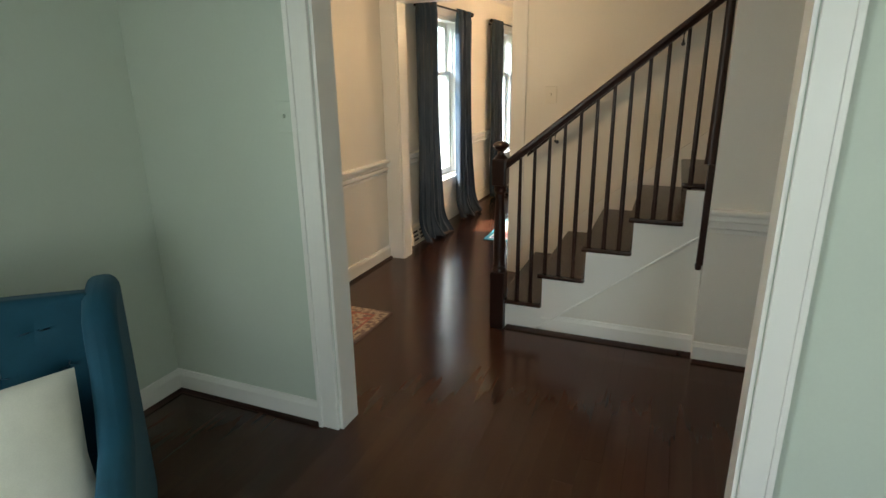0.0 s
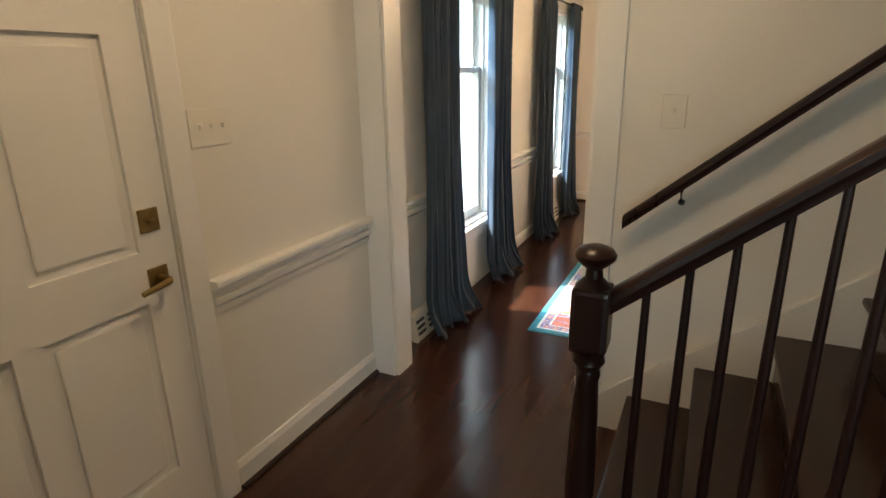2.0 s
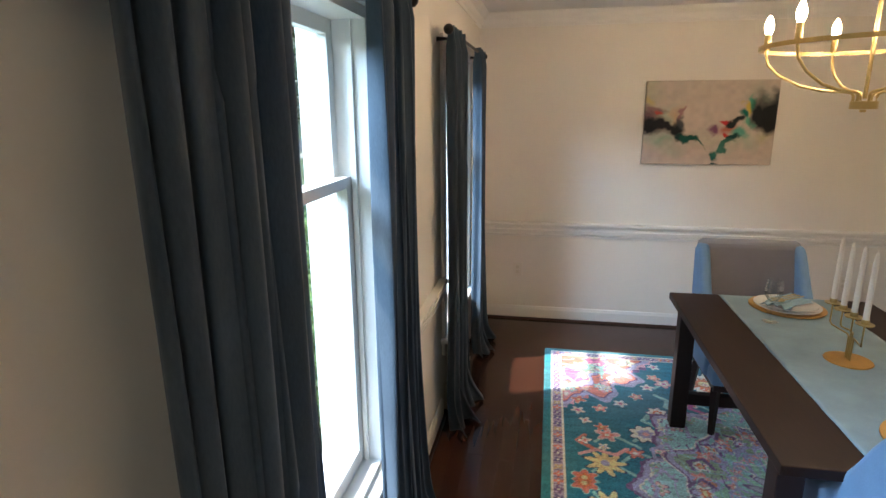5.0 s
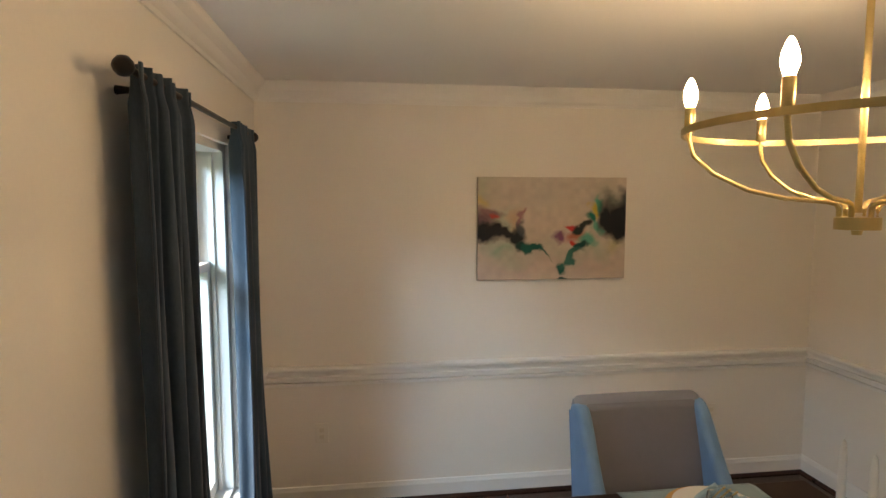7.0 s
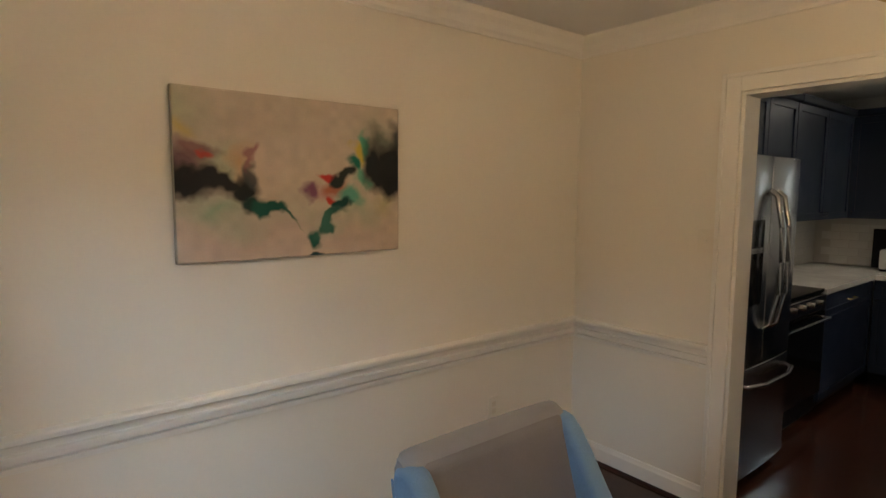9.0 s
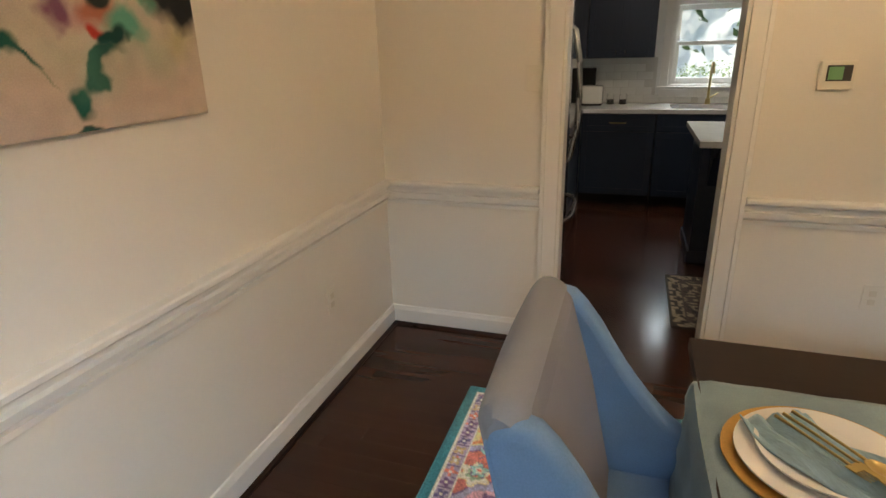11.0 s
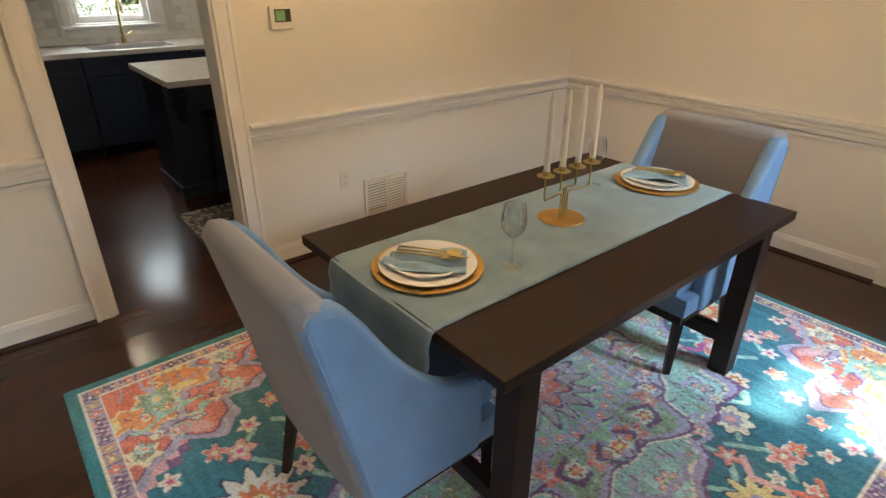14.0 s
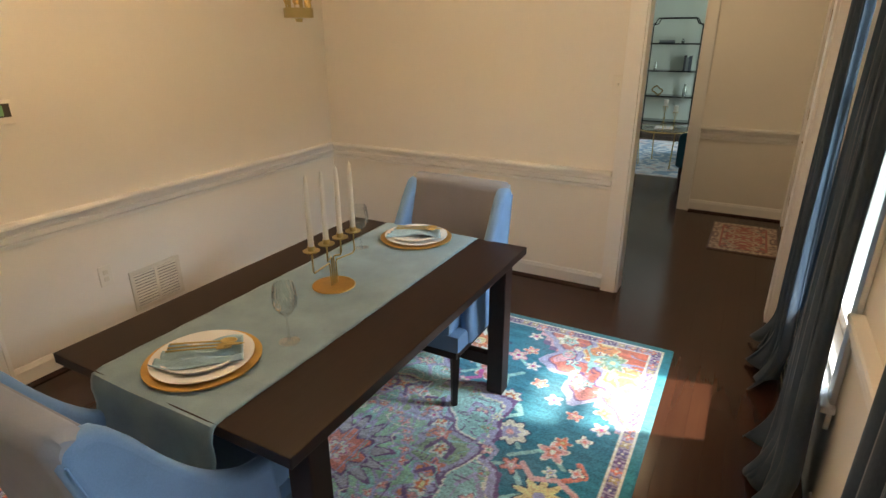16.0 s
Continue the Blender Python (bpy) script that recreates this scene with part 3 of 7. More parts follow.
# ---- staircase ----
RISE, RUN, SX0 = 0.1875, 0.240, -0.84
SY0, SY1 = 3.10, YE
stair = thing("staircase", (0, 0, 0), "white staircase with dark stained treads and an open balustrade", "staircase")
NSTEP = 11
for k in range(NSTEP):
    x0, z1 = SX0 + RUN * k, RISE * (k + 1)
    open_side = x0 + RUN < 0.26
    y0 = SY0 - 0.025 if open_side else 3.152
    part("riser", box_bm((x0 + 0.0, SY0 + 0.004 if open_side else 3.152, RISE * k), (x0 + 0.02, SY1 - 0.022, z1 - 0.028)), TREAD, stair, "dark stained riser")
    bm = box_bm((x0 - 0.028, y0, z1 - 0.028), (x0 + RUN + 0.002, SY1 - 0.022, z1), 0.011)
    part("tread", bm, TREAD, stair, "dark stained wooden tread with a rounded nosing")
outline = [(SX0, SY0, 0)]
for k in range(5):
    outline += [(SX0 + RUN * k, SY0, RISE * (k + 1) - 0.029), (min(SX0 + RUN * (k + 1), 0.235), SY0, RISE * (k + 1) - 0.029)]
outline[-1] = (0.234, SY0, outline[-1][2])
outline += [(0.234, SY0, 0.70), (-0.66, SY0, 0.0)]
part("stringer", prism(outline, (0, 0.035, 0)), TRIM, stair, "white stepped stair stringer")
part("under_stair_panel", prism([(-0.655, SY0 + 0.012, 0), (0.234, SY0 + 0.012, 0.695), (0.234, SY0 + 0.012, 0)], (0, 0.02, 0)), WALL, stair, "cream plaster triangle under the stairs")
part("stringer_bead", tube([(-0.64, SY0 - 0.002, 0.012), (0.232, SY0 - 0.002, 0.692)], 0.006, 8), TRIM, stair, smooth=True)
bm = bmesh.new()
moulding(bm, BASE, (-0.60, SY0 + 0.012, 0), (0.234, SY0 + 0.012, 0), Y_BK)
part("stair_baseboard", bm, TRIM, stair, "white baseboard")
bm = bmesh.new()
moulding(bm, SHOE, (SX0 + 0.03, SY0, 0), (0.234, SY0, 0), Y_BK)
part("stair_shoe", bm, DARK_WOOD, stair, "dark quarter-round along the floor")
wall_skirt = [(-1.03, SY1 - 0.02, 0), (-1.03, SY1 - 0.02, 0.116), (SX0 - 0.05, SY1 - 0.02, 0.24), (SX0 + RUN * NSTEP, SY1 - 0.02, 0.24 + (RUN * NSTEP + 0.05) * RISE / RUN), (SX0 + RUN * NSTEP, SY1 - 0.02, 0)]
part("wall_skirting", prism(wall_skirt, (0, 0.019, 0)), TRIM, stair, "white skirting board rising along the wall")

NY = SY0 - 0.005
newel = part("newel_post", box_bm((-0.905, NY - 0.042, 0), (-0.82, NY + 0.042, 0.36), 0.004), DARK_WOOD, stair, "dark turned newel post with a ball cap")
NX = -0.8625
part("turned_shaft", lathe([(0.040, 0.36), (0.042, 0.37), (0.036, 0.385), (0.040, 0.395), (0.032, 0.41), (0.034, 0.44), (0.036, 0.52), (0.031, 0.70), (0.026, 0.80), (0.030, 0.815), (0.026, 0.83), (0.038, 0.85), (0.034, 0.865), (0.040, 0.88)], 20, (NX, NY, 0)), DARK_WOOD, newel, smooth=True)
part("newel_block", box_bm((NX - 0.042, NY - 0.042, 0.88), (NX + 0.042, NY + 0.042, 1.035), 0.012), DARK_WOOD, newel)
part("newel_cap", lathe([(0.040, 1.035), (0.030, 1.045), (0.020, 1.055), (0.018, 1.075), (0.030, 1.085), (0.044, 1.098), (0.046, 1.108), (0.038, 1.120), (0.018, 1.128), (0, 1.13)], 20, (NX, NY, 0)), DARK_WOOD, newel, smooth=True)
SLOPE = RISE / RUN
HR0, HR1 = (NX + 0.03, NY, 0.997), (0.232, NY, 0.997 + (0.232 - NX - 0.03) * 0.807)
hs = (HR1[2] - HR0[2]) / (HR1[0] - HR0[0])
prof = [(-0.022, -0.028), (0.022, -0.028), (0.024, -0.012), (0.032, 0.0), (0.030, 0.016), (0.016, 0.027), (-0.016, 0.027), (-0.030, 0.016), (-0.032, 0.0), (-0.024, -0.012)]
part("handrail", prism([(HR0[0], NY + a, HR0[2] + b) for a, b in prof], (HR1[0] - HR0[0], 0, HR1[2] - HR0[2])), DARK_WOOD, stair, "dark polished handrail", smooth=True)
bal_xs = []
for k in range(12):
    x = -0.751 + 0.0803 * k
    bal_xs.append((x, RISE * (int((x - SX0) / RUN + 0.05) + 1)))
for x, z in bal_xs:
    top = HR0[2] + (x - HR0[0]) * hs - 0.022
    L = top - z
    bm = lathe([(0.0, 0.0), (0.013, 0.0), (0.013, 0.075), (0.015, 0.08), (0.010, 0.10), (0.012, 0.115), (0.0125, 0.2), (0.0115, 0.5 * L), (0.0085, L), (0.0, L)], 10, (x, NY + 0.012, z))
    part("baluster", bm, DARK_WOOD, stair, "slim dark turned baluster", smooth=True)
upper = part("upper_newel", box_bm((0.203, NY - 0.035, 0.53), (0.2345, NY + 0.04, 1.05), 0.004), DARK_WOOD, stair, "dark half newel against the wall")
part("upper_newel_shaft", lathe([(0.030, 1.05), (0.026, 1.09), (0.022, 1.4), (0.020, 1.75), (0.02, 2.0)], 14, (0.212, NY, 0)), DARK_WOOD, upper, smooth=True)
part("newel_drop", box_bm((0.200, NY - 0.030, 0.50), (0.230, NY + 0.03, 0.531), 0.010), DARK_WOOD, upper)
# wall handrail
wr = thing("wall_handrail", (0, 0, 0), "dark wooden handrail on brackets along the stair wall", "handrail")
w0, wy_ = (-0.935, YE - 0.075, 0.945), YE - 0.075
wlen = 1.75
WS = 0.83
part("rail", prism([(w0[0], wy_ + a * 0.75, w0[2] + b * 0.95) for a, b in prof], (wlen, 0, wlen * WS)), DARK_WOOD, wr, smooth=True)
for f in (0.11, 0.55, 0.9):
    x, z = w0[0] + wlen * f, w0[2] + wlen * WS * f
    part("bracket", tube([(x, YE - 0.002, z - 0.085), (x, YE - 0.03, z - 0.085), (x, wy_ - 0.004, z - 0.07), (x, wy_, z - 0.024)], [0.013, 0.006, 0.006, 0.007], 8), BLACK, wr, "dark metal bracket", smooth=True)


# ---- switches, outlets, vents ----
def plate(name, at, turn, w, h, toggles, label, category="light switch", outlet=False):
    """A wall plate; local x along the wall, local -y into the room."""
    ob = thing(name, at, label, category, turn=turn)
    part("cover_plate", box_bm((-w / 2, -0.006, -h / 2), (w / 2, 0.0, h / 2), 0.003), PLASTIC, ob)
    for k in range(toggles):
        x = (k - (toggles - 1) / 2) * 0.046
        if outlet:
            for dz in (-0.02, 0.02):
                part("socket", box_bm((x - 0.014, -0.009, dz - 0.013), (x + 0.014, -0.005, dz + 0.013), 0.004), GRILLE, ob)
        else:
            part("toggle", box_bm((x - 0.005, -0.02, -0.004), (x + 0.005, -0.005, 0.012), 0.002), PLASTIC, ob)
    return ob


plate("light_switch", (XF, 3.235, 1.335), 90, 0.168, 0.118, 3, "ivory triple switch plate on the foyer wall")
plate("light_switch", (-0.80, YE, 1.345), 0, 0.082, 0.118, 1, "ivory single switch plate on the stair wall")
plate("light_switch", (-0.955, YS, 1.375), 180, 0.075, 0.118, 1, "ivory single switch plate on the dining room wall")
plate("light_switch", (XR, 7.765, 1.345), -90, 0.085, 0.118, 1, "ivory single switch plate beside the kitchen opening")
sw_ = plate("light_switch", (-1.345, YL0, 1.34), 0, 0.075, 0.118, 1, "sage painted switch plate on the sage wall")
for o_ in sw_.children:
    o_.data.materials[0] = MINT
plate("wall_outlet", (XR, 6.275, 0.42), -90, 0.075, 0.118, 1, "ivory double outlet low on the wall", "outlet", True)
plate("wall_outlet", (0.655, YF, 0.435), 0, 0.075, 0.118, 1, "ivory double outlet low on the far wall", "outlet", True)
plate("wall_outlet", (-1.795, YF, 0.435), 0, 0.075, 0.118, 1, "ivory double outlet low near the corner", "outlet", True)
th = thing("thermostat", (XR, 6.575, 1.345), "white wall thermostat with a green display", "thermostat", turn=-90)
part("body", box_bm((-0.062, -0.026, -0.055), (0.062, 0, 0.055), 0.006), PLASTIC, th)
part("bezel", box_bm((-0.040, -0.0275, -0.020), (0.046, -0.0255, 0.040), 0.001), SLOT, th, "dark screen surround")
part("display", box_bm((-0.034, -0.0290, -0.014), (0.016, -0.0270, 0.034), 0.0005), LCD, th, "green lit display")
vent = thing("wall_vent", (XR, 5.985, 0.262), "cream metal return-air grille low on the wall", "vent", turn=-90)
part("backing", box_bm((-0.150, -0.003, -0.11), (0.150, 0, 0.11)), surface("dim_duct", (0.20, 0.18, 0.15), 0.8, vary=0.1, relief=0), vent, "dark duct behind")
bm = bmesh.new()
for lo, hi in [((-0.165, -0.012, -0.125), (-0.142, 0, 0.125)), ((0.142, -0.012, -0.125), (0.165, 0, 0.125)), ((-0.142, -0.012, 0.102), (0.142, 0, 0.125)), ((-0.142, -0.012, -0.125), (0.142, 0, -0.102)), ((-0.009, -0.011, -0.102), (0.009, 0, 0.102))]:
    bm_box(bm, lo, hi, 0.002)
part("frame", bm, GRILLE, vent)
for k in range(11):
    z = -0.092 + k * 0.0184
    part("slat", prism([(-0.142, -0.011, z - 0.003), (-0.142, -0.003, z + 0.006), (-0.142, -0.002, z + 0.004), (-0.142, -0.010, z - 0.005)], (0.284, 0, 0)), GRILLE, vent)


def base_register(y0, y1):
    r = thing("baseboard_register", (XF, (y0 + y1) / 2, 0), "cream metal baseboard heat register under the window", "register", "registers under the windows", turn=90)
    w = (y1 - y0) / 2
    part("housing", prism([(-w, 0, 0.0), (-w, -0.062, 0.0), (-w, -0.062, 0.02), (-w, -0.036, 0.155), (-w, -0.012, 0.168), (-w, 0, 0.168)], (2 * w, 0, 0)), GRILLE, r, bevel=0.003)
    for i in range(3):
        z = 0.045 + i * 0.035
        yy = -0.062 + (z - 0.02) / 0.135 * 0.026
        n = max(2, int(2 * w / 0.12))
        for k in range(n):
            c = -w + (k + 0.5) * 2 * w / n
            part("slot", box_bm((c - 0.045, yy - 0.004, z - 0.009), (c + 0.045, yy + 0.01, z + 0.009), 0.002), SLOT, r)
    return r


base_register(4.46, 5.0)
base_register(6.95, 7.65)


# ---- curtains ----
def curtain_panel(y_in, y_out, seed, label, spread, group):
    """A pleated velvet panel hung from the rod; y_in is the edge at the window's middle. spread widens the foot."""
    rnd = random.Random(seed)
    y0, y1 = min(y_in, y_out), max(y_in, y_out)
    n, m, folds = 110, 46, 6
    ph = [rnd.uniform(-0.6, 0.6) for _ in range(folds + 2)]
    amp = [rnd.uniform(0.75, 1.25) for _ in range(folds + 2)]
    me_v = []
    top = 2.108
    for j in range(m + 1):
        f = j / m
        z = top * (1 - f) + 0.006 * f
        pinch = 0.93 + 0.07 * abs(f - 0.45) / 0.55
        c = (y0 + y1) / 2
        hw = (y1 - y0) / 2 * pinch * (1 + 0.10 * f)
        lo, hi = c - hw - spread[0] * max(0, f - 0.55) ** 1.5 * 3, c + hw + spread[1] * max(0, f - 0.55) ** 1.5 * 3
        for i in range(n + 1):
            s = i / n
            g = folds * min(0.9999, max(0.0, s + 0.045 * math.sin(2 * math.pi * 1.5 * s + seed) * math.sin(math.pi * s) + 0.02 * math.sin(11 * s + 2 * seed + 1.5 * f) * math.sin(math.pi * s)))
            k = int(g)
            lob = math.cos(2 * math.pi * g + ph[k % len(ph)] * math.sin(math.pi * (g - k)) * 1.2 + 0.5 * math.sin(3.1 * f + seed))
            a = (0.024 + 0.012 * f) * amp[k % len(amp)]
            if f < 0.03:
                a *= 0.6
            x = XF + 0.092 + a * lob + 0.006 * math.sin(9 * g + 4 * f)
            y = lo + (hi - lo) * s + 0.010 * math.sin(4 * math.pi * g + 1.5 + seed) * (0.5 + f)
            if f > 0.88:
                q = (f - 0.88) / 0.12
                x += 0.085 * q * q * (0.7 + 0.5 * math.sin(2.3 * g + seed))
                z2 = z + 0.012 * q * (1 + math.sin(5 * g))
            else:
                z2 = z
            me_v.append((max(x, XF + 0.022), y, z2))
    faces = [(j * (n + 1) + i, j * (n + 1) + i + 1, (j + 1) * (n + 1) + i + 1, (j + 1) * (n + 1) + i) for j in range(m) for i in range(n)]
    me = bpy.data.meshes.new("curtain_panel")
    me.from_pydata(me_v, [], faces)
    me.polygons.foreach_set("use_smooth", [True] * len(faces))
    me.materials.append(CURTAIN)
    ob = new("curtain", me)
    sd = ob.modifiers.new("thickness", "SOLIDIFY")
    sd.thickness, sd.offset = 0.005, 0
    return tagged(ob, label, "curtain", group)


curtain_panel(4.978, 4.57, 1, "floor-length slate teal velvet curtain, pleated, puddling on the floor", (0.03, 0.09), "curtains of the dining room")
curtain_panel(5.515, 5.875, 2, "floor-length slate teal velvet curtain, pleated, foot spread wide", (-0.02, 0.17), "curtains of the dining room")
curtain_panel(7.08, 6.70, 3, "floor-length slate teal velvet curtain, narrow and dark", (0.02, 0.07), "curtains of the dining room")
curtain_panel(7.66, 8.0, 4, "floor-length slate teal velvet curtain, lit blue by the window", (-0.02, 0.17), "curtains of the dining room")


def curtain_rod(y0, y1):
    r = thing("curtain_rod", (XF + 0.092, (y0 + y1) / 2, 2.085), "black metal curtain rod with ball finials over the window", "curtain rod", "curtain rods")
    h = (y1 - y0) / 2
    part("rod", tube([(0, -h, 0), (0, h, 0)], 0.009, 12), BLACK, r, smooth=True)
    for s in (-1, 1):
        bm = lathe([(0, -0.024), (0.012, -0.021), (0.021, -0.011), (0.024, 0), (0.021, 0.011), (0.012, 0.021), (0, 0.024)], 16)
        part("finial", bm, BLACK, r, "black ball finial", smooth=True).matrix_basis = pose(0, s * (h + 0.015), 0)
        part("bracket", tube([(-0.090, s * (h - 0.16), -0.02), (-0.03, s * (h - 0.16), -0.02), (0, s * (h - 0.16), -0.012)], [0.012, 0.005, 0.006], 8), BLACK, r, smooth=True)
    return r


curtain_rod(4.56, 5.93)
curtain_rod(6.66, 8.02)



# ---- woven and painted patterns ----
def pattern_mat(name, rough, weave, sheen=0.0):
    m, nt, b = mat_base(name, rough, spec=0.15)
    ca = nt.nodes.new("ShaderNodeVertexColor")
    ca.layer_name = "dye"
    f = noise_fac(nt, weave[0], 2, weave[1])
    hsv = nt.nodes.new("ShaderNodeHueSaturation")
    mr = nt.nodes.new("ShaderNodeMapRange")
    mr.inputs[1].default_value, mr.inputs[2].default_value = 0.3, 0.7
    mr.inputs[3].default_value, mr.inputs[4].default_value = weave[2], weave[3]
    nt.links.new(f, mr.inputs[0])
    nt.links.new(mr.outputs[0], hsv.inputs["Value"])
    nt.links.new(ca.outputs[0], hsv.inputs["Color"])
    nt.links.new(hsv.outputs[0], b.inputs["Base Color"])
    bump(nt, b, f, weave[4], 0.003)
    if sheen:
        b.inputs["Sheen Weight"].default_value = sheen
    return m


RUG_MAT = pattern_mat("woven_rug_pile", 0.9, (90, (1, 5, 1), 0.72, 1.25, 0.5), 0.15)
CANVAS = pattern_mat("oil_on_canvas", 0.55, (260, (1, 1, 1), 0.94, 1.05, 0.2))


def grid_noise(x, y, seed, scale):
    """Smooth value noise on arrays."""
    rs = np.random.RandomState(seed)
    t = rs.rand(64, 64)
    gx, gy = x * scale + 31.7, y * scale + 17.3
    ix, iy = np.floor(gx).astype(int), np.floor(gy).astype(int)
    fx, fy = gx - ix, gy - iy
    fx, fy = fx * fx * (3 - 2 * fx), fy * fy * (3 - 2 * fy)
    a, b = t[iy % 64, ix % 64], t[iy % 64, (ix + 1) % 64]
    c, d = t[(iy + 1) % 64, ix % 64], t[(iy + 1) % 64, (ix + 1) % 64]
    return (a * (1 - fx) + b * fx) * (1 - fy) + (c * (1 - fx) + d * fx) * fy


class Dye:
    """Paints colours on points by masks."""

    def __init__(self, x, y, base):
        self.x, self.y = x, y
        self.c = np.tile(np.array(base, float), (len(x), 1))

    def put(self, mask, col, soft=None):
        k = mask.astype(float)[:, None] if soft is None else (np.clip(soft, 0, 1))[:, None]
        self.c = self.c * (1 - k) + np.array(col) * k

    def flower(self, u, v, cu, cv, r, petals, deep, cols, turn=0.0):
        d, a = np.hypot(u - cu, v - cv), np.arctan2(v - cv, u - cu) + turn
        edge = r * (1 - deep * (0.5 - 0.5 * np.cos(petals * a)))
        self.put(d < edge * 1.12, cols[0])
        self.put(d < edge, cols[1])
        self.put(d < edge * 0.55, cols[2])
        self.put(d < r * 0.22, cols[3])

    def line(self, u, v, pts, w, col):
        m = np.zeros(len(u), bool)
        for (ax, ay), (bx, by) in zip(pts, pts[1:]):
            dx, dy = bx - ax, by - ay
            t = np.clip(((u - ax) * dx + (v - ay) * dy) / (dx * dx + dy * dy), 0, 1)
            m |= np.hypot(u - ax - t * dx, v - ay - t * dy) < w
        self.put(m, col)


def flat_grid(name, w, h, step, colour, material, thick=0.008, edge_wave=0.0):
    """A thin sheet of small cells, each corner dyed by colour(x, y)."""
    nx, ny = int(round(w / step)), int(round(h / step))
    xs, ys = np.linspace(-w / 2, w / 2, nx + 1), np.linspace(-h / 2, h / 2, ny + 1)
    X, Y = np.meshgrid(xs, ys)
    x, y = X.ravel(), Y.ravel()
    z = thick + 0.0012 * (grid_noise(x, y, 5, 2.0) - 0.5) + 0.0008 * (grid_noise(x, y, 6, 60.0) - 0.5)
    edge = (np.abs(x) > w / 2 - step * 0.5) | (np.abs(y) > h / 2 - step * 0.5)
    z = np.where(edge, 0.0005, z)
    me = bpy.data.meshes.new(name)
    me.vertices.add(len(x))
    me.vertices.foreach_set("co", np.stack([x, y, z], 1).ravel())
    i = (np.arange(ny)[:, None] * (nx + 1) + np.arange(nx)[None, :]).ravel()
    quads = np.stack([i, i + 1, i + nx + 2, i + nx + 1], 1)
    me.loops.add(quads.size)
    me.loops.foreach_set("vertex_index", quads.ravel())
    me.polygons.add(len(quads))
    me.polygons.foreach_set("loop_start", np.arange(len(quads)) * 4)
    me.update(calc_edges=True)
    at = me.attributes.new("dye", "FLOAT_COLOR", "POINT")
    col = np.concatenate([np.clip(colour(x, y), 0, 1), np.ones((len(x), 1))], 1)
    at.data.foreach_set("color", col.ravel())
    me.materials.append(material)
    return new(name, me)


TEALC, NAVYC, AQUA, CREAM = (0.020, 0.150, 0.215), (0.03, 0.05, 0.10), (0.22, 0.42, 0.40), (0.60, 0.57, 0.47)
PINK, ROSE, MAG, ORANGE = (0.50, 0.20, 0.27), (0.55, 0.30, 0.30), (0.42, 0.06, 0.24), (0.50, 0.15, 0.06)
PURP, LILAC, GREEN, GOLDC, CORAL = (0.15, 0.08, 0.19), (0.30, 0.29, 0.42), (0.22, 0.31, 0.20), (0.58, 0.47, 0.24), (0.52, 0.16, 0.12)


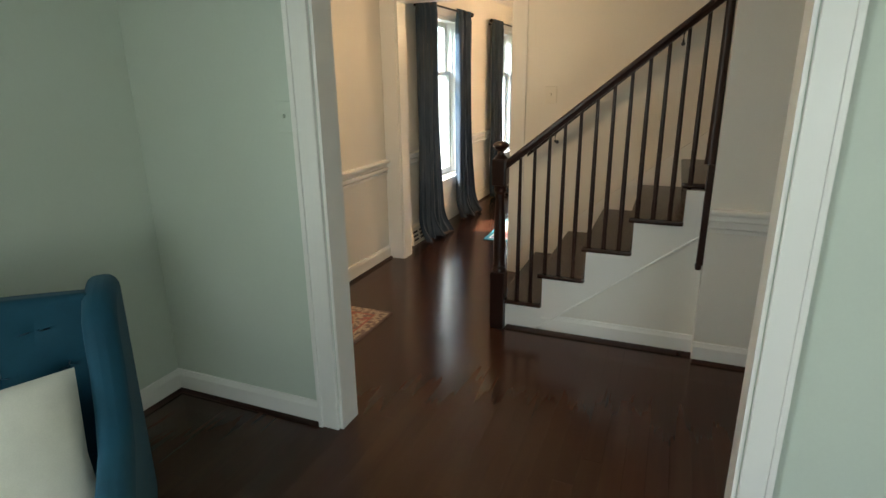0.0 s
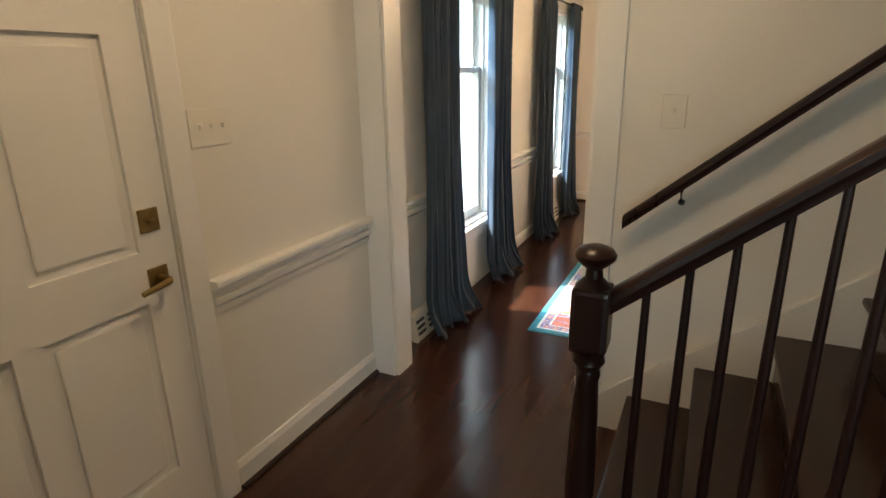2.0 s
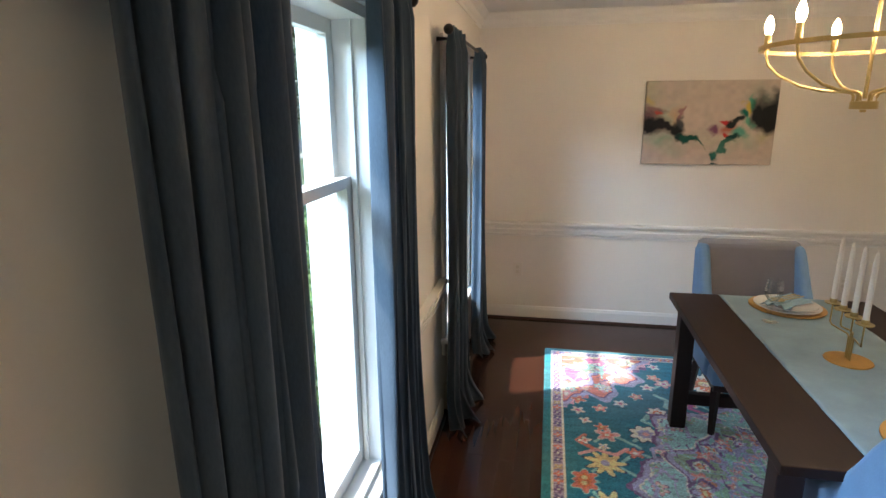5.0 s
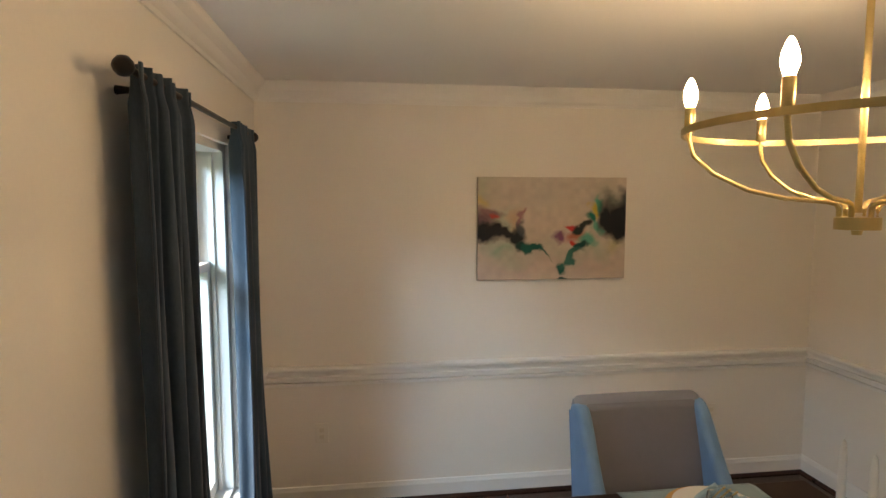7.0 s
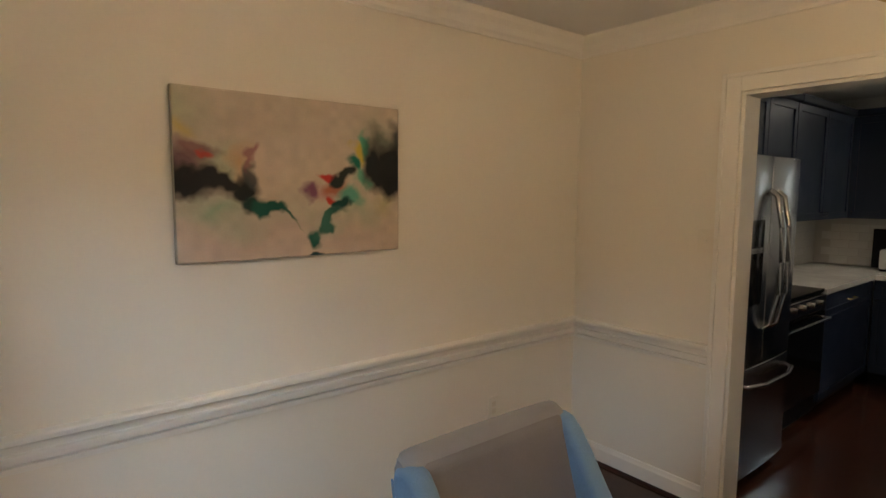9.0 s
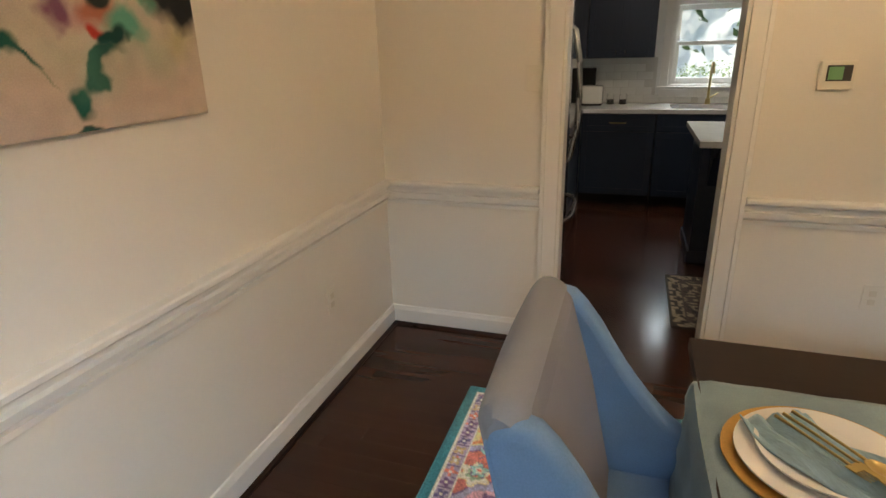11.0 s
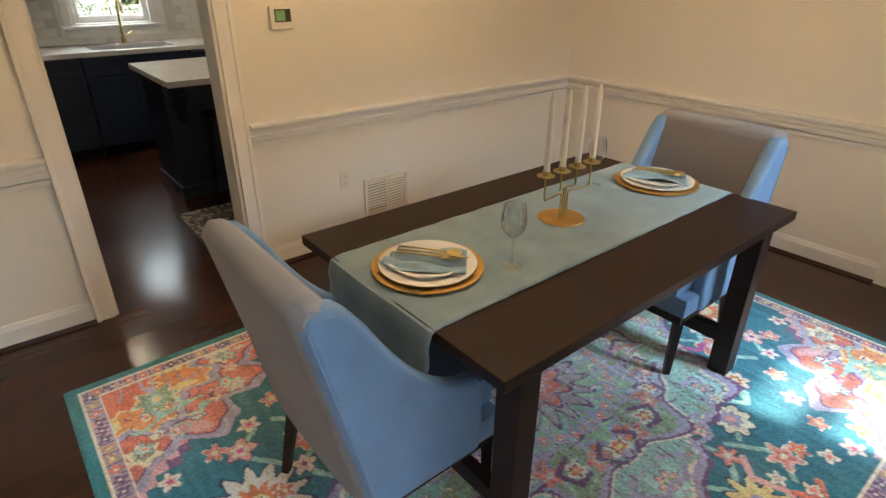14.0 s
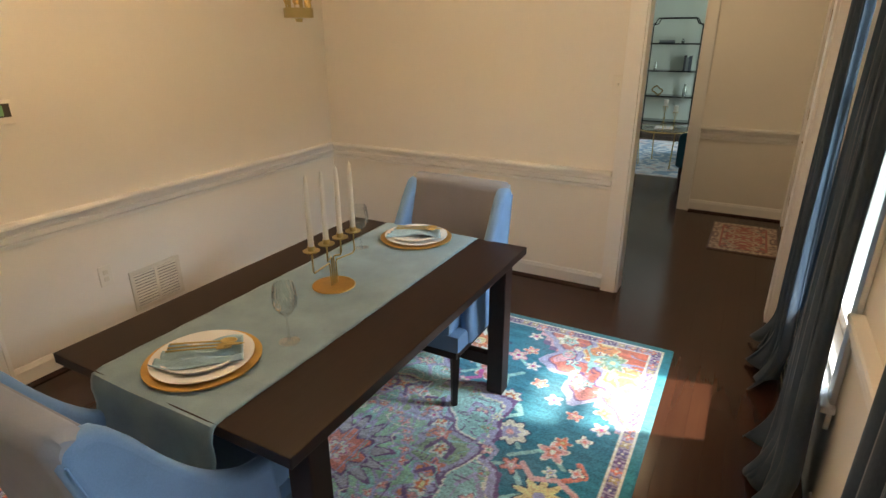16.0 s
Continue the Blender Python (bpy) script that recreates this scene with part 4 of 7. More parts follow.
def rug_colours(x, y):
    hw, hl = RUG_W / 2, RUG_L / 2
    wob = 0.010
    xx = x + wob * (grid_noise(x, y, 1, 14) - 0.5)
    yy = y + wob * (grid_noise(x, y, 2, 14) - 0.5)
    u, v = np.abs(xx), np.abs(yy)
    st = 0.045
    us, vs = np.floor(u / st) * st + st / 2, np.floor(v / st) * st + st / 2
    D = Dye(x, y, TEALC)
    # field sprays and flowers
    for cu, cv, r, p, dp, cols in [
        (0.86, 0.16, 0.105, 9, 0.45, (NAVYC, GOLDC, GOLDC, LILAC)), (0.62, 0.46, 0.085, 8, 0.25, (NAVYC, CREAM, LILAC, ROSE)),
        (0.34, 0.86, 0.080, 6, 0.35, (CREAM, CORAL, ROSE, CREAM)), (0.83, 0.42, 0.065, 5, 0.5, (CREAM, ROSE, CORAL, CREAM)),
        (0.52, 0.70, 0.06, 7, 0.3, (PURP, CREAM, ORANGE, CREAM)), (0.16, 1.12, 0.17, 13, 0.35, (NAVYC, CREAM, ORANGE, GOLDC)),
        (0.42, 1.08, 0.06, 5, 0.4, (PURP, ROSE, CREAM, MAG)), (0.97, 0.02, 0.07, 6, 0.4, (AQUA, CORAL, ORANGE, GOLDC)),
        (0.70, 0.27, 0.05, 5, 0.5, (NAVYC, CORAL, ROSE, CREAM)), (0.22, 0.93, 0.045, 5, 0.4, (PURP, CREAM, ROSE, PURP))]:
        D.line(u, v, [(cu - 0.16, cv - 0.10), (cu - 0.06, cv - 0.02), (cu, cv), (cu + 0.07, cv - 0.08)], 0.011, AQUA)
        D.flower(u, v, cu, cv, r, p, dp, cols, cu * 7)
    for pts, c in [([(0.74, 0.30), (0.80, 0.24), (0.90, 0.27), (0.98, 0.22)], ROSE), ([(0.56, 0.55), (0.62, 0.60), (0.58, 0.66)], AQUA), ([(0.40, 0.72), (0.46, 0.78), (0.44, 0.86), (0.50, 0.92)], AQUA), ([(0.92, 0.28), (0.99, 0.34), (0.95, 0.40)], CORAL), ([(0.26, 0.74), (0.32, 0.78), (0.30, 0.84)], MAG)]:
        D.line(u, v, pts, 0.013, c)
    # stepped corners
    q = (hw - us) / 0.92 + (hl - vs) / 1.06
    D.put(q < 0.95, PURP)
    D.put(q < 0.93, (0.50, 0.17, 0.18))
    D.put((q < 0.93) & (grid_noise(u, v, 8, 7) > 0.60), (0.52, 0.30, 0.36))
    cu_, cv_ = hw - 0.12 - u, hl - 0.12 - v
    ca = np.arctan2(cv_ / 1.05, cu_ / 0.86)
    cr = np.hypot(cu_ / 0.86, cv_ / 1.05)
    c1 = cr / (0.60 + 0.055 * np.cos(12 * ca) + 0.02 * np.cos(28 * ca))
    D.put(c1 < 1.03, LILAC)
    D.put(c1 < 0.95, PURP)
    D.put(c1 < 0.93, CORAL)
    D.put((c1 < 0.93) & (xx * yy > 0), (0.50, 0.15, 0.12))
    D.put((c1 < 0.90) & (c1 > 0.72) & (np.cos(12 * ca + 1.2) > 0.45), (0.52, 0.27, 0.30))
    c2 = cr / (0.38 + 0.05 * np.cos(8 * ca + 3.1) + 0.018 * np.cos(24 * ca))
    D.put(c2 < 1.08, PURP)
    D.put(c2 < 1.05, LILAC)
    D.put(c2 < 0.95, GOLDC)
    D.put(c2 < 0.92, (0.56, 0.22, 0.09))
    D.put((c2 < 0.92) & (xx * yy < 0), (0.50, 0.12, 0.24))
    D.put((c2 < 0.86) & (c2 > 0.66) & (np.cos(12 * ca) > 0.55), GOLDC)
    c3_ = cr / (0.20 + 0.02 * np.cos(16 * ca))
    D.put(c3_ < 1.0, GOLDC)
    D.put(c3_ < 0.90, (0.52, 0.13, 0.08))
    D.flower(u, v, 0.90, 1.24, 0.085, 8, 0.35, (CREAM, GREEN, AQUA, GOLDC))
    D.flower(u, v, 0.62, 1.36, 0.06, 6, 0.35, (GOLDC, CREAM, GREEN, CORAL))
    D.flower(u, v, 1.02, 0.94, 0.06, 6, 0.35, (GOLDC, CREAM, AQUA, CORAL))
    for k in range(7):
        an = 0.12 + k * 0.22
        D.flower(u, v, hw - 0.12 - 0.48 * 0.86 * math.cos(an), hl - 0.12 - 0.48 * 1.05 * math.sin(an), 0.036, 5, 0.45, (LILAC, ROSE, CREAM, ORANGE) if k % 2 else (PURP, AQUA, CREAM, CORAL), k * 1.1)
        D.flower(u, v, hw - 0.12 - 0.72 * 0.86 * math.cos(an), hl - 0.12 - 0.72 * 1.05 * math.sin(an), 0.042, 5, 0.45, (CREAM, CORAL, ROSE, GOLDC) if k % 2 else (LILAC, CREAM, ROSE, MAG), k * 1.7)
    # lobed medallion with scrolled outlines
    ma = np.arctan2(v / 0.90, u / 0.72)
    mr = np.hypot(u / 0.72, v / 0.90)
    ms = np.hypot(np.floor(u / 0.03) * 0.03 / 0.72, np.floor(v / 0.03) * 0.03 / 0.90)
    m1 = (0.6 * mr + 0.4 * ms) / (0.93 + 0.085 * np.cos(8 * ma) + 0.03 * np.cos(24 * ma + 0.6))
    D.put(m1 < 1.03, PURP)
    D.put(m1 < 1.0, LILAC)
    D.put(m1 < 0.955, CREAM)
    D.put(m1 < 0.94, AQUA)
    D.put((m1 < 0.93) & (m1 > 0.80) & (np.cos(16 * ma) > 0.25), (0.30, 0.50, 0.50))
    m2 = mr / (0.70 + 0.07 * np.cos(8 * ma + 3.14) + 0.03 * np.cos(16 * ma))
    D.put(m2 < 1.07, CREAM)
    D.put(m2 < 1.045, PURP)
    D.put(m2 < 1.02, LILAC)
    D.put(m2 < 0.96, (0.50, 0.20, 0.11))
    D.put((m2 < 0.96) & (grid_noise(x, y, 15, 9) > 0.56), (0.46, 0.24, 0.24))
    D.put((m2 < 0.96) & (np.cos(8 * ma) < -0.1), GREEN)
    D.put((m2 < 0.97) & (np.abs(np.cos(8 * ma) + 0.1) < 0.10), LILAC)
    m3 = mr / (0.46 + 0.06 * np.cos(8 * ma) + 0.025 * np.cos(24 * ma))
    D.put(m3 < 1.10, LILAC)
    D.put(m3 < 1.0, (0.24, 0.42, 0.30))
    D.put((m3 < 0.97) & (np.cos(16 * ma + 1.5) > 0.3), AQUA)
    for k in range(9):
        an = 0.02 + k * 0.19
        D.flower(u, v, 0.60 * 0.72 * math.cos(an), 0.60 * 0.90 * math.sin(an), 0.050, 5, 0.45, (LILAC, CORAL, ROSE, CREAM) if k % 2 else (AQUA, CREAM, ORANGE, GOLDC), an * 9)
        D.flower(u, v, 0.87 * 0.72 * math.cos(an), 0.87 * 0.90 * math.sin(an), 0.038, 4, 0.5, (LILAC, GREEN, AQUA, CORAL) if k % 2 else (PURP, ROSE, CREAM, GREEN), an * 5)
        D.flower(u, v, 0.40 * 0.72 * math.cos(an), 0.40 * 0.90 * math.sin(an), 0.032, 5, 0.5, (LILAC, ROSE, CORAL, CREAM), an * 4)
    for k in range(5):
        an = 0.1 + k * 0.33
        c_, s_ = math.cos(an), math.sin(an)
        for r0, r1, w_, col in [(0.30, 0.44, 0.008, LILAC), (0.52, 0.68, 0.010, PURP), (0.76, 0.92, 0.010, LILAC)]:
            D.line(u, v, [(0.72 * r0 * c_, 0.90 * r0 * s_), (0.72 * (r0 + r1) / 2 * math.cos(an + 0.10), 0.90 * (r0 + r1) / 2 * math.sin(an + 0.10)), (0.72 * r1 * math.cos(an - 0.03), 0.90 * r1 * math.sin(an - 0.03)), (0.72 * (r1 - 0.04) * math.cos(an - 0.12), 0.90 * (r1 - 0.04) * math.sin(an - 0.12))], w_, col)
    D.flower(u, v, 0, 0, 0.235, 16, 0.34, (PURP, (0.30, 0.30, 0.34), (0.20, 0.20, 0.26), CREAM))
    D.flower(u, v, 0, 0, 0.150, 8, 0.35, (PURP, CORAL, ROSE, GOLDC))
    D.flower(u, v, 0, 0, 0.055, 8, 0.35, (MAG, CREAM, CORAL, PURP))
    med = m1
    # fine outlines woven over the zones
    for sc_, sd_, col, wd, lim in [(7.0, 71, LILAC, 0.050, 0.5), (9.0, 73, CREAM, 0.040, 0.62), (12.0, 75, PURP, 0.045, 0.6), (8.0, 77, AQUA, 0.045, 0.58)]:
        nn = grid_noise(u, v, sd_, sc_)
        zone = grid_noise(u, v, sd_ + 1, 3.0) > lim
        ring = np.abs(np.mod(nn * 4, 1.0) - 0.5) < wd
        D.put(ring & zone & ((q < 0.9) | (med < 0.95)), col)
    for k in range(12):
        r1 = np.random.RandomState(200 + k)
        cu, cv = r1.uniform(0.05, 1.0), r1.uniform(0.05, 1.36)
        cols = [(NAVYC, CREAM, ROSE, CORAL), (CREAM, CORAL, ORANGE, GOLDC), (PURP, LILAC, CREAM, MAG), (AQUA, CREAM, LILAC, GOLDC)][k % 4]
        D.flower(u, v, cu, cv, r1.uniform(0.022, 0.045), int(r1.randint(4, 7)), 0.5, cols, r1.uniform(0, 3))
    # border
    e = np.minimum(hw - np.abs(x), hl - np.abs(y))
    run = np.where(hw - np.abs(x) < hl - np.abs(y), y, x)
    D.put(e < 0.118, CREAM)
    P_ = 0.058
    jit = 0.25 * (grid_noise(x, y, 81, 12) - 0.5)
    cell = np.mod(run / P_ + jit, 1.0)
    kind = np.mod(np.floor(run / P_ + jit) * 7 + np.floor(grid_noise(x, y, 82, 4) * 5), 4)
    band = (e > 0.055) & (e < 0.108)
    D.put(band, (0.33, 0.27, 0.36))
    rr_ = np.hypot((cell - 0.5) * P_, (e - 0.081) * 0.9)
    ang = np.arctan2(e - 0.081, (cell - 0.5) * P_)
    mot = band & (rr_ < 0.019 + 0.007 * np.cos(4 * ang + kind))
    D.put(mot & (kind == 0), CORAL)
    D.put(mot & (kind == 1), PURP)
    D.put(mot & (kind == 2), (0.10, 0.08, 0.20))
    D.put(mot & (kind == 3), (0.40, 0.30, 0.16))
    D.put(band & (rr_ < 0.007), CREAM)
    D.put(band & (np.abs(cell - 0.02) < 0.07), (0.12, 0.07, 0.16))
    D.put(e < 0.047, (0.02, 0.17, 0.21))
    # abrash: weavers' streaks and faded patches
    streak = 0.80 + 0.40 * grid_noise(x * 0.15, y, 21, 55)
    fade = 0.85 + 0.30 * grid_noise(x, y, 22, 2.5)
    fleck = 0.74 + 0.52 * np.random.RandomState(3).rand(len(x))
    c = D.c * (streak * fade * fleck)[:, None]
    grey = c.mean(1, keepdims=True)
    k = (0.25 * grid_noise(x, y, 23, 5))[:, None]
    return (c * (1 - k) + (grey * 1.2 + 0.05) * k) * 1.72


RUG_X0, RUG_X1, RUG_Y0, RUG_Y1 = -1.548, 0.80, 4.88, 7.937
RUG_W, RUG_L = RUG_X1 - RUG_X0, RUG_Y1 - RUG_Y0
rug = flat_grid("area_rug", RUG_W, RUG_L, 0.006, rug_colours, RUG_MAT)
rug.location = ((RUG_X0 + RUG_X1) / 2, (RUG_Y0 + RUG_Y1) / 2, 0.001)
tagged(rug, "large teal, pink and orange medallion rug on the dark floor", "rug")


def small_rug(name, w, h, at, turn, field, mid, border, seed, label, step=0.012):
    def colours(x, y):
        u, v = np.abs(x) / (w / 2), np.abs(y) / (h / 2)
        D = Dye(x, y, field)
        n1, n2 = grid_noise(np.abs(x), np.abs(y), seed, 22 / w ** 0.5), grid_noise(np.abs(x), np.abs(y), seed + 1, 40 / w ** 0.5)
        D.put(n1 > 0.60, mid)
        D.put(n2 > 0.68, border)
        D.put((u ** 1.6 + v ** 1.6) < 0.48, mid)
        D.put(((u ** 1.6 + v ** 1.6) < 0.48) & (n2 > 0.56), field)
        e = np.minimum(w / 2 - np.abs(x), h / 2 - np.abs(y))
        D.put(e < 0.09, border)
        D.put((e < 0.085) & (n2 > 0.5), field)
        D.put((e > 0.085) & (e < 0.10), mid)
        D.put(e < 0.014, np.array(border) * 0.5)
        fl = 0.75 + 0.5 * np.random.RandomState(seed).rand(len(x))
        return D.c * fl[:, None]
    ob = flat_grid(name, w, h, step, colours, RUG_MAT)
    ob.matrix_basis = pose(*at, 0, 0, turn)
    return tagged(ob, label, "rug")


small_rug("door_mat", 0.53, 0.80, (-1.825, 2.64, 0.001), 0, (0.46, 0.36, 0.27), (0.34, 0.11, 0.09), (0.20, 0.13, 0.12), 31, "small faded red and cream patterned mat by the front door", 0.008)
small_rug("kitchen_mat", 0.80, 0.52, (2.05, 6.765, 0.001), 0, (0.42, 0.36, 0.28), (0.10, 0.08, 0.08), (0.05, 0.045, 0.05), 41, "small dark and cream patterned kitchen mat", 0.01)
small_rug("living_rug", 3.0, 2.6, (-0.1, -0.68, 0.001), 0, (0.48, 0.52, 0.54), (0.14, 0.24, 0.34), (0.45, 0.36, 0.34), 51, "washed pale blue and white rug in the living room", 0.03)


# ---- painting ----
def painting_colours(x, y):
    w, h = PIC_W, PIC_H
    s = x / w + 0.5 + 0.09 * (grid_noise(x, y, 61, 10) - 0.5) + 0.034 * (grid_noise(x, y, 62, 26) - 0.5) + 0.012 * (grid_noise(x, y, 67, 70) - 0.5)
    t = 0.5 - y / h + 0.13 * (grid_noise(x, y, 63, 10) - 0.5) + 0.040 * (grid_noise(x, y, 64, 26) - 0.5) + 0.018 * (grid_noise(x, y, 68, 70) - 0.5)
    D = Dye(x, y, (0.58, 0.49, 0.41))

    def blob(cx, cy, rx, ry, col, hard=3.0, amt=1.0, tilt=0.0):
        ct, sn = math.cos(tilt), math.sin(tilt)
        a, b = (s - cx) * ct + (t - cy) * sn, -(s - cx) * sn + (t - cy) * ct
        d = np.sqrt((a / (1.12 * rx)) ** 2 + (b / (1.12 * ry)) ** 2)
        D.put(d < 9, col, soft=amt * np.clip((1.2 - d) * hard * 0.85, 0, 1))
    blob(0.5, 0.15, 0.7, 0.2, (0.50, 0.45, 0.38), 0.8, 0.6)
    blob(0.45, 0.38, 0.25, 0.2, (0.66, 0.55, 0.46), 0.8, 0.7)
    blob(0.25, 0.85, 0.35, 0.18, (0.58, 0.42, 0.34), 0.9, 0.7)
    blob(0.8, 0.85, 0.3, 0.15, (0.56, 0.42, 0.34), 0.9, 0.6)
    # pale washes
    for cx, cy, rx, ry, col, amt in [
            (0.05, 0.14, 0.10, 0.16, (0.44, 0.50, 0.32), 0.6), (0.05, 0.25, 0.06, 0.06, (0.60, 0.46, 0.12), 0.8), (0.20, 0.40, 0.10, 0.12, (0.34, 0.48, 0.32), 0.7),
            (0.27, 0.42, 0.05, 0.10, (0.62, 0.34, 0.16), 0.7), (0.14, 0.68, 0.12, 0.09, (0.24, 0.44, 0.29), 0.75), (0.22, 0.80, 0.16, 0.09, (0.38, 0.46, 0.31), 0.6),
            (0.50, 0.70, 0.14, 0.10, (0.44, 0.48, 0.34), 0.5), (0.77, 0.70, 0.10, 0.13, (0.34, 0.46, 0.32), 0.65), (0.92, 0.62, 0.08, 0.10, (0.44, 0.43, 0.18), 0.7), (0.85, 0.16, 0.10, 0.10, (0.36, 0.36, 0.28), 0.6)]:
        blob(cx, cy, rx, ry, col, 0.9, amt)
    # dark sweep from the edge to a green point
    blob(0.11, 0.36, 0.10, 0.055, (0.24, 0.12, 0.13), 1.6, 0.9, 0.3)
    blob(0.06, 0.43, 0.09, 0.06, (0.14, 0.07, 0.09), 1.5, 0.9)
    blob(0.15, 0.39, 0.035, 0.018, (0.52, 0.08, 0.06), 2.2, 0.9, 0.6)
    blob(0.06, 0.53, 0.10, 0.075, (0.016, 0.016, 0.020), 2.0, 1.0, 0.1)
    blob(0.17, 0.50, 0.09, 0.05, (0.020, 0.020, 0.024), 2.0, 1.0, 0.2)
    blob(0.26, 0.57, 0.075, 0.085, (0.016, 0.020, 0.022), 2.0, 1.0, 0.5)
    blob(0.31, 0.49, 0.03, 0.05, (0.05, 0.06, 0.07), 1.8, 0.9)
    blob(0.30, 0.66, 0.045, 0.06, (0.012, 0.045, 0.04), 2.0, 1.0, 0.5)
    blob(0.355, 0.70, 0.060, 0.030, (0.01, 0.10, 0.075), 2.2, 1.0, 0.85)
    blob(0.41, 0.745, 0.035, 0.010, (0.015, 0.10, 0.08), 2.2, 1.0, 0.6)
    blob(0.47, 0.80, 0.06, 0.007, (0.22, 0.26, 0.17), 1.8, 0.7, 0.7)
    blob(0.31, 0.40, 0.014, 0.06, (0.30, 0.10, 0.14), 1.8, 0.7)
    # red and violet knot
    blob(0.61, 0.59, 0.10, 0.06, (0.50, 0.26, 0.25), 1.0, 0.8)
    blob(0.53, 0.59, 0.045, 0.045, (0.19, 0.06, 0.15), 1.5, 0.9)
    blob(0.68, 0.56, 0.06, 0.06, (0.48, 0.15, 0.09), 1.6, 0.9)
    blob(0.64, 0.475, 0.06, 0.022, (0.58, 0.05, 0.05), 2.4, 1.0, 0.1)
    blob(0.665, 0.66, 0.022, 0.045, (0.55, 0.05, 0.04), 2.4, 1.0, -0.5)
    blob(0.70, 0.50, 0.035, 0.05, (0.02, 0.03, 0.03), 2.2, 1.0, 0.2)
    # dark mass at the other edge
    blob(0.765, 0.34, 0.035, 0.07, (0.60, 0.45, 0.07), 1.8, 0.95)
    blob(0.80, 0.28, 0.025, 0.07, (0.04, 0.34, 0.22), 1.8, 0.9)
    blob(0.73, 0.42, 0.030, 0.05, (0.01, 0.16, 0.12), 2.2, 1.0, -0.5)
    blob(0.79, 0.48, 0.045, 0.05, (0.10, 0.40, 0.28), 1.6, 0.9)
    blob(0.90, 0.25, 0.07, 0.09, (0.12, 0.14, 0.12), 1.3, 0.9, -0.5)
    blob(0.975, 0.22, 0.045, 0.16, (0.05, 0.06, 0.06), 1.5, 0.95)
    blob(0.86, 0.39, 0.065, 0.13, (0.016, 0.020, 0.024), 2.0, 1.0, -0.1)
    blob(0.95, 0.42, 0.075, 0.15, (0.016, 0.018, 0.022), 2.0, 1.0)
    # green tail
    blob(0.745, 0.63, 0.045, 0.06, (0.08, 0.38, 0.29), 1.5, 0.9)
    blob(0.705, 0.69, 0.022, 0.055, (0.008, 0.06, 0.055), 2.4, 1.0, 0.5)
    blob(0.645, 0.78, 0.070, 0.026, (0.008, 0.08, 0.065), 2.4, 1.0, -0.75)
    blob(0.57, 0.87, 0.030, 0.045, (0.01, 0.11, 0.085), 2.2, 1.0, 0.3)
    blob(0.62, 0.80, 0.09, 0.06, (0.16, 0.42, 0.32), 0.8, 0.4, -0.7)
    blob(0.53, 0.965, 0.045, 0.022, (0.008, 0.06, 0.055), 2.8, 1.0)
    return D.c * (0.92 + 0.16 * grid_noise(x, y, 66, 30))[:, None]


PIC_W, PIC_H = 0.909, 0.607
pic = thing("canvas_painting", (-0.4265, YF - 0.002, 1.6245), "unframed abstract canvas in cream, black, emerald and red", "painting")
part("stretcher", box_bm((-PIC_W / 2, -0.030, -PIC_H / 2), (PIC_W / 2, 0, PIC_H / 2), 0.002), surface("canvas_edge", (0.42, 0.38, 0.31), 0.8, vary=0.3, scale=8, grain=150), pic, "cream canvas wrapped round a stretcher")
pc_ = flat_grid("painted_face", PIC_W - 0.002, PIC_H - 0.002, 0.004, painting_colours, CANVAS, 0.003)
pc_.parent = pic
pc_.matrix_basis = pose(0, -0.0305, 0, 90, 0, 0)

# ---- dining table ----
TX0, TX1, TY0, TY1, TZ = -0.885, 0.105, 5.553, 7.135, 0.742
G = 0.009
table = thing("dining_table", ((TX0 + TX1) / 2, (TY0 + TY1) / 2, G), "espresso stained wooden trestle dining table on the rug", "table")
hw, hl, tz = (TX1 - TX0) / 2, (TY1 - TY0) / 2, TZ - G
part("tabletop", box_bm((-hw, -hl, tz - 0.036), (hw, hl, tz), 0.004), TABLE, table, "dark planked tabletop")
for sx in (-1, 1):
    for sy in (-1, 1):
        part("leg", box_bm((sx * (hw - 0.072) - 0.040, sy * (hl - 0.13) - 0.040, 0), (sx * (hw - 0.072) + 0.040, sy * (hl - 0.13) + 0.040, tz - 0.036), 0.004), TABLE, table)
    part("apron", box_bm((sx * (hw - 0.072) - 0.013, -hl + 0.172, tz - 0.10), (sx * (hw - 0.072) + 0.013, hl - 0.172, tz - 0.036), 0.003), TABLE, table)
for sy in (-1, 1):
    part("end_apron", box_bm((-hw + 0.113, sy * (hl - 0.13) - 0.013, tz - 0.10), (hw - 0.113, sy * (hl - 0.13) + 0.013, tz - 0.036), 0.003), TABLE, table)
    part("stretcher", box_bm((-hw + 0.113, sy * (hl - 0.13) - 0.022, 0.135), (hw - 0.113, sy * (hl - 0.13) + 0.022, 0.20), 0.004), TABLE, table)

# runner
RX0, RX1 = -0.633, -0.112
n = 30


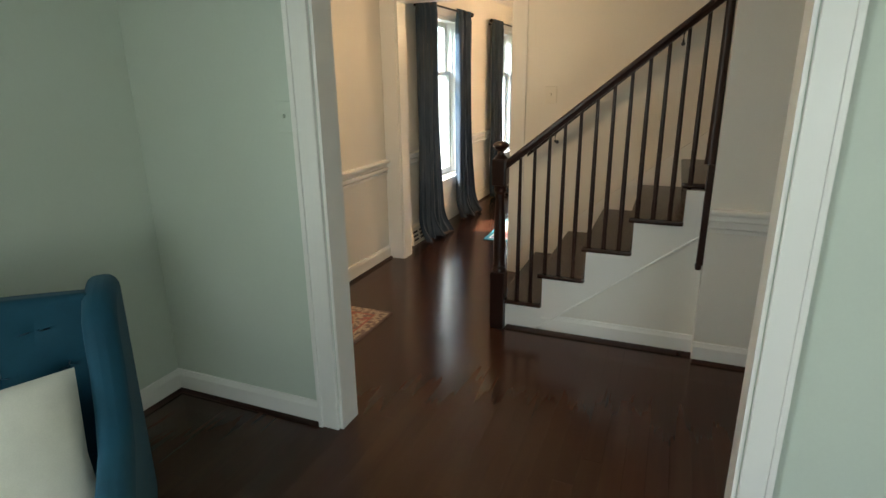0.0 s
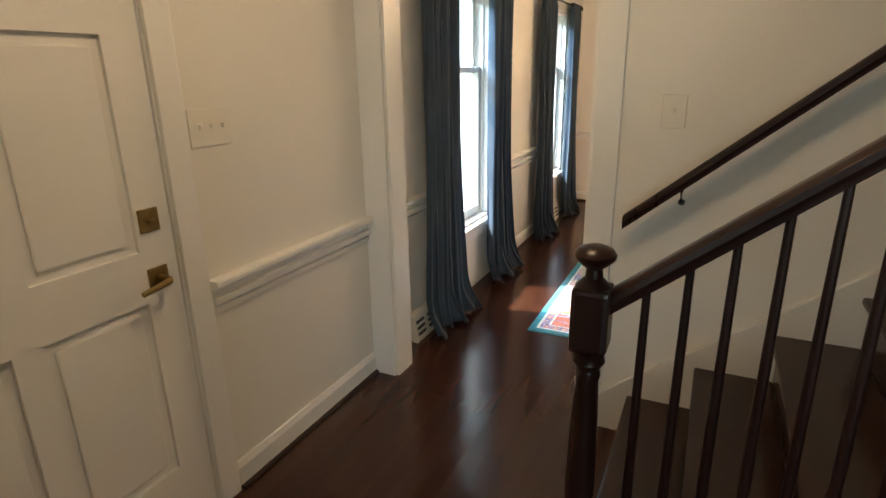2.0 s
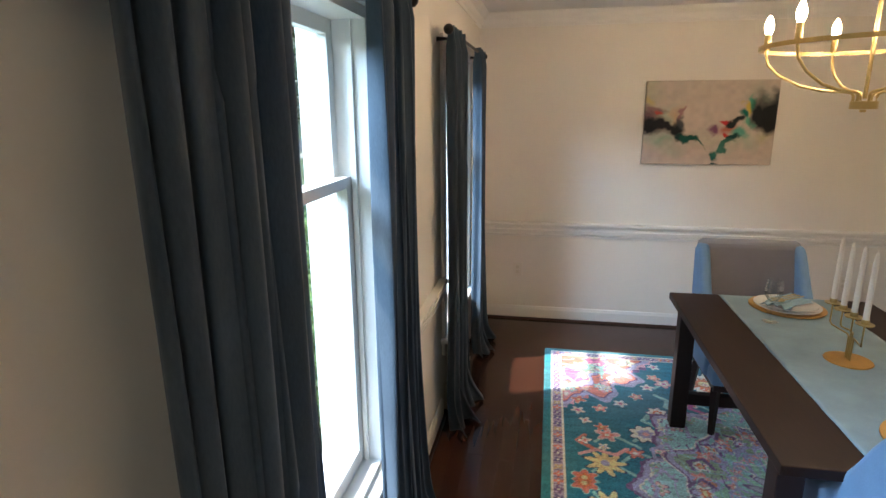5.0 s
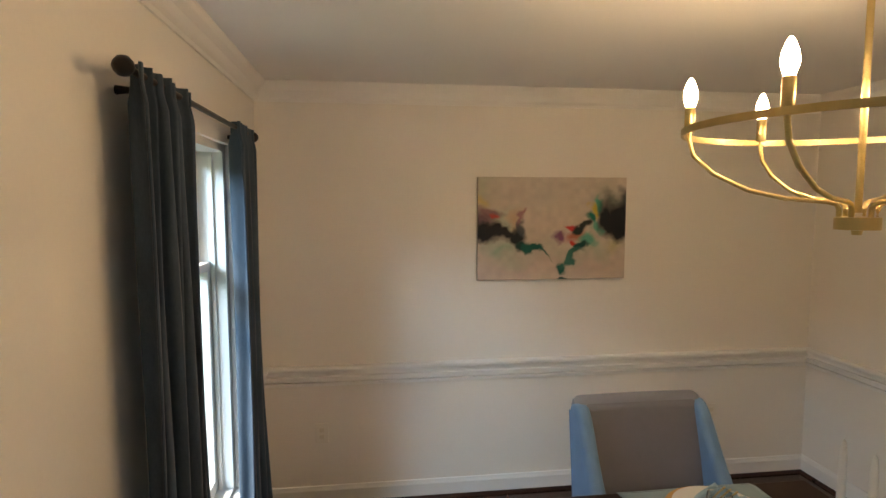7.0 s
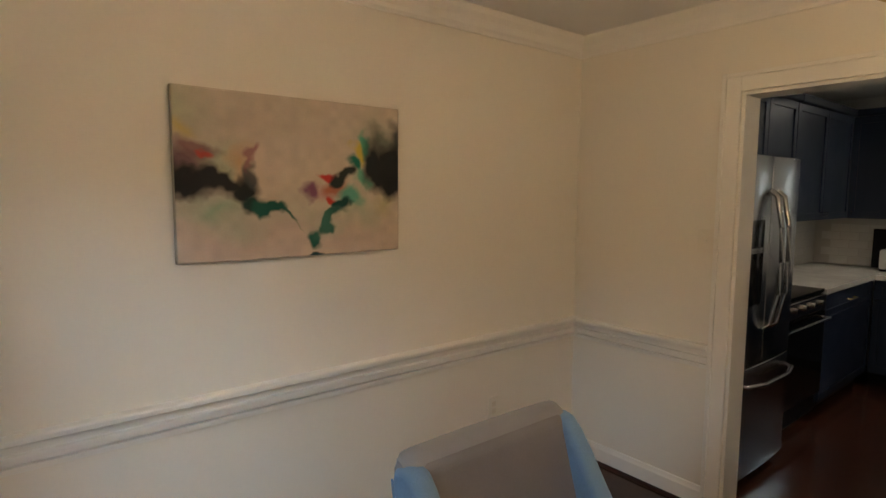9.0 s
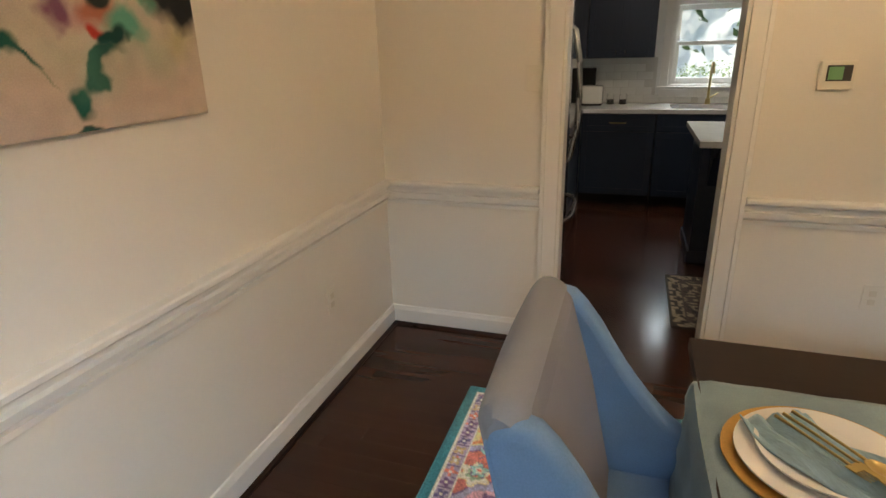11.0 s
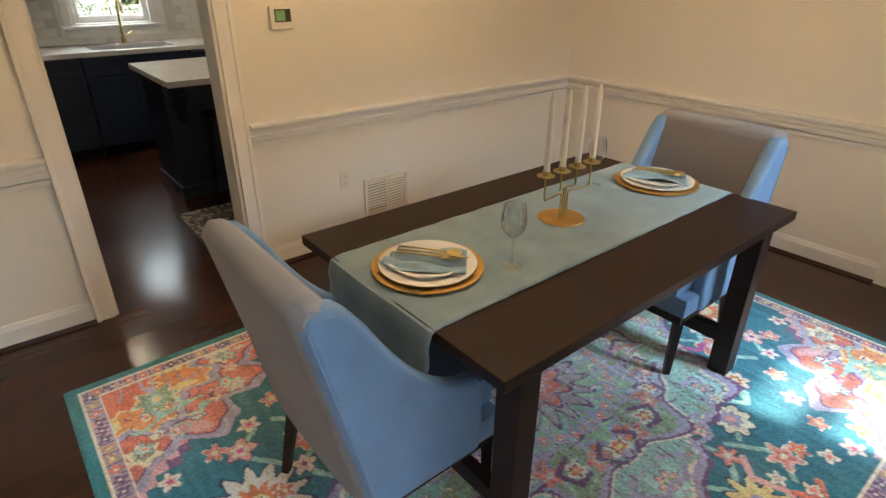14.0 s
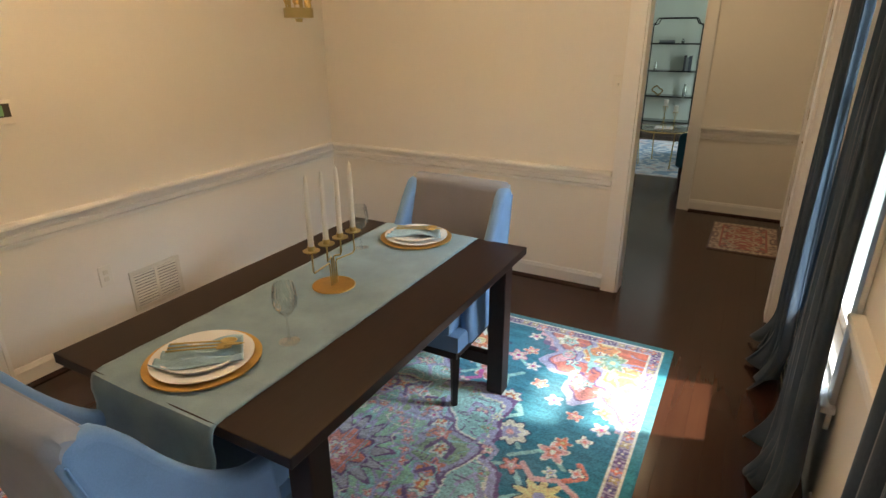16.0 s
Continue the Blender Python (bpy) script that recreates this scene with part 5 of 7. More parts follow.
def runner_mesh():
    bm = bmesh.new()
    prof = []
    zt = TZ + 0.0035
    for k in range(9):
        prof.append((TY0 - 0.012 + 0.004 * math.sin(k * 1.3), zt - 0.25 + k * 0.0285, 1 - k / 9))
    prof.append((TY0 - 0.008, zt - 0.008, 0))
    for k in range(28):
        prof.append((TY0 + (TY1 - TY0) * (k + 0.5) / 28, zt + 0.0012 * math.sin(k * 2.1), 0))
    prof.append((TY1 + 0.008, zt - 0.008, 0))
    for k in range(9):
        prof.append((TY1 + 0.012 + 0.004 * math.sin(k * 1.7), zt - 0.0225 - k * 0.0285, (k + 1) / 9))
    rows_ = []
    for y, z, hang in prof:
        sgn = 1 if y > (TY0 + TY1) / 2 else -1
        row = []
        for i in range(n + 1):
            s = i / n
            row.append(bm.verts.new((RX0 + (RX1 - RX0) * s, y + sgn * hang * 0.034 * (1 + math.sin(15 * s + 2 * hang) * (0.6 + 0.4 * math.sin(5 * s))) / 2 + 0.002 * math.sin(7 * s + y * 4), z)))
        rows_.append(row)
    for a, b in zip(rows_, rows_[1:]):
        for i in range(n):
            bm.faces.new((a[i], a[i + 1], b[i + 1], b[i]))
    bmesh.ops.recalc_face_normals(bm, faces=bm.faces)
    return bm


runner = single("table_runner", runner_mesh(), RUNNER, "aqua velvet table runner hanging over both table ends", "table runner", smooth=True)
sd = runner.modifiers.new("thickness", "SOLIDIFY")
sd.thickness, sd.offset = 0.004, 0


# ---- dining chairs ----
def dining_chair(at, turn, label):
    """Upholstered host chair; local +y is its back, -y its front."""
    ch = thing("dining_chair", at, label, "chair", "upholstered chairs at the table ends", turn)
    W = 0.296

    def lean(bm):
        for v_ in bm.verts:
            v_.co.z -= 0.022 * max(0.0, (v_.co.z - 0.55) / 0.45)
            v_.co.y += 0.034 * min(1.0, max(0.0, (v_.co.z - 0.45) / 0.53))
        return bm

    def back_y(z):
        return 0.155 + 0.105 * ((z - 0.30) / 0.70)

    def taper(z):
        return 0.965 + 0.055 * (1 - (z - 0.3) / 0.7)
    for sx in (-1, 1):
        ys = np.linspace(-0.22, 0.10, 13)
        front = [(y, 0.565 + 0.435 * max(0.0, (y + 0.22) / 0.37) ** 2.1) for y in ys]
        outline = [(-0.215, 0.30), (-0.225, 0.42)] + front + [(0.135, 0.940), (0.160, 0.968), (0.195, 0.978), (back_y(0.95) - 0.012, 0.962), (back_y(0.92) + 0.002, 0.92), (back_y(0.7) + 0.003, 0.7), (back_y(0.45) + 0.003, 0.45), (back_y(0.3) + 0.003, 0.30)]
        bm = prism([(sx * (W - 0.062), y, z) for y, z in outline], (sx * 0.062, 0, 0))
        for v_ in bm.verts:
            v_.co.x *= taper(v_.co.z)
        part("wing", lean(bm), VELVET, ch, "sloping upholstered wing arm", smooth=True, bevel=0.024)
        part("welt", lean(tube([(sx * (W - 0.001) * taper(z), back_y(z) - 0.010, z) for z in np.linspace(0.31, 0.93, 9)], 0.003, 6)), VELVET, ch, smooth=True)
    arc = [(back_y(0.955) - 0.036 + 0.042 * math.cos(a_), 0.955 + 0.042 * math.sin(a_)) for a_ in np.linspace(0.0, math.pi, 13)]
    prof = [(back_y(0.30) + 0.006, 0.30), (back_y(0.60) + 0.009, 0.60)] + arc + [(back_y(0.30) - 0.07, 0.30)]
    bm = bmesh.new()
    rings = []
    for k in range(25):
        f_ = k / 24 * 2 - 1
        ed = max(0.0, (abs(f_) - 0.88) / 0.12)
        pull = 0.018 * (1 - math.sqrt(max(0.0, 1 - ed * ed)))
        mid_ = 0.010 * (1 - f_ * f_)
        ring = []
        for y, z in prof:
            cy_ = back_y(z) - 0.032
            dy = y - cy_
            top_ = max(0.0, z - 0.90) / 0.10
            ring.append(bm.verts.new((f_ * (W - 0.009) * taper(z), cy_ + math.copysign(max(0.004, abs(dy) - pull), dy) + mid_ * (1 if dy > 0 else 0), z - pull * 0.9 * top_)))
        rings.append(ring)
    for r0, r1 in zip(rings, rings[1:]):
        for i in range(len(prof)):
            j = (i + 1) % len(prof)
            bm.faces.new((r0[i], r0[j], r1[j], r1[i]))
    bm.faces.new(rings[0])
    bm.faces.new(list(reversed(rings[-1])))
    bmesh.ops.recalc_face_normals(bm, faces=bm.faces)
    part("back_panel", lean(bm), VELVET_DAYLIT, ch, "velvet back with a rolled top, coloured pale as if daylit", smooth=True)
    bm = prism([(-W + 0.05, back_y(0.30) - 0.03, 0.30), (-W + 0.05, back_y(0.95) - 0.03, 0.95), (-W + 0.05, back_y(1.0) - 0.06, 0.985), (-W + 0.05, back_y(1.0) - 0.092, 0.968), (-W + 0.05, back_y(0.75) - 0.10, 0.75), (-W + 0.05, back_y(0.48) - 0.10, 0.48), (-W + 0.05, back_y(0.30) - 0.10, 0.30)], (2 * W - 0.10, 0, 0))
    part("backrest", lean(bm), VELVET_WARM_SHADE, ch, smooth=True, bevel=0.018)
    bm = box_bm((-W + 0.055, -0.32, 0.375), (W - 0.055, 0.11, 0.49), 0.03)
    part("seat", bm, VELVET, ch, smooth=True)
    part("seat_base", box_bm((-W + 0.012, -0.315, 0.295), (W - 0.012, 0.14, 0.385), 0.02), VELVET, ch, smooth=True)
    part("seat_frame", box_bm((-W + 0.025, -0.31, 0.262), (W - 0.025, 0.15, 0.297), 0.003), TABLE, ch, "dark wooden seat frame")
    for sx in (-1, 1):
        part("leg", tube([(sx * 0.252, -0.285, 0.28), (sx * 0.252, -0.292, 0.0)], [0.026, 0.018], 4), TABLE, ch, "tapered dark wooden leg")
        part("leg", tube([(sx * 0.248, 0.115, 0.28), (sx * 0.255, 0.175, 0.0)], [0.026, 0.018], 4), TABLE, ch, "tapered dark wooden leg")
    return ch


dining_chair((-0.396, 7.225, G - 0.004), 0, "dusty blue velvet chair with sloping arms, back coloured grey as if warm-lit, at the table end")
dining_chair((-0.43, 5.605, G), 180, "dusty blue velvet chair with sloping arms, back coloured grey as if warm-lit, near the foyer")


# ---- place settings ----
ZR = TZ + 0.0058


def dish(name, r, rim, depth, material, at, label, category, group):
    bm = lathe([(0, 0), (r * 0.62, 0), (r * 0.68, 0.002), (r * 0.97, depth), (r, depth + 0.001), (r, depth + rim), (r * 0.97, depth + rim), (r * 0.66, rim + 0.002), (r * 0.6, rim), (0, rim)], 56)
    ob = single(name, bm, material, label, category, smooth=True, group=group)
    ob.matrix_basis = pose(*at)
    return ob


def napkin(at, turn, seed, label):
    rnd = random.Random(seed)
    bm = bmesh.new()
    nx, ny = 26, 16
    rows_ = []
    for j in range(ny + 1):
        row = []
        for i in range(nx + 1):
            s, t = i / nx - 0.5, j / ny - 0.5
            x = 0.235 * s * (1 + 0.25 * t)
            y = 0.135 * t + 0.02 * math.sin(4 * s + seed)
            z = 0.010 + 0.007 * math.sin(22 * t + 3 * s + seed) + 0.005 * math.sin(9 * s + 5 * t) + 0.010 * (0.5 - abs(t))
            row.append(bm.verts.new((x, y, max(z, 0.004))))
        rows_.append(row)
    for a, b in zip(rows_, rows_[1:]):
        for i in range(nx):
            bm.faces.new((a[i], a[i + 1], b[i + 1], b[i]))
    ob = single("napkin", bm, NAPKIN, label, "napkin", smooth=True)
    ob.matrix_basis = pose(*at, 0, 0, turn)
    md = ob.modifiers.new("thickness", "SOLIDIFY")
    md.thickness, md.offset = 0.003, 0
    return ob


def cutlery(kind, at, turn):
    names = {"fork": "slim gold fork laid on a folded napkin", "knife": "slim gold knife laid on a folded napkin", "spoon": "gold spoon with a round bowl on a napkin"}
    ob = thing(kind, at, names[kind], "cutlery", "gold cutlery", turn)
    part("stem", tube([(-0.095, 0, 0.0), (-0.05, 0, 0.002), (0.03, 0, 0.003), (0.055, 0, 0.003)], [0.0035, 0.0028, 0.0026, 0.003], 8), BRASS, ob, smooth=True)
    if kind == "spoon":
        bm = lathe([(0, -0.004), (0.012, -0.002), (0.019, 0.003), (0.017, 0.004), (0.010, 0.0), (0, -0.001)], 20)
        bmesh.ops.scale(bm, vec=(1.35, 1, 1), verts=bm.verts)
        bmesh.ops.translate(bm, vec=(0.078, 0, 0.002), verts=bm.verts)
        part("bowl", bm, BRASS, ob, smooth=True)
    elif kind == "fork":
        part("shoulder", box_bm((0.052, -0.011, 0.0015), (0.070, 0.011, 0.0045), 0.0012), BRASS, ob)
        for k in range(4):
            y = -0.0092 + k * 0.0061
            part("tine", tube([(0.068, y, 0.003), (0.095, y, 0.005)], [0.0018, 0.001], 5), BRASS, ob)
    else:
        part("blade", prism([(0.052, -0.006, 0.002), (0.11, -0.008, 0.002), (0.128, 0.0, 0.002), (0.11, 0.006, 0.002), (0.052, 0.006, 0.002)], (0, 0, 0.002)), BRASS, ob)
    return ob


def setting(x, y, turn, seed):
    dish("charger_plate", 0.172, 0.005, 0.006, GOLD, (x, y, ZR), "round gold charger plate on the runner", "charger", "charger plates")
    dish("dinner_plate", 0.151, 0.004, 0.013, CERAMIC, (x, y, ZR + 0.0055), "white dinner plate on a gold charger", "plate", "white plates")
    dish("salad_plate", 0.121, 0.004, 0.010, CERAMIC, (x + 0.012, y - 0.006, ZR + 0.0145), "white salad plate stacked on a dinner plate", "plate", "white plates")
    napkin((x, y, ZR + 0.022), turn, seed, "folded blue striped napkin on stacked white plates")
    c, s = math.cos(radians(turn)), math.sin(radians(turn))
    for kind, off in (("fork", 0.022), ("knife", 0.004), ("spoon", -0.016)):
        cutlery(kind, (x - s * off, y + c * off, ZR + 0.053), turn + 180 + off * 60)


setting(-0.362, 6.945, 35, 1)
setting(-0.372, 5.705, 20, 5)


def wine_glass(at, label):
    bm = lathe([(0, 0.0), (0.033, 0.0), (0.034, 0.0006), (0.033, 0.0012), (0.012, 0.0022), (0.006, 0.005), (0.0038, 0.014), (0.0036, 0.085), (0.006, 0.094), (0.022, 0.106), (0.036, 0.128), (0.040, 0.150), (0.037, 0.180), (0.032, 0.205), (0.0312, 0.205), (0.0358, 0.180), (0.0388, 0.150), (0.0348, 0.129), (0.0208, 0.1075), (0.0, 0.0985)], 32)
    ob = single("wine_glass", bm, THIN_GLASS, label, "wine glass", smooth=True, group="wine glasses")
    ob.matrix_basis = pose(*at)
    ob.visible_shadow = False
    return ob


wine_glass((-0.512, 6.735, ZR), "clear stemmed wine glass beside a place setting")
wine_glass((-0.215, 5.938, ZR), "clear stemmed wine glass beside a place setting")

cd = thing("candelabra", (-0.365, 6.325, ZR), "low gold candelabra with four arms on a round base", "candle holder")
part("base", lathe([(0, 0), (0.083, 0), (0.085, 0.002), (0.083, 0.005), (0.02, 0.007), (0, 0.007)], 40), GOLD, cd, "round gold base", smooth=True)
CUPS = [0.135, 0.052, -0.030, -0.112]
for k, cy in enumerate(CUPS):
    sy = 0.018 - k * 0.012
    up = 0.105 + (0.02 if k in (1, 2) else 0.0)
    pts = [(-0.004, sy, 0.005), (-0.004, sy, up - 0.01), (-0.006, sy + (cy - sy) * 0.06, up), (-0.02, cy - (cy - sy) * 0.08, up), (-0.024, cy, up + 0.012), (-0.024, cy, 0.196)]
    part("arm", tube(pts, 0.0032, 8), BRASS, cd, "bent brass rod", smooth=True)
    part("cup", lathe([(0, 0.0), (0.012, 0.0), (0.030, 0.002), (0.031, 0.005), (0.013, 0.005), (0.0135, 0.022), (0.0115, 0.022), (0.0110, 0.008), (0, 0.008)], 24, (-0.024, cy, 0.194)), BRASS, cd, "brass cup with a drip flange", smooth=True)
    cn = thing("taper_candle", (-0.389, 6.325 + cy, ZR + 0.2025), "unlit white taper candle in a brass cup", "candle", "taper candles")
    part("wax", lathe([(0, 0), (0.0105, 0), (0.0108, 0.02), (0.0085, 0.23), (0.006, 0.262), (0.002, 0.272), (0, 0.273)], 16), WAX, cn, smooth=True)
    part("wick", tube([(0, 0, 0.270), (0.001, 0, 0.280)], 0.0008, 5), WAX, cn)

# ---- chandelier ----
CHX, CHY, CHZ = -0.41, 6.44, 1.712
cl = thing("chandelier", (CHX, CHY, H), "brushed brass ring chandelier with six lit candle bulbs", "chandelier")
z0 = CHZ - H
part("canopy", lathe([(0, 0), (0.062, 0), (0.062, -0.018), (0.05, -0.024), (0.012, -0.028), (0, -0.028)], 32), BRASS, cl, smooth=True)
part("stem", tube([(0, 0, -0.02), (0, 0, z0 + 0.05)], 0.0075, 14), BRASS, cl, smooth=True)
part("hub", lathe([(0, 0.0), (0.010, 0.0), (0.012, 0.010), (0.046, 0.012), (0.046, 0.040), (0.014, 0.042), (0, 0.042)], 12, (0, 0, z0)), BRASS, cl, smooth=True)
RR_, ZRING = 0.372, 1.955 - H
seg = 72
ringbm = bmesh.new()
rings = []
for k in range(seg):
    a = 2 * math.pi * k / seg
    d = Vector((math.cos(a), math.sin(a), 0))
    rings.append([ringbm.verts.new(d * r + Vector((0, 0, ZRING + z))) for r, z in ((RR_ - 0.003, -0.008), (RR_ + 0.003, -0.008), (RR_ + 0.003, 0.008), (RR_ - 0.003, 0.008))])
for k in range(seg):
    a, b = rings[k], rings[(k + 1) % seg]
    for i in range(4):
        j = (i + 1) % 4
        ringbm.faces.new((a[i], a[j], b[j], b[i]))
bmesh.ops.recalc_face_normals(ringbm, faces=ringbm.faces)
part("ring", ringbm, BRASS, cl, "flat brass ring", smooth=True)
for k in range(6):
    a = radians(27 + 60 * k)
    dx, dy = math.cos(a), math.sin(a)
    ra = RR_ - 0.016
    pr = [(0.036, z0 + 0.034), (0.036, z0 + 0.058), (0.042, z0 + 0.070), (0.060, z0 + 0.075), (0.14, z0 + 0.082), (0.22, z0 + 0.102), (0.30, z0 + 0.145), (0.345, z0 + 0.190), (ra, z0 + 0.232), (ra, ZRING + 0.012)]
    arm = part("arm", tube([(dx * r, dy * r, z) for r, z in pr], 0.006, 10), BRASS, cl, smooth=True)
    part("candle_sleeve", lathe([(0, 0), (0.0115, 0), (0.0125, 0.003), (0.0125, 0.058), (0.0105, 0.062), (0, 0.062)], 18, (dx * ra, dy * ra, ZRING + 0.004)), BRASS, arm, "brass candle sleeve", smooth=True)
    part("bulb", lathe([(0, 0), (0.009, 0.0), (0.011, 0.007), (0.0155, 0.021), (0.0165, 0.032), (0.0142, 0.047), (0.008, 0.065), (0.003, 0.073), (0, 0.074)], 18, (dx * ra, dy * ra, ZRING + 0.064)), BULB, arm, "glowing flame-shaped bulb", smooth=True)



BOWL = emitter("opal_bowl", (1.0, 0.74, 0.46), 7.2)

# ---- kitchen ----
def shaker(parent, name, lo, hi, axis, out, handle, label=""):
    """A shaker front between two corners in a vertical plane. axis 'x': the front faces along x; out is the facing sign."""
    a0, a1, z0, z1, f = lo[0], hi[0], lo[1], hi[1], lo[2]
    bm = bmesh.new()

    def put(p0, p1, q0, q1, d0, d1, bev=0.002):
        e0, e1 = sorted((f + out * d0, f + out * d1))
        if axis == "x":
            bm_box(bm, (e0, p0, q0), (e1, p1, q1), bev)
        else:
            bm_box(bm, (p0, e0, q0), (p1, e1, q1), bev)
    r = 0.055
    put(a0, a0 + r, z0, z1, 0, 0.02)
    put(a1 - r, a1, z0, z1, 0, 0.02)
    put(a0 + r, a1 - r, z0, z0 + min(r, (z1 - z0) * 0.3), 0, 0.02)
    put(a0 + r, a1 - r, z1 - min(r, (z1 - z0) * 0.3), z1, 0, 0.02)
    put(a0 + r * 0.9, a1 - r * 0.9, z0 + 0.02, z1 - 0.02, 0, 0.011, 0.001)
    d = part(name, bm, NAVY, parent, label)
    if handle:
        hx, hz, horiz = handle
        off = f + out * 0.045
        if horiz:
            pts = [(hx - 0.07, hz), (hx + 0.07, hz)]
        else:
            pts = [(hx, hz - 0.012), (hx, hz + 0.012)]
        P3 = [((off, p, q) if axis == "x" else (p, off, q)) for p, q in pts]
        base = [((f + out * 0.018, p, q) if axis == "x" else (p, f + out * 0.018, q)) for p, q in pts]
        part("handle", tube([base[0], P3[0], P3[1], base[1]], 0.006, 8), BRASS if horiz else STEEL, d, "small metal pull", smooth=True)
    return d


def base_cabinet(axis, a0, a1, f, back, out, drawers, label):
    """A base cabinet unit along a wall: front plane f, back plane, toe kick below."""
    c = thing("base_cabinet", (0, 0, 0), label, "cabinet", "navy kitchen cabinets")
    d0, d1 = sorted((f, back))
    t0, t1 = sorted((f - out * 0.06, back))
    if axis == "x":
        part("carcass", box_bm((d0, a0, 0.10), (d1, a1, 0.88)), NAVY, c)
        part("toe_kick", box_bm((t0, a0, 0), (t1, a1, 0.10)), BLACK, c)
    else:
        part("carcass", box_bm((a0, d0, 0.10), (a1, d1, 0.88)), NAVY, c)
        part("toe_kick", box_bm((a0, t0, 0), (a1, t1, 0.10)), BLACK, c)
    if drawers:
        shaker(c, "drawer", (a0 + 0.004, 0.72, f), (a1 - 0.004, 0.87), axis, out, ((a0 + a1) / 2, 0.795, True))
        shaker(c, "door", (a0 + 0.004, 0.11, f), (a1 - 0.004, 0.71), axis, out, None)
    else:
        mid = (a0 + a1) / 2
        shaker(c, "false_front", (a0 + 0.004, 0.72, f), (a1 - 0.004, 0.87), axis, out, None)
        shaker(c, "door", (a0 + 0.004, 0.11, f), (mid - 0.002, 0.71), axis, out, (mid - 0.05, 0.64, False))
        shaker(c, "door", (mid + 0.002, 0.11, f), (a1 - 0.004, 0.71), axis, out, (mid + 0.05, 0.64, False))
    return c


KF = 4.24
base_cabinet("x", 7.11, 7.775, KF, KX - 0.002, -1, True, "navy base cabinet with a brass drawer pull")
base_cabinet("x", 6.22, 7.10, KF, KX - 0.002, -1, False, "navy sink base cabinet with two doors")
base_cabinet("x", 4.90, 5.59, KF, KX - 0.002, -1, True, "navy base cabinet past the dishwasher")
base_cabinet("y", 3.10, 4.235, 7.80, KY - 0.002, -1, True, "navy corner base cabinet beside the range")
dw = thing("dishwasher", (0, 0, 0), "stainless steel dishwasher under the white counter", "dishwasher")
part("body", box_bm((KF, 5.61, 0.10), (KX - 0.01, 6.21, 0.875)), BLACK, dw)
part("door", box_bm((KF - 0.025, 5.613, 0.11), (KF, 6.207, 0.87), 0.006), STEEL, dw)
part("handle", tube([(KF - 0.026, 5.68, 0.80), (KF - 0.06, 5.68, 0.80), (KF - 0.06, 6.14, 0.80), (KF - 0.026, 6.14, 0.80)], 0.009, 8), STEEL, dw, smooth=True)

bm = bmesh.new()
SKX0, SKX1, SKY0, SKY1 = 4.34, 4.70, 6.30, 6.98
for lo, hi in [((KF - 0.03, 4.9, 0.88), (SKX0, 7.77, 0.92)), ((SKX1, 4.9, 0.88), (KX, 7.77, 0.92)), ((SKX0, 4.9, 0.88), (SKX1, SKY0, 0.92)), ((SKX0, SKY1, 0.88), (SKX1, 7.77, 0.92)), ((3.095, 7.77, 0.88), (KX, KY, 0.92))]:
    bm_box(bm, lo, hi)
single("kitchen_worktop", bm, QUARTZ, "white quartz worktop along two kitchen walls", "worktop", bevel=0.003)
sk = thing("kitchen_sink", (0, 0, 0), "stainless undermount sink below the kitchen window", "sink")
bm = bmesh.new()
for lo, hi in [((SKX0, SKY0, 0.70), (SKX1, SKY1, 0.705)), ((SKX0 - 0.004, SKY0, 0.70), (SKX0, SKY1, 0.879)), ((SKX1, SKY0, 0.70), (SKX1 + 0.004, SKY1, 0.879)), ((SKX0, SKY0 - 0.004, 0.70), (SKX1, SKY0, 0.879)), ((SKX0, SKY1, 0.70), (SKX1, SKY1 + 0.004, 0.879))]:
    bm_box(bm, lo, hi)
part("basin", bm, STEEL, sk)
fa = thing("faucet", (4.755, 6.635, 0.92), "tall brass gooseneck faucet behind the sink", "faucet")
part("spout", tube([(0, 0, 0), (0, 0, 0.28), (-0.015, 0, 0.34), (-0.06, 0, 0.385), (-0.12, 0, 0.385), (-0.165, 0, 0.345), (-0.175, 0, 0.29)], [0.013, 0.011, 0.011, 0.011, 0.011, 0.011, 0.014], 12), BRASS, fa, smooth=True)
part("base_ring", lathe([(0, 0), (0.026, 0), (0.026, 0.006), (0.020, 0.05), (0.014, 0.055), (0, 0.055)], 20), BRASS, fa, smooth=True)
part("lever", tube([(0, -0.016, 0.06), (0, -0.05, 0.085), (0, -0.085, 0.10)], 0.006, 8), BRASS, fa, smooth=True)

# backsplash tiles
TILE = surface("white_glazed_tile", (0.78, 0.77, 0.74), 0.14, vary=0.04, scale=5, relief=0)
GROUT = surface("pale_grout", (0.62, 0.60, 0.56), 0.85, vary=0.06)
bm = bmesh.new()
for y0_, y1_, z0_, z1_ in [(4.9, 6.20, 0.921, 1.36), (6.20, 7.12, 0.921, 1.0), (7.12, KY, 0.921, 1.36)]:
    bm_box(bm, (KX - 0.004, y0_, z0_), (KX - 0.0005, y1_, z1_))
splash = structure("backsplash_east", bm, GROUT, "white tiled backsplash over the worktop", "backsplash")
splash2 = structure("backsplash_north", box_bm((2.32, KY - 0.004, 0.921), (KX - 0.005, KY - 0.0005, 1.36)), GROUT, "white tiled backsplash behind the range", "backsplash")
tile_me = bpy.data.meshes.new("tile")
tb_ = box_bm((-0.004, -0.0735, -0.0355), (0.0, 0.0735, 0.0355), 0.0012)
tb_.to_mesh(tile_me)
tb_.free()
tile_me.materials.append(TILE)
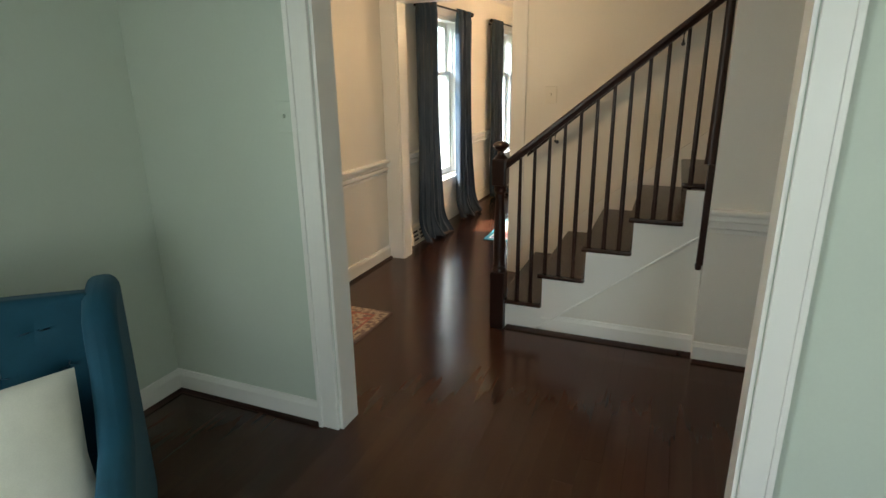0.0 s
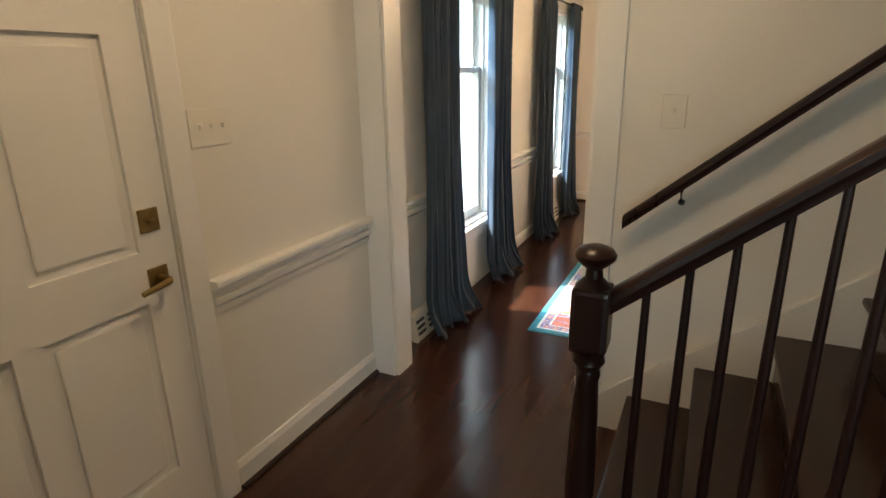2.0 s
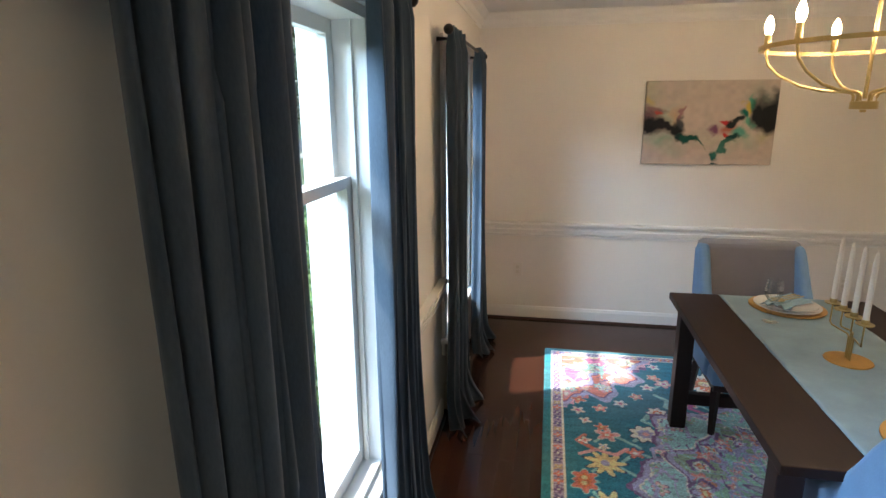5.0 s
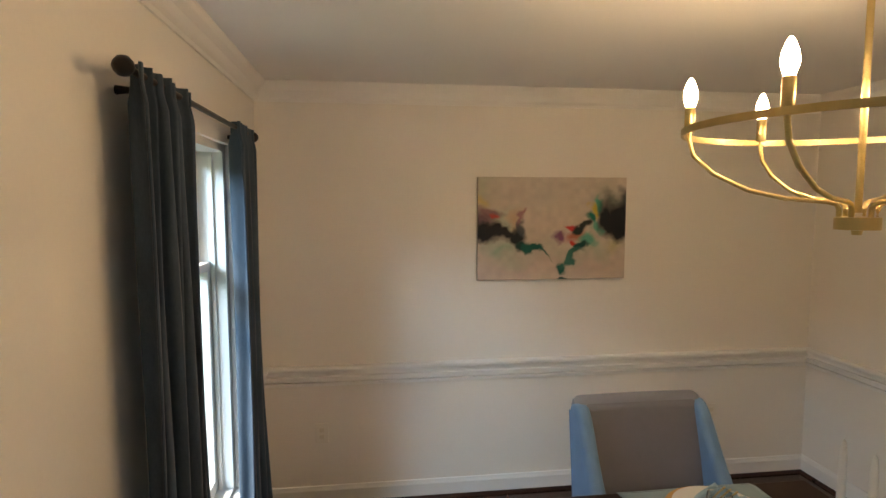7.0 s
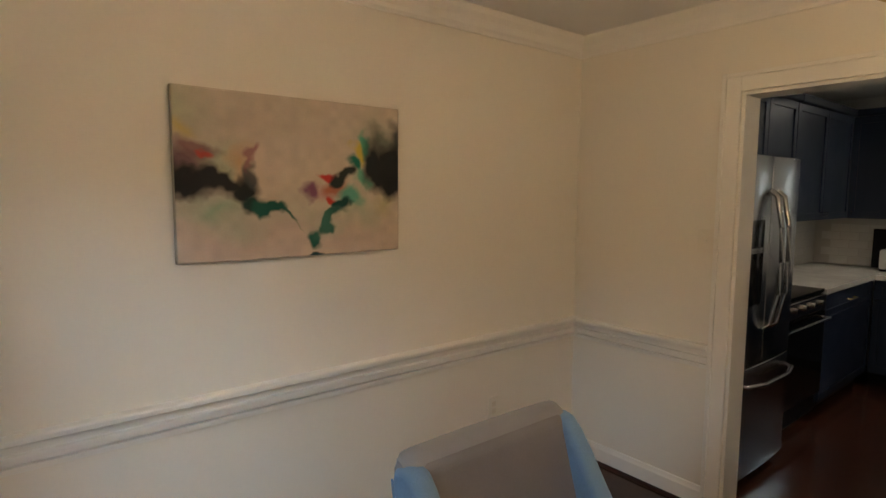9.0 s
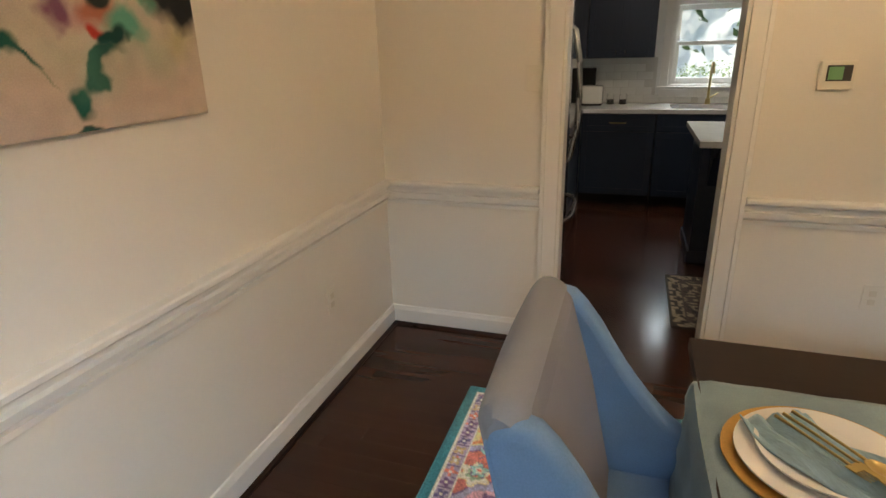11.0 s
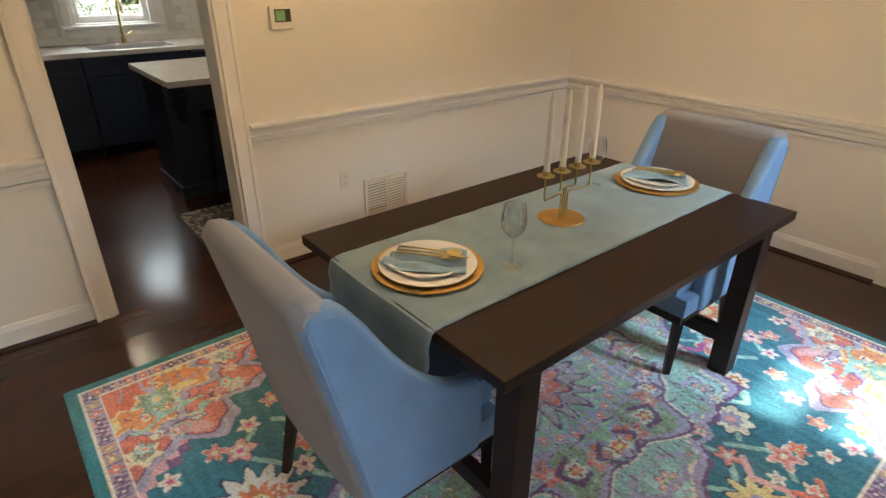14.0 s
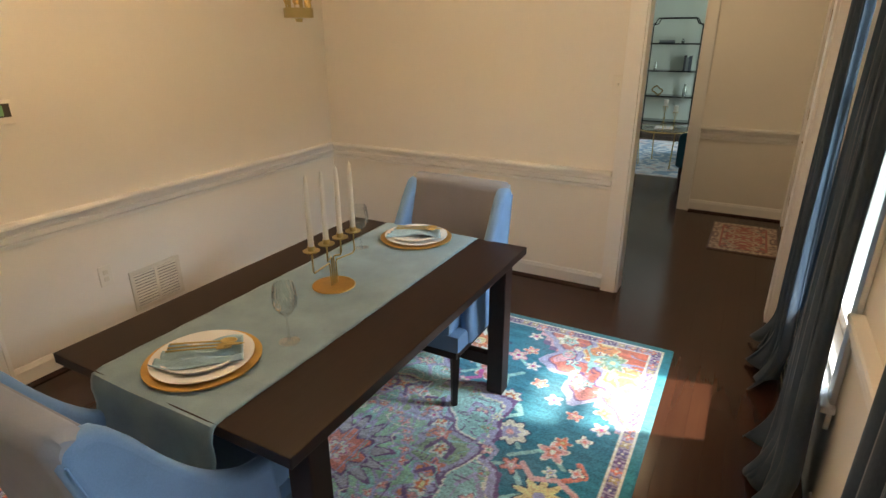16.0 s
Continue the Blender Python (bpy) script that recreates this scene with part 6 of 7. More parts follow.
for r_ in range(5):
    z = 0.962 + r_ * 0.075
    for k in range(12):
        y = 6.85 + k * 0.151 + (0.075 if r_ % 2 else 0)
        if y > KY - 0.09 or (z > 1.0 and y - 0.075 < 7.13):
            continue
        t_ = new("tile", tile_me)
        t_.parent = splash
        t_.location = (KX - 0.004, y, z)
rest = bmesh.new()
for r_ in range(5):
    z = 0.962 + r_ * 0.075
    for k in range(16):
        x = 2.42 + k * 0.151 + (0.075 if r_ % 2 else 0)
        if x < KX - 0.09:
            bm_box(rest, (x - 0.0735, KY - 0.008, z - 0.0355), (x + 0.0735, KY - 0.004, z + 0.0355))
    for k in range(13):
        y = 4.98 + k * 0.151 + (0.075 if r_ % 2 else 0)
        if z < 1.0 or y + 0.075 < 6.18:
            if y < 6.78:
                bm_box(rest, (KX - 0.008, y - 0.0735, z - 0.0355), (KX - 0.004, y + 0.0735, z + 0.0355))
rs = part("tiles", rest, TILE, splash2)
rs["kind"] = "stuff"


def wall_cabinet(axis, a0, a1, f, back, out, z0, z1, label, doors=2):
    c = thing("wall_cabinet", (0, 0, 0), label, "cabinet", "navy kitchen cabinets")
    d0, d1 = sorted((f, back))
    if axis == "x":
        part("carcass", box_bm((d0, a0, z0), (d1, a1, z1)), NAVY, c)
    else:
        part("carcass", box_bm((a0, d0, z0), (a1, d1, z1)), NAVY, c)
    w = (a1 - a0) / doors
    for k in range(doors):
        p0, p1 = a0 + k * w + 0.003, a0 + (k + 1) * w - 0.003
        hx = p1 - 0.04 if (doors == 1 or k == 0) else p0 + 0.04
        shaker(c, "door", (p0, z0 + 0.004, f), (p1, z1 - 0.004), axis, out, (hx, z0 + 0.05, False))
    m = bmesh.new()
    e0, e1 = sorted((f + out * 0.05, back))
    if axis == "x":
        bm_box(m, (e0, a0, z1), (e1, a1, z1 + 0.06), 0.012)
    else:
        bm_box(m, (a0, e0, z1), (a1, e1, z1 + 0.06), 0.012)
    part("crown", m, NAVY, c, "navy crown moulding")
    return c


wall_cabinet("x", 7.165, 7.78, 4.52, KX - 0.01, -1, 1.365, 2.24, "navy wall cabinet beside the kitchen window")
wall_cabinet("x", 7.785, KY - 0.34, 4.52, KX - 0.01, -1, 1.365, 2.24, "navy corner wall cabinet over the counter", 1)
wall_cabinet("y", 3.24, 4.51, KY - 0.33, KY - 0.01, -1, 1.365, 2.24, "navy wall cabinet over the counter")
wall_cabinet("y", 2.24, 3.235, KY - 0.33, KY - 0.01, -1, 1.70, 2.24, "short navy wall cabinet over the range")
wall_cabinet("y", 1.48, 2.235, KY - 0.45, KY - 0.01, -1, 1.86, 2.24, "navy wall cabinet over the refrigerator")

# refrigerator: facing -y
FX0, FX1, FY = 1.48, 2.21, 7.685
fr = thing("refrigerator", ((FX0 + FX1) / 2, 0, 0), "stainless french-door refrigerator with curved handles", "refrigerator")
w = (FX1 - FX0) / 2
part("body", box_bm((-w, FY + 0.03, 0.04), (w, KY - 0.02, 1.77), 0.004), BLACK, fr)


def bowed(x0, x1, z0, z1, bow=0.012):
    n = 10
    f = []
    for k in range(n + 1):
        s = k / n
        x = x0 + (x1 - x0) * s
        y = FY - bow * math.sin(math.pi * s)
        f.append((x, y))
    pts = [(x, y, z0) for x, y in f] + [(x1, FY + 0.03, z0), (x0, FY + 0.03, z0)]
    return prism(pts, (0, 0, z1 - z0))


for s, nm in ((-1, "left"), (1, "right")):
    a, b = sorted((s * 0.003, s * w))
    d = part("door", bowed(a, b, 0.675, 1.77), STEEL, fr, smooth=True, bevel=0.004)
    hx = s * 0.045
    part("handle", tube([(hx, FY - 0.01, 0.86), (hx, FY - 0.045, 0.89), (hx, FY - 0.075, 1.05), (hx, FY - 0.082, 1.22), (hx, FY - 0.075, 1.40), (hx, FY - 0.045, 1.56), (hx, FY - 0.01, 1.59)], 0.013, 10), STEEL, d, "curved steel handle", smooth=True)
    if s < 0:
        disp = part("dispenser", box_bm((-0.31, FY - 0.016, 1.0), (-0.10, FY - 0.004, 1.44), 0.004), BLACK_GLASS, d, "black water dispenser panel")
        part("dispenser_trim", box_bm((-0.31, FY - 0.020, 1.27), (-0.10, FY - 0.014, 1.30), 0.002), STEEL, d)
fz = part("freezer_drawer", bowed(-w, w, 0.06, 0.665), STEEL, fr, smooth=True, bevel=0.004)
part("drawer_handle", tube([(-w + 0.06, FY - 0.005, 0.60), (-w + 0.08, FY - 0.05, 0.595), (-0.15, FY - 0.082, 0.59), (0.15, FY - 0.082, 0.59), (w - 0.08, FY - 0.05, 0.595), (w - 0.06, FY - 0.005, 0.60)], 0.013, 10), STEEL, fz, "long curved steel handle", smooth=True)

rg = thing("range", (2.66, 0, 0), "black and stainless electric range between the cabinets", "range")
part("body", box_bm((-0.425, 7.80, 0.05), (0.425, KY - 0.03, 0.90), 0.003), BLACK, rg)
part("cooktop", box_bm((-0.43, 7.78, 0.90), (0.43, KY - 0.03, 0.925), 0.004), BLACK_GLASS, rg, "black glass cooktop")
part("oven_door", box_bm((-0.42, 7.765, 0.20), (0.42, 7.80, 0.78), 0.005), BLACK_GLASS, rg, "black glass oven door")
part("control_panel", box_bm((-0.42, 7.765, 0.79), (0.42, 7.80, 0.895), 0.006), STEEL, rg)
part("oven_handle", tube([(-0.36, 7.765, 0.74), (-0.36, 7.72, 0.74), (0.36, 7.72, 0.74), (0.36, 7.765, 0.74)], 0.011, 10), STEEL, rg, smooth=True)
for k in range(5):
    part("knob", lathe([(0, 0), (0.020, 0), (0.018, 0.024), (0, 0.025)], 16), STEEL, rg, smooth=True).matrix_basis = pose(-0.30 + 0.15 * k, 7.765, 0.845, 90, 0, 0)

isl = thing("kitchen_island", (0, 0, 0), "navy kitchen island with an overhanging white quartz top", "island")
part("body", box_bm((2.74, 5.1, 0.0), (3.32, 6.86, 0.88), 0.004), NAVY, isl)
part("base_trim", box_bm((2.726, 5.09, 0.0), (3.334, 6.874, 0.09), 0.004), NAVY, isl)
part("corbel", prism([(2.74, 6.80, 0.88), (2.44, 6.80, 0.88), (2.44, 6.80, 0.84), (2.60, 6.80, 0.78), (2.70, 6.80, 0.66), (2.74, 6.80, 0.56)], (0, -0.06, 0)), NAVY, isl, "curved navy corbel")
part("countertop", box_bm((2.35, 4.98, 0.88), (3.36, 6.92, 0.92), 0.004), QUARTZ, isl, "white quartz top")
st = thing("bar_stool", (2.52, 6.45, 0), "dark wooden bar stool tucked under the island", "stool")
part("seat", box_bm((-0.19, -0.19, 0.60), (0.19, 0.19, 0.64), 0.012), TABLE, st)
for sx in (-1, 1):
    for sy in (-1, 1):
        part("leg", tube([(sx * 0.15, sy * 0.15, 0.60), (sx * 0.19, sy * 0.19, 0)], [0.022, 0.017], 4), TABLE, st)
    part("rung", tube([(sx * 0.178, -0.178, 0.2), (sx * 0.178, 0.178, 0.2)], 0.011, 6), TABLE, st)
for sy in (-1, 1):
    part("rung", tube([(-0.17, sy * 0.17, 0.28), (0.17, sy * 0.17, 0.28)], 0.011, 6), TABLE, st)

ts = thing("toaster", (4.60, 7.72, 0.92), "white toaster on the kitchen worktop", "toaster")
part("body", box_bm((-0.08, -0.11, 0.012), (0.08, 0.11, 0.19), 0.03), CERAMIC, ts, smooth=True)
part("base", box_bm((-0.07, -0.10, 0.0), (0.07, 0.10, 0.03), 0.004), BLACK, ts, "dark base")
single("cutting_board", box_bm((4.78, 7.70, 0.921), (4.80, 7.94, 1.27), 0.008), BLACK, "dark cutting board leaning on the backsplash", "cutting board")
for yy in (7.42, 7.54):
    jr = thing("glass_jar", (4.66, yy, 0.92), "small clear jar half filled with dark coffee", "jar", "jars on the worktop")
    g_ = part("jar_body", lathe([(0, 0), (0.035, 0), (0.036, 0.09), (0.03, 0.10), (0.03, 0.11), (0.028, 0.11), (0.028, 0.10), (0.034, 0.088), (0.033, 0.004), (0, 0.004)], 20), GLASS, jr, smooth=True)
    g_.visible_shadow = False
    part("contents", lathe([(0, 0.005), (0.032, 0.005), (0.032, 0.05), (0, 0.05)], 20), SLOT, jr, "dark contents", smooth=True)
for cx, cy in ((4.45, 7.28), (2.9, 7.22), (3.6, 5.8)):
    dl = thing("recessed_light", (cx, cy, H), "round white recessed ceiling light, lit", "ceiling light", "kitchen downlights")
    part("trim_ring", lathe([(0.055, -0.002), (0.085, -0.002), (0.085, -0.006), (0.055, -0.008)], 28), TRIM, dl, smooth=True)
    part("lens", lathe([(0, -0.004), (0.056, -0.004)], 28), CAN, dl, "glowing lens", smooth=True)

# ---- foyer ceiling light ----
fl = thing("foyer_ceiling_light", (-1.15, 3.0, H), "round flush ceiling light in the foyer, lit", "ceiling light")
part("ceiling_plate", lathe([(0, 0), (0.15, 0), (0.15, -0.02), (0, -0.02)], 32), BRASS, fl, smooth=True)
part("glass_bowl", lathe([(0.14, -0.02), (0.135, -0.05), (0.10, -0.085), (0.05, -0.10), (0, -0.104)], 32), BOWL, fl, "glowing opal glass bowl", smooth=True)

# ---- living room ----
wc = thing("wingback_chair", (-1.52, 0.66, 0), "teal tufted wingback armchair with a cream cushion", "armchair", turn=49)
for sx in (-1, 1):
    ys = np.linspace(-0.12, 0.10, 7)
    outline = [(0.27, 0.16), (0.34, 0.90), (0.28, 0.93), (0.12, 0.925), (0.05, 0.89), (0.02, 0.84), (0.0, 0.76), (-0.05, 0.66), (-0.12, 0.60), (-0.34, 0.57), (-0.38, 0.52), (-0.38, 0.16)]
    bm = prism([(sx * 0.30, y, z) for y, z in outline], (sx * 0.085, 0, 0))
    part("wing", bm, TEAL, wc, "rounded teal wing and arm", smooth=True, bevel=0.035)
bm = bmesh.new()
nb, mb = 36, 40
rows_ = []
buttons = [(-0.18, 0.83), (0, 0.83), (0.18, 0.83), (-0.09, 0.72), (0.09, 0.72), (-0.18, 0.61), (0, 0.61), (0.18, 0.61), (-0.24, 0.72), (0.24, 0.72)]
for j in range(mb + 1):
    z = 0.40 + 0.51 * j / mb
    row = []
    for i in range(nb + 1):
        x = -0.31 + 0.62 * i / nb
        dent = sum(math.exp(-((x - bx) ** 2 + (z - bz) ** 2) / 0.0011) for bx, bz in buttons)
        row.append(bm.verts.new((x, 0.15 + 0.09 * (z - 0.4) / 0.6 - 0.02 * math.cos(x * 4) + 0.030 * min(dent, 1), z + (0.02 * math.cos(x * 5) if j == mb else 0))))
    rows_.append(row)
for a, b in zip(rows_, rows_[1:]):
    for i in range(nb):
        bm.faces.new((a[i], a[i + 1], b[i + 1], b[i]))
tb_b = part("tufted_back", bm, TEAL, wc, "button-tufted teal back", smooth=True)
md = tb_b.modifiers.new("thickness", "SOLIDIFY")
md.thickness, md.offset = 0.08, 1
for bx, bz in buttons:
    part("button", lathe([(0, -0.006), (0.009, -0.004), (0.012, 0), (0, 0.004)], 12), TEAL, tb_b, smooth=True).matrix_basis = pose(bx, 0.158 + 0.09 * (bz - 0.4) / 0.6, bz, 90, 0, 0)
part("seat_cushion", box_bm((-0.30, -0.36, 0.32), (0.30, 0.17, 0.47), 0.04), TEAL, wc, smooth=True)
part("seat_base", box_bm((-0.31, -0.35, 0.15), (0.31, 0.29, 0.33), 0.01), TEAL, wc)
for sx in (-1, 1):
    for y in (-0.33, 0.25):
        part("leg", tube([(sx * 0.32, y, 0.17), (sx * 0.33, y, 0)], [0.024, 0.016], 8), DARK_WOOD, wc, "dark wooden leg")
bm = bmesh.new()
bmesh.ops.create_grid(bm, x_segments=22, y_segments=22, size=0.22)
for v_ in bm.verts:
    sx, sy = v_.co.x / 0.22, v_.co.y / 0.22
    v_.co.z = 0.075 * max(0, (1 - sx ** 4) * (1 - sy ** 4)) ** 0.5
    k = 1 - 0.06 * (1 - abs(sx)) * abs(sy) - 0.06 * (1 - abs(sy)) * abs(sx)
    v_.co.x, v_.co.y = v_.co.x * k, v_.co.y * k
geo_ = bmesh.ops.duplicate(bm, geom=list(bm.verts) + list(bm.edges) + list(bm.faces))["geom"]
for g_ in geo_:
    if isinstance(g_, bmesh.types.BMVert):
        g_.co.z *= -1
bmesh.ops.remove_doubles(bm, verts=bm.verts, dist=0.0006)
bmesh.ops.recalc_face_normals(bm, faces=bm.faces)
cu = single("throw_pillow", bm, LINEN, "plump cream linen cushion on the teal armchair", "cushion", smooth=True)
cu.matrix_basis = pose(-1.52, 0.66, 0, 0, 0, 49) @ pose(0.07, -0.10, 0.565, 62, 0, 10)

et = thing("etagere", (-0.33, SOUTH + 0.22, 0), "dark bronze etagere with glass shelves and a shaped top", "shelving unit")
for sx in (-1, 1):
    for sy in (-1, 1):
        part("post", tube([(sx * 0.42, sy * 0.16, 0), (sx * 0.42, sy * 0.16, 1.78)], 0.011, 8), BLACK, et)
SHELF_Z = (0.18, 0.62, 1.05, 1.50)
for z in SHELF_Z:
    part("shelf_frame", box_bm((-0.43, -0.17, z - 0.022), (0.43, 0.17, z - 0.006), 0.002), BLACK, et)
    part("shelf", box_bm((-0.425, -0.165, z - 0.006), (0.425, 0.165, z), 0.001), BLACK_GLASS, et, "dark glass shelf")
for sy in (-1, 1):
    part("top_arch", tube([(-0.42, sy * 0.16, 1.78), (-0.40, sy * 0.16, 1.80), (-0.345, sy * 0.16, 1.815), (-0.32, sy * 0.16, 1.86), (-0.30, sy * 0.16, 1.90), (0.30, sy * 0.16, 1.90), (0.32, sy * 0.16, 1.86), (0.345, sy * 0.16, 1.815), (0.40, sy * 0.16, 1.80), (0.42, sy * 0.16, 1.78)], 0.010, 8), BLACK, et)
EX, EY = -0.33, SOUTH + 0.22
BOOKC = [(0.05, 0.06, 0.07), (0.16, 0.18, 0.17), (0.03, 0.03, 0.035)]
bk_m = [surface("book_cloth", c, 0.7, vary=0.15) for c in BOOKC]
for k, (x, z, w_, h_) in enumerate([(-0.30, 1.051, 0.035, 0.24), (-0.26, 1.051, 0.04, 0.22), (-0.215, 1.051, 0.03, 0.25)]):
    single("book", box_bm((EX + x, EY - 0.1, z), (EX + x + w_, EY + 0.08, z + h_), 0.003), bk_m[k], "dark cloth-bound book standing on the etagere", "book", group="books on the etagere")
for k, (z, w_) in enumerate([(1.501, 0.13), (1.527, 0.11)]):
    single("book", box_bm((EX + 0.02, EY - w_ + 0.02, z), (EX + 0.26, EY + w_ - 0.03, z + 0.025), 0.003), bk_m[k], "pale book lying flat on the etagere", "book", group="books on the etagere")
SILVERED = surface("silvered_glass", (0.5, 0.55, 0.52), 0.15, 0.8, vary=0.1, relief=0)
for x, z, r_, h_ in [(-0.12, 1.501, 0.03, 0.07), (0.28, 1.051, 0.035, 0.13), (-0.26, 0.621, 0.04, 0.20)]:
    single("vase", lathe([(0, 0), (r_ * 0.7, 0), (r_, h_ * 0.4), (r_ * 0.5, h_ * 0.8), (r_ * 0.6, h_), (r_ * 0.45, h_), (0, h_ * 0.6)], 20, (EX + x, EY, z)), SILVERED, "small grey-green glazed vase on a shelf", "vase", smooth=True)
KNOT = single("knot_sculpture", tube([(EX + 0.20 + 0.07 * math.cos(a) * (1 + 0.3 * math.cos(2 * a)), EY + 0.03 * math.sin(3 * a), 0.70 + 0.065 * math.sin(a) * (1 + 0.3 * math.sin(2 * a))) for a in np.linspace(0, 2 * math.pi, 40, endpoint=False)], 0.012, 8, True), OLD_BRASS, "dark bronze knot sculpture on a shelf", "sculpture", smooth=True)

ct = thing("coffee_table", (-0.72, -0.1, 0.009), "round glass coffee table on slim brass legs", "coffee table")
top_ = part("glass_top", lathe([(0, 0.475), (0.348, 0.475), (0.352, 0.479), (0.348, 0.483), (0, 0.483)], 48), GLASS, ct, smooth=True)
top_.visible_shadow = False
part("rim", tube([(0.345 * math.cos(a), 0.345 * math.sin(a), 0.466) for a in np.linspace(0, 2 * math.pi, 48, endpoint=False)], 0.008, 8, True), BRASS, ct, smooth=True)
for k in range(4):
    a = radians(30 + 90 * k)
    part("leg", tube([(0.34 * math.cos(a), 0.34 * math.sin(a), 0.466), (0.30 * math.cos(a), 0.30 * math.sin(a), 0)], 0.008, 8), BRASS, ct, smooth=True)
single("magazine", box_bm((-0.82, -0.22, 0.4925), (-0.60, 0.02, 0.500), 0.002), CERAMIC, "white magazine lying on the glass coffee table", "magazine")
for x_, y_, h_ in ((-0.72, 0.10, 0.30), (-0.84, 0.02, 0.22)):
    sc_ = thing("candlestick", (x_, y_, 0.4925), "angular brass candlestick with a white pillar candle", "candlestick", "candlesticks")
    for dx, dy in ((0.05, 0), (-0.05, 0), (0, 0.05), (0, -0.05)):
        part("rod", tube([(dx, dy, 0), (-dx * 0.2, -dy * 0.2, h_ * 0.5), (dx * 0.6, dy * 0.6, h_)], 0.004, 6), BRASS, sc_)
    part("tray", lathe([(0, h_), (0.035, h_), (0.035, h_ + 0.005), (0, h_ + 0.005)], 18), BRASS, sc_)
    part("pillar_candle", lathe([(0, h_ + 0.005), (0.028, h_ + 0.005), (0.028, h_ + 0.085), (0, h_ + 0.085)], 20), WAX, sc_, "white pillar candle", smooth=True)
so = thing("sofa_arm_chair", (-1.25, -0.65, 0), "dark upholstered armchair beside the living room rug", "armchair", turn=90)
part("seat", box_bm((-0.34, -0.34, 0.18), (0.34, 0.30, 0.42), 0.04), BLACK, so, smooth=True)
part("backrest", box_bm((-0.34, 0.22, 0.40), (0.34, 0.36, 0.80), 0.05), BLACK, so, smooth=True)
for sx in (-1, 1):
    for sy in (-1, 1):
        part("leg", tube([(sx * 0.29, sy * 0.27, 0.19), (sx * 0.30, sy * 0.28, 0)], [0.02, 0.014], 8), BLACK, so)

# ---- outdoors ----
LAWN = surface("mown_lawn", (0.055, 0.090, 0.028), 0.9, vary=0.45, scale=0.6, grain=30, relief=0.5, dist=0.02)
ASPH = surface("asphalt", (0.055, 0.055, 0.056), 0.85, vary=0.2, scale=2, grain=80, relief=0.3)
CONC = surface("pale_concrete", (0.38, 0.36, 0.33), 0.85, vary=0.15, scale=2, grain=60, relief=0.3)
BARK = surface("grey_bark", (0.10, 0.075, 0.055), 0.9, vary=0.4, scale=8, grain=40, relief=0.8, dist=0.01, stretch=(1, 1, 0.2))
BRICK = surface("painted_brick", (0.42, 0.36, 0.32), 0.85, vary=0.15, scale=4, grain=50, relief=0.4)


def leaf_mat(name, lo, hi):
    m, nt, b = mat_base(name, 0.45)
    g_ = nt.nodes.new("ShaderNodeNewGeometry")
    nt.links.new(ramp(nt, g_.outputs["Random Per Island"], [(0.0, lo), (1.0, hi)]), b.inputs["Base Color"])
    b.inputs["Transmission Weight"].default_value = 0.0
    b.inputs["Subsurface Weight"].default_value = 0.0
    return m


LEAF = leaf_mat("hedge_leaf", (0.075, 0.135, 0.032), (0.19, 0.26, 0.08))
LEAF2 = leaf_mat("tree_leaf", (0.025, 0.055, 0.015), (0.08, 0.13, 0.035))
GZ = -0.45
structure("ground", box_bm((-900, -900, GZ - 0.5), (900, 900, GZ)), LAWN, "mown lawn reaching to the horizon", "ground")
structure("road", box_bm((-21, -200, GZ - 0.01), (-15, 200, GZ + 0.012)), ASPH, "grey asphalt road beyond the lawn", "road")
structure("driveway", box_bm((-15, 12, GZ - 0.01), (-3.2, 15, GZ + 0.015)), CONC, "pale concrete driveway", "pavement")
structure("pavement", box_bm((-14.4, -200, GZ - 0.01), (-13.2, 200, GZ + 0.02)), CONC, "pale concrete pavement along the road", "pavement")


def leaf_cloud(name, count, sampler, size, material, rnd):
    """Many small folded leaves as one mesh."""
    verts, faces = [], []
    for _ in range(count):
        p = Vector(sampler())
        d = Vector((rnd.gauss(0, 1), rnd.gauss(0, 1), rnd.gauss(0, 0.6))).normalized()
        s = d.cross(Vector((rnd.gauss(0, 1), rnd.gauss(0, 1), rnd.gauss(0, 1)))).normalized()
        nrm = d.cross(s)
        L = size * rnd.uniform(0.7, 1.3)
        i = len(verts)
        verts += [p, p + d * L * 0.5 + s * L * 0.28 + nrm * L * 0.08, p + d * L, p + d * L * 0.5 - s * L * 0.28 + nrm * L * 0.08]
        faces += [(i, i + 1, i + 2), (i, i + 2, i + 3)]
    me = bpy.data.meshes.new(name)
    me.from_pydata([tuple(v_) for v_ in verts], [], faces)
    me.materials.append(material)
    return new(name, me)


rnd = random.Random(7)


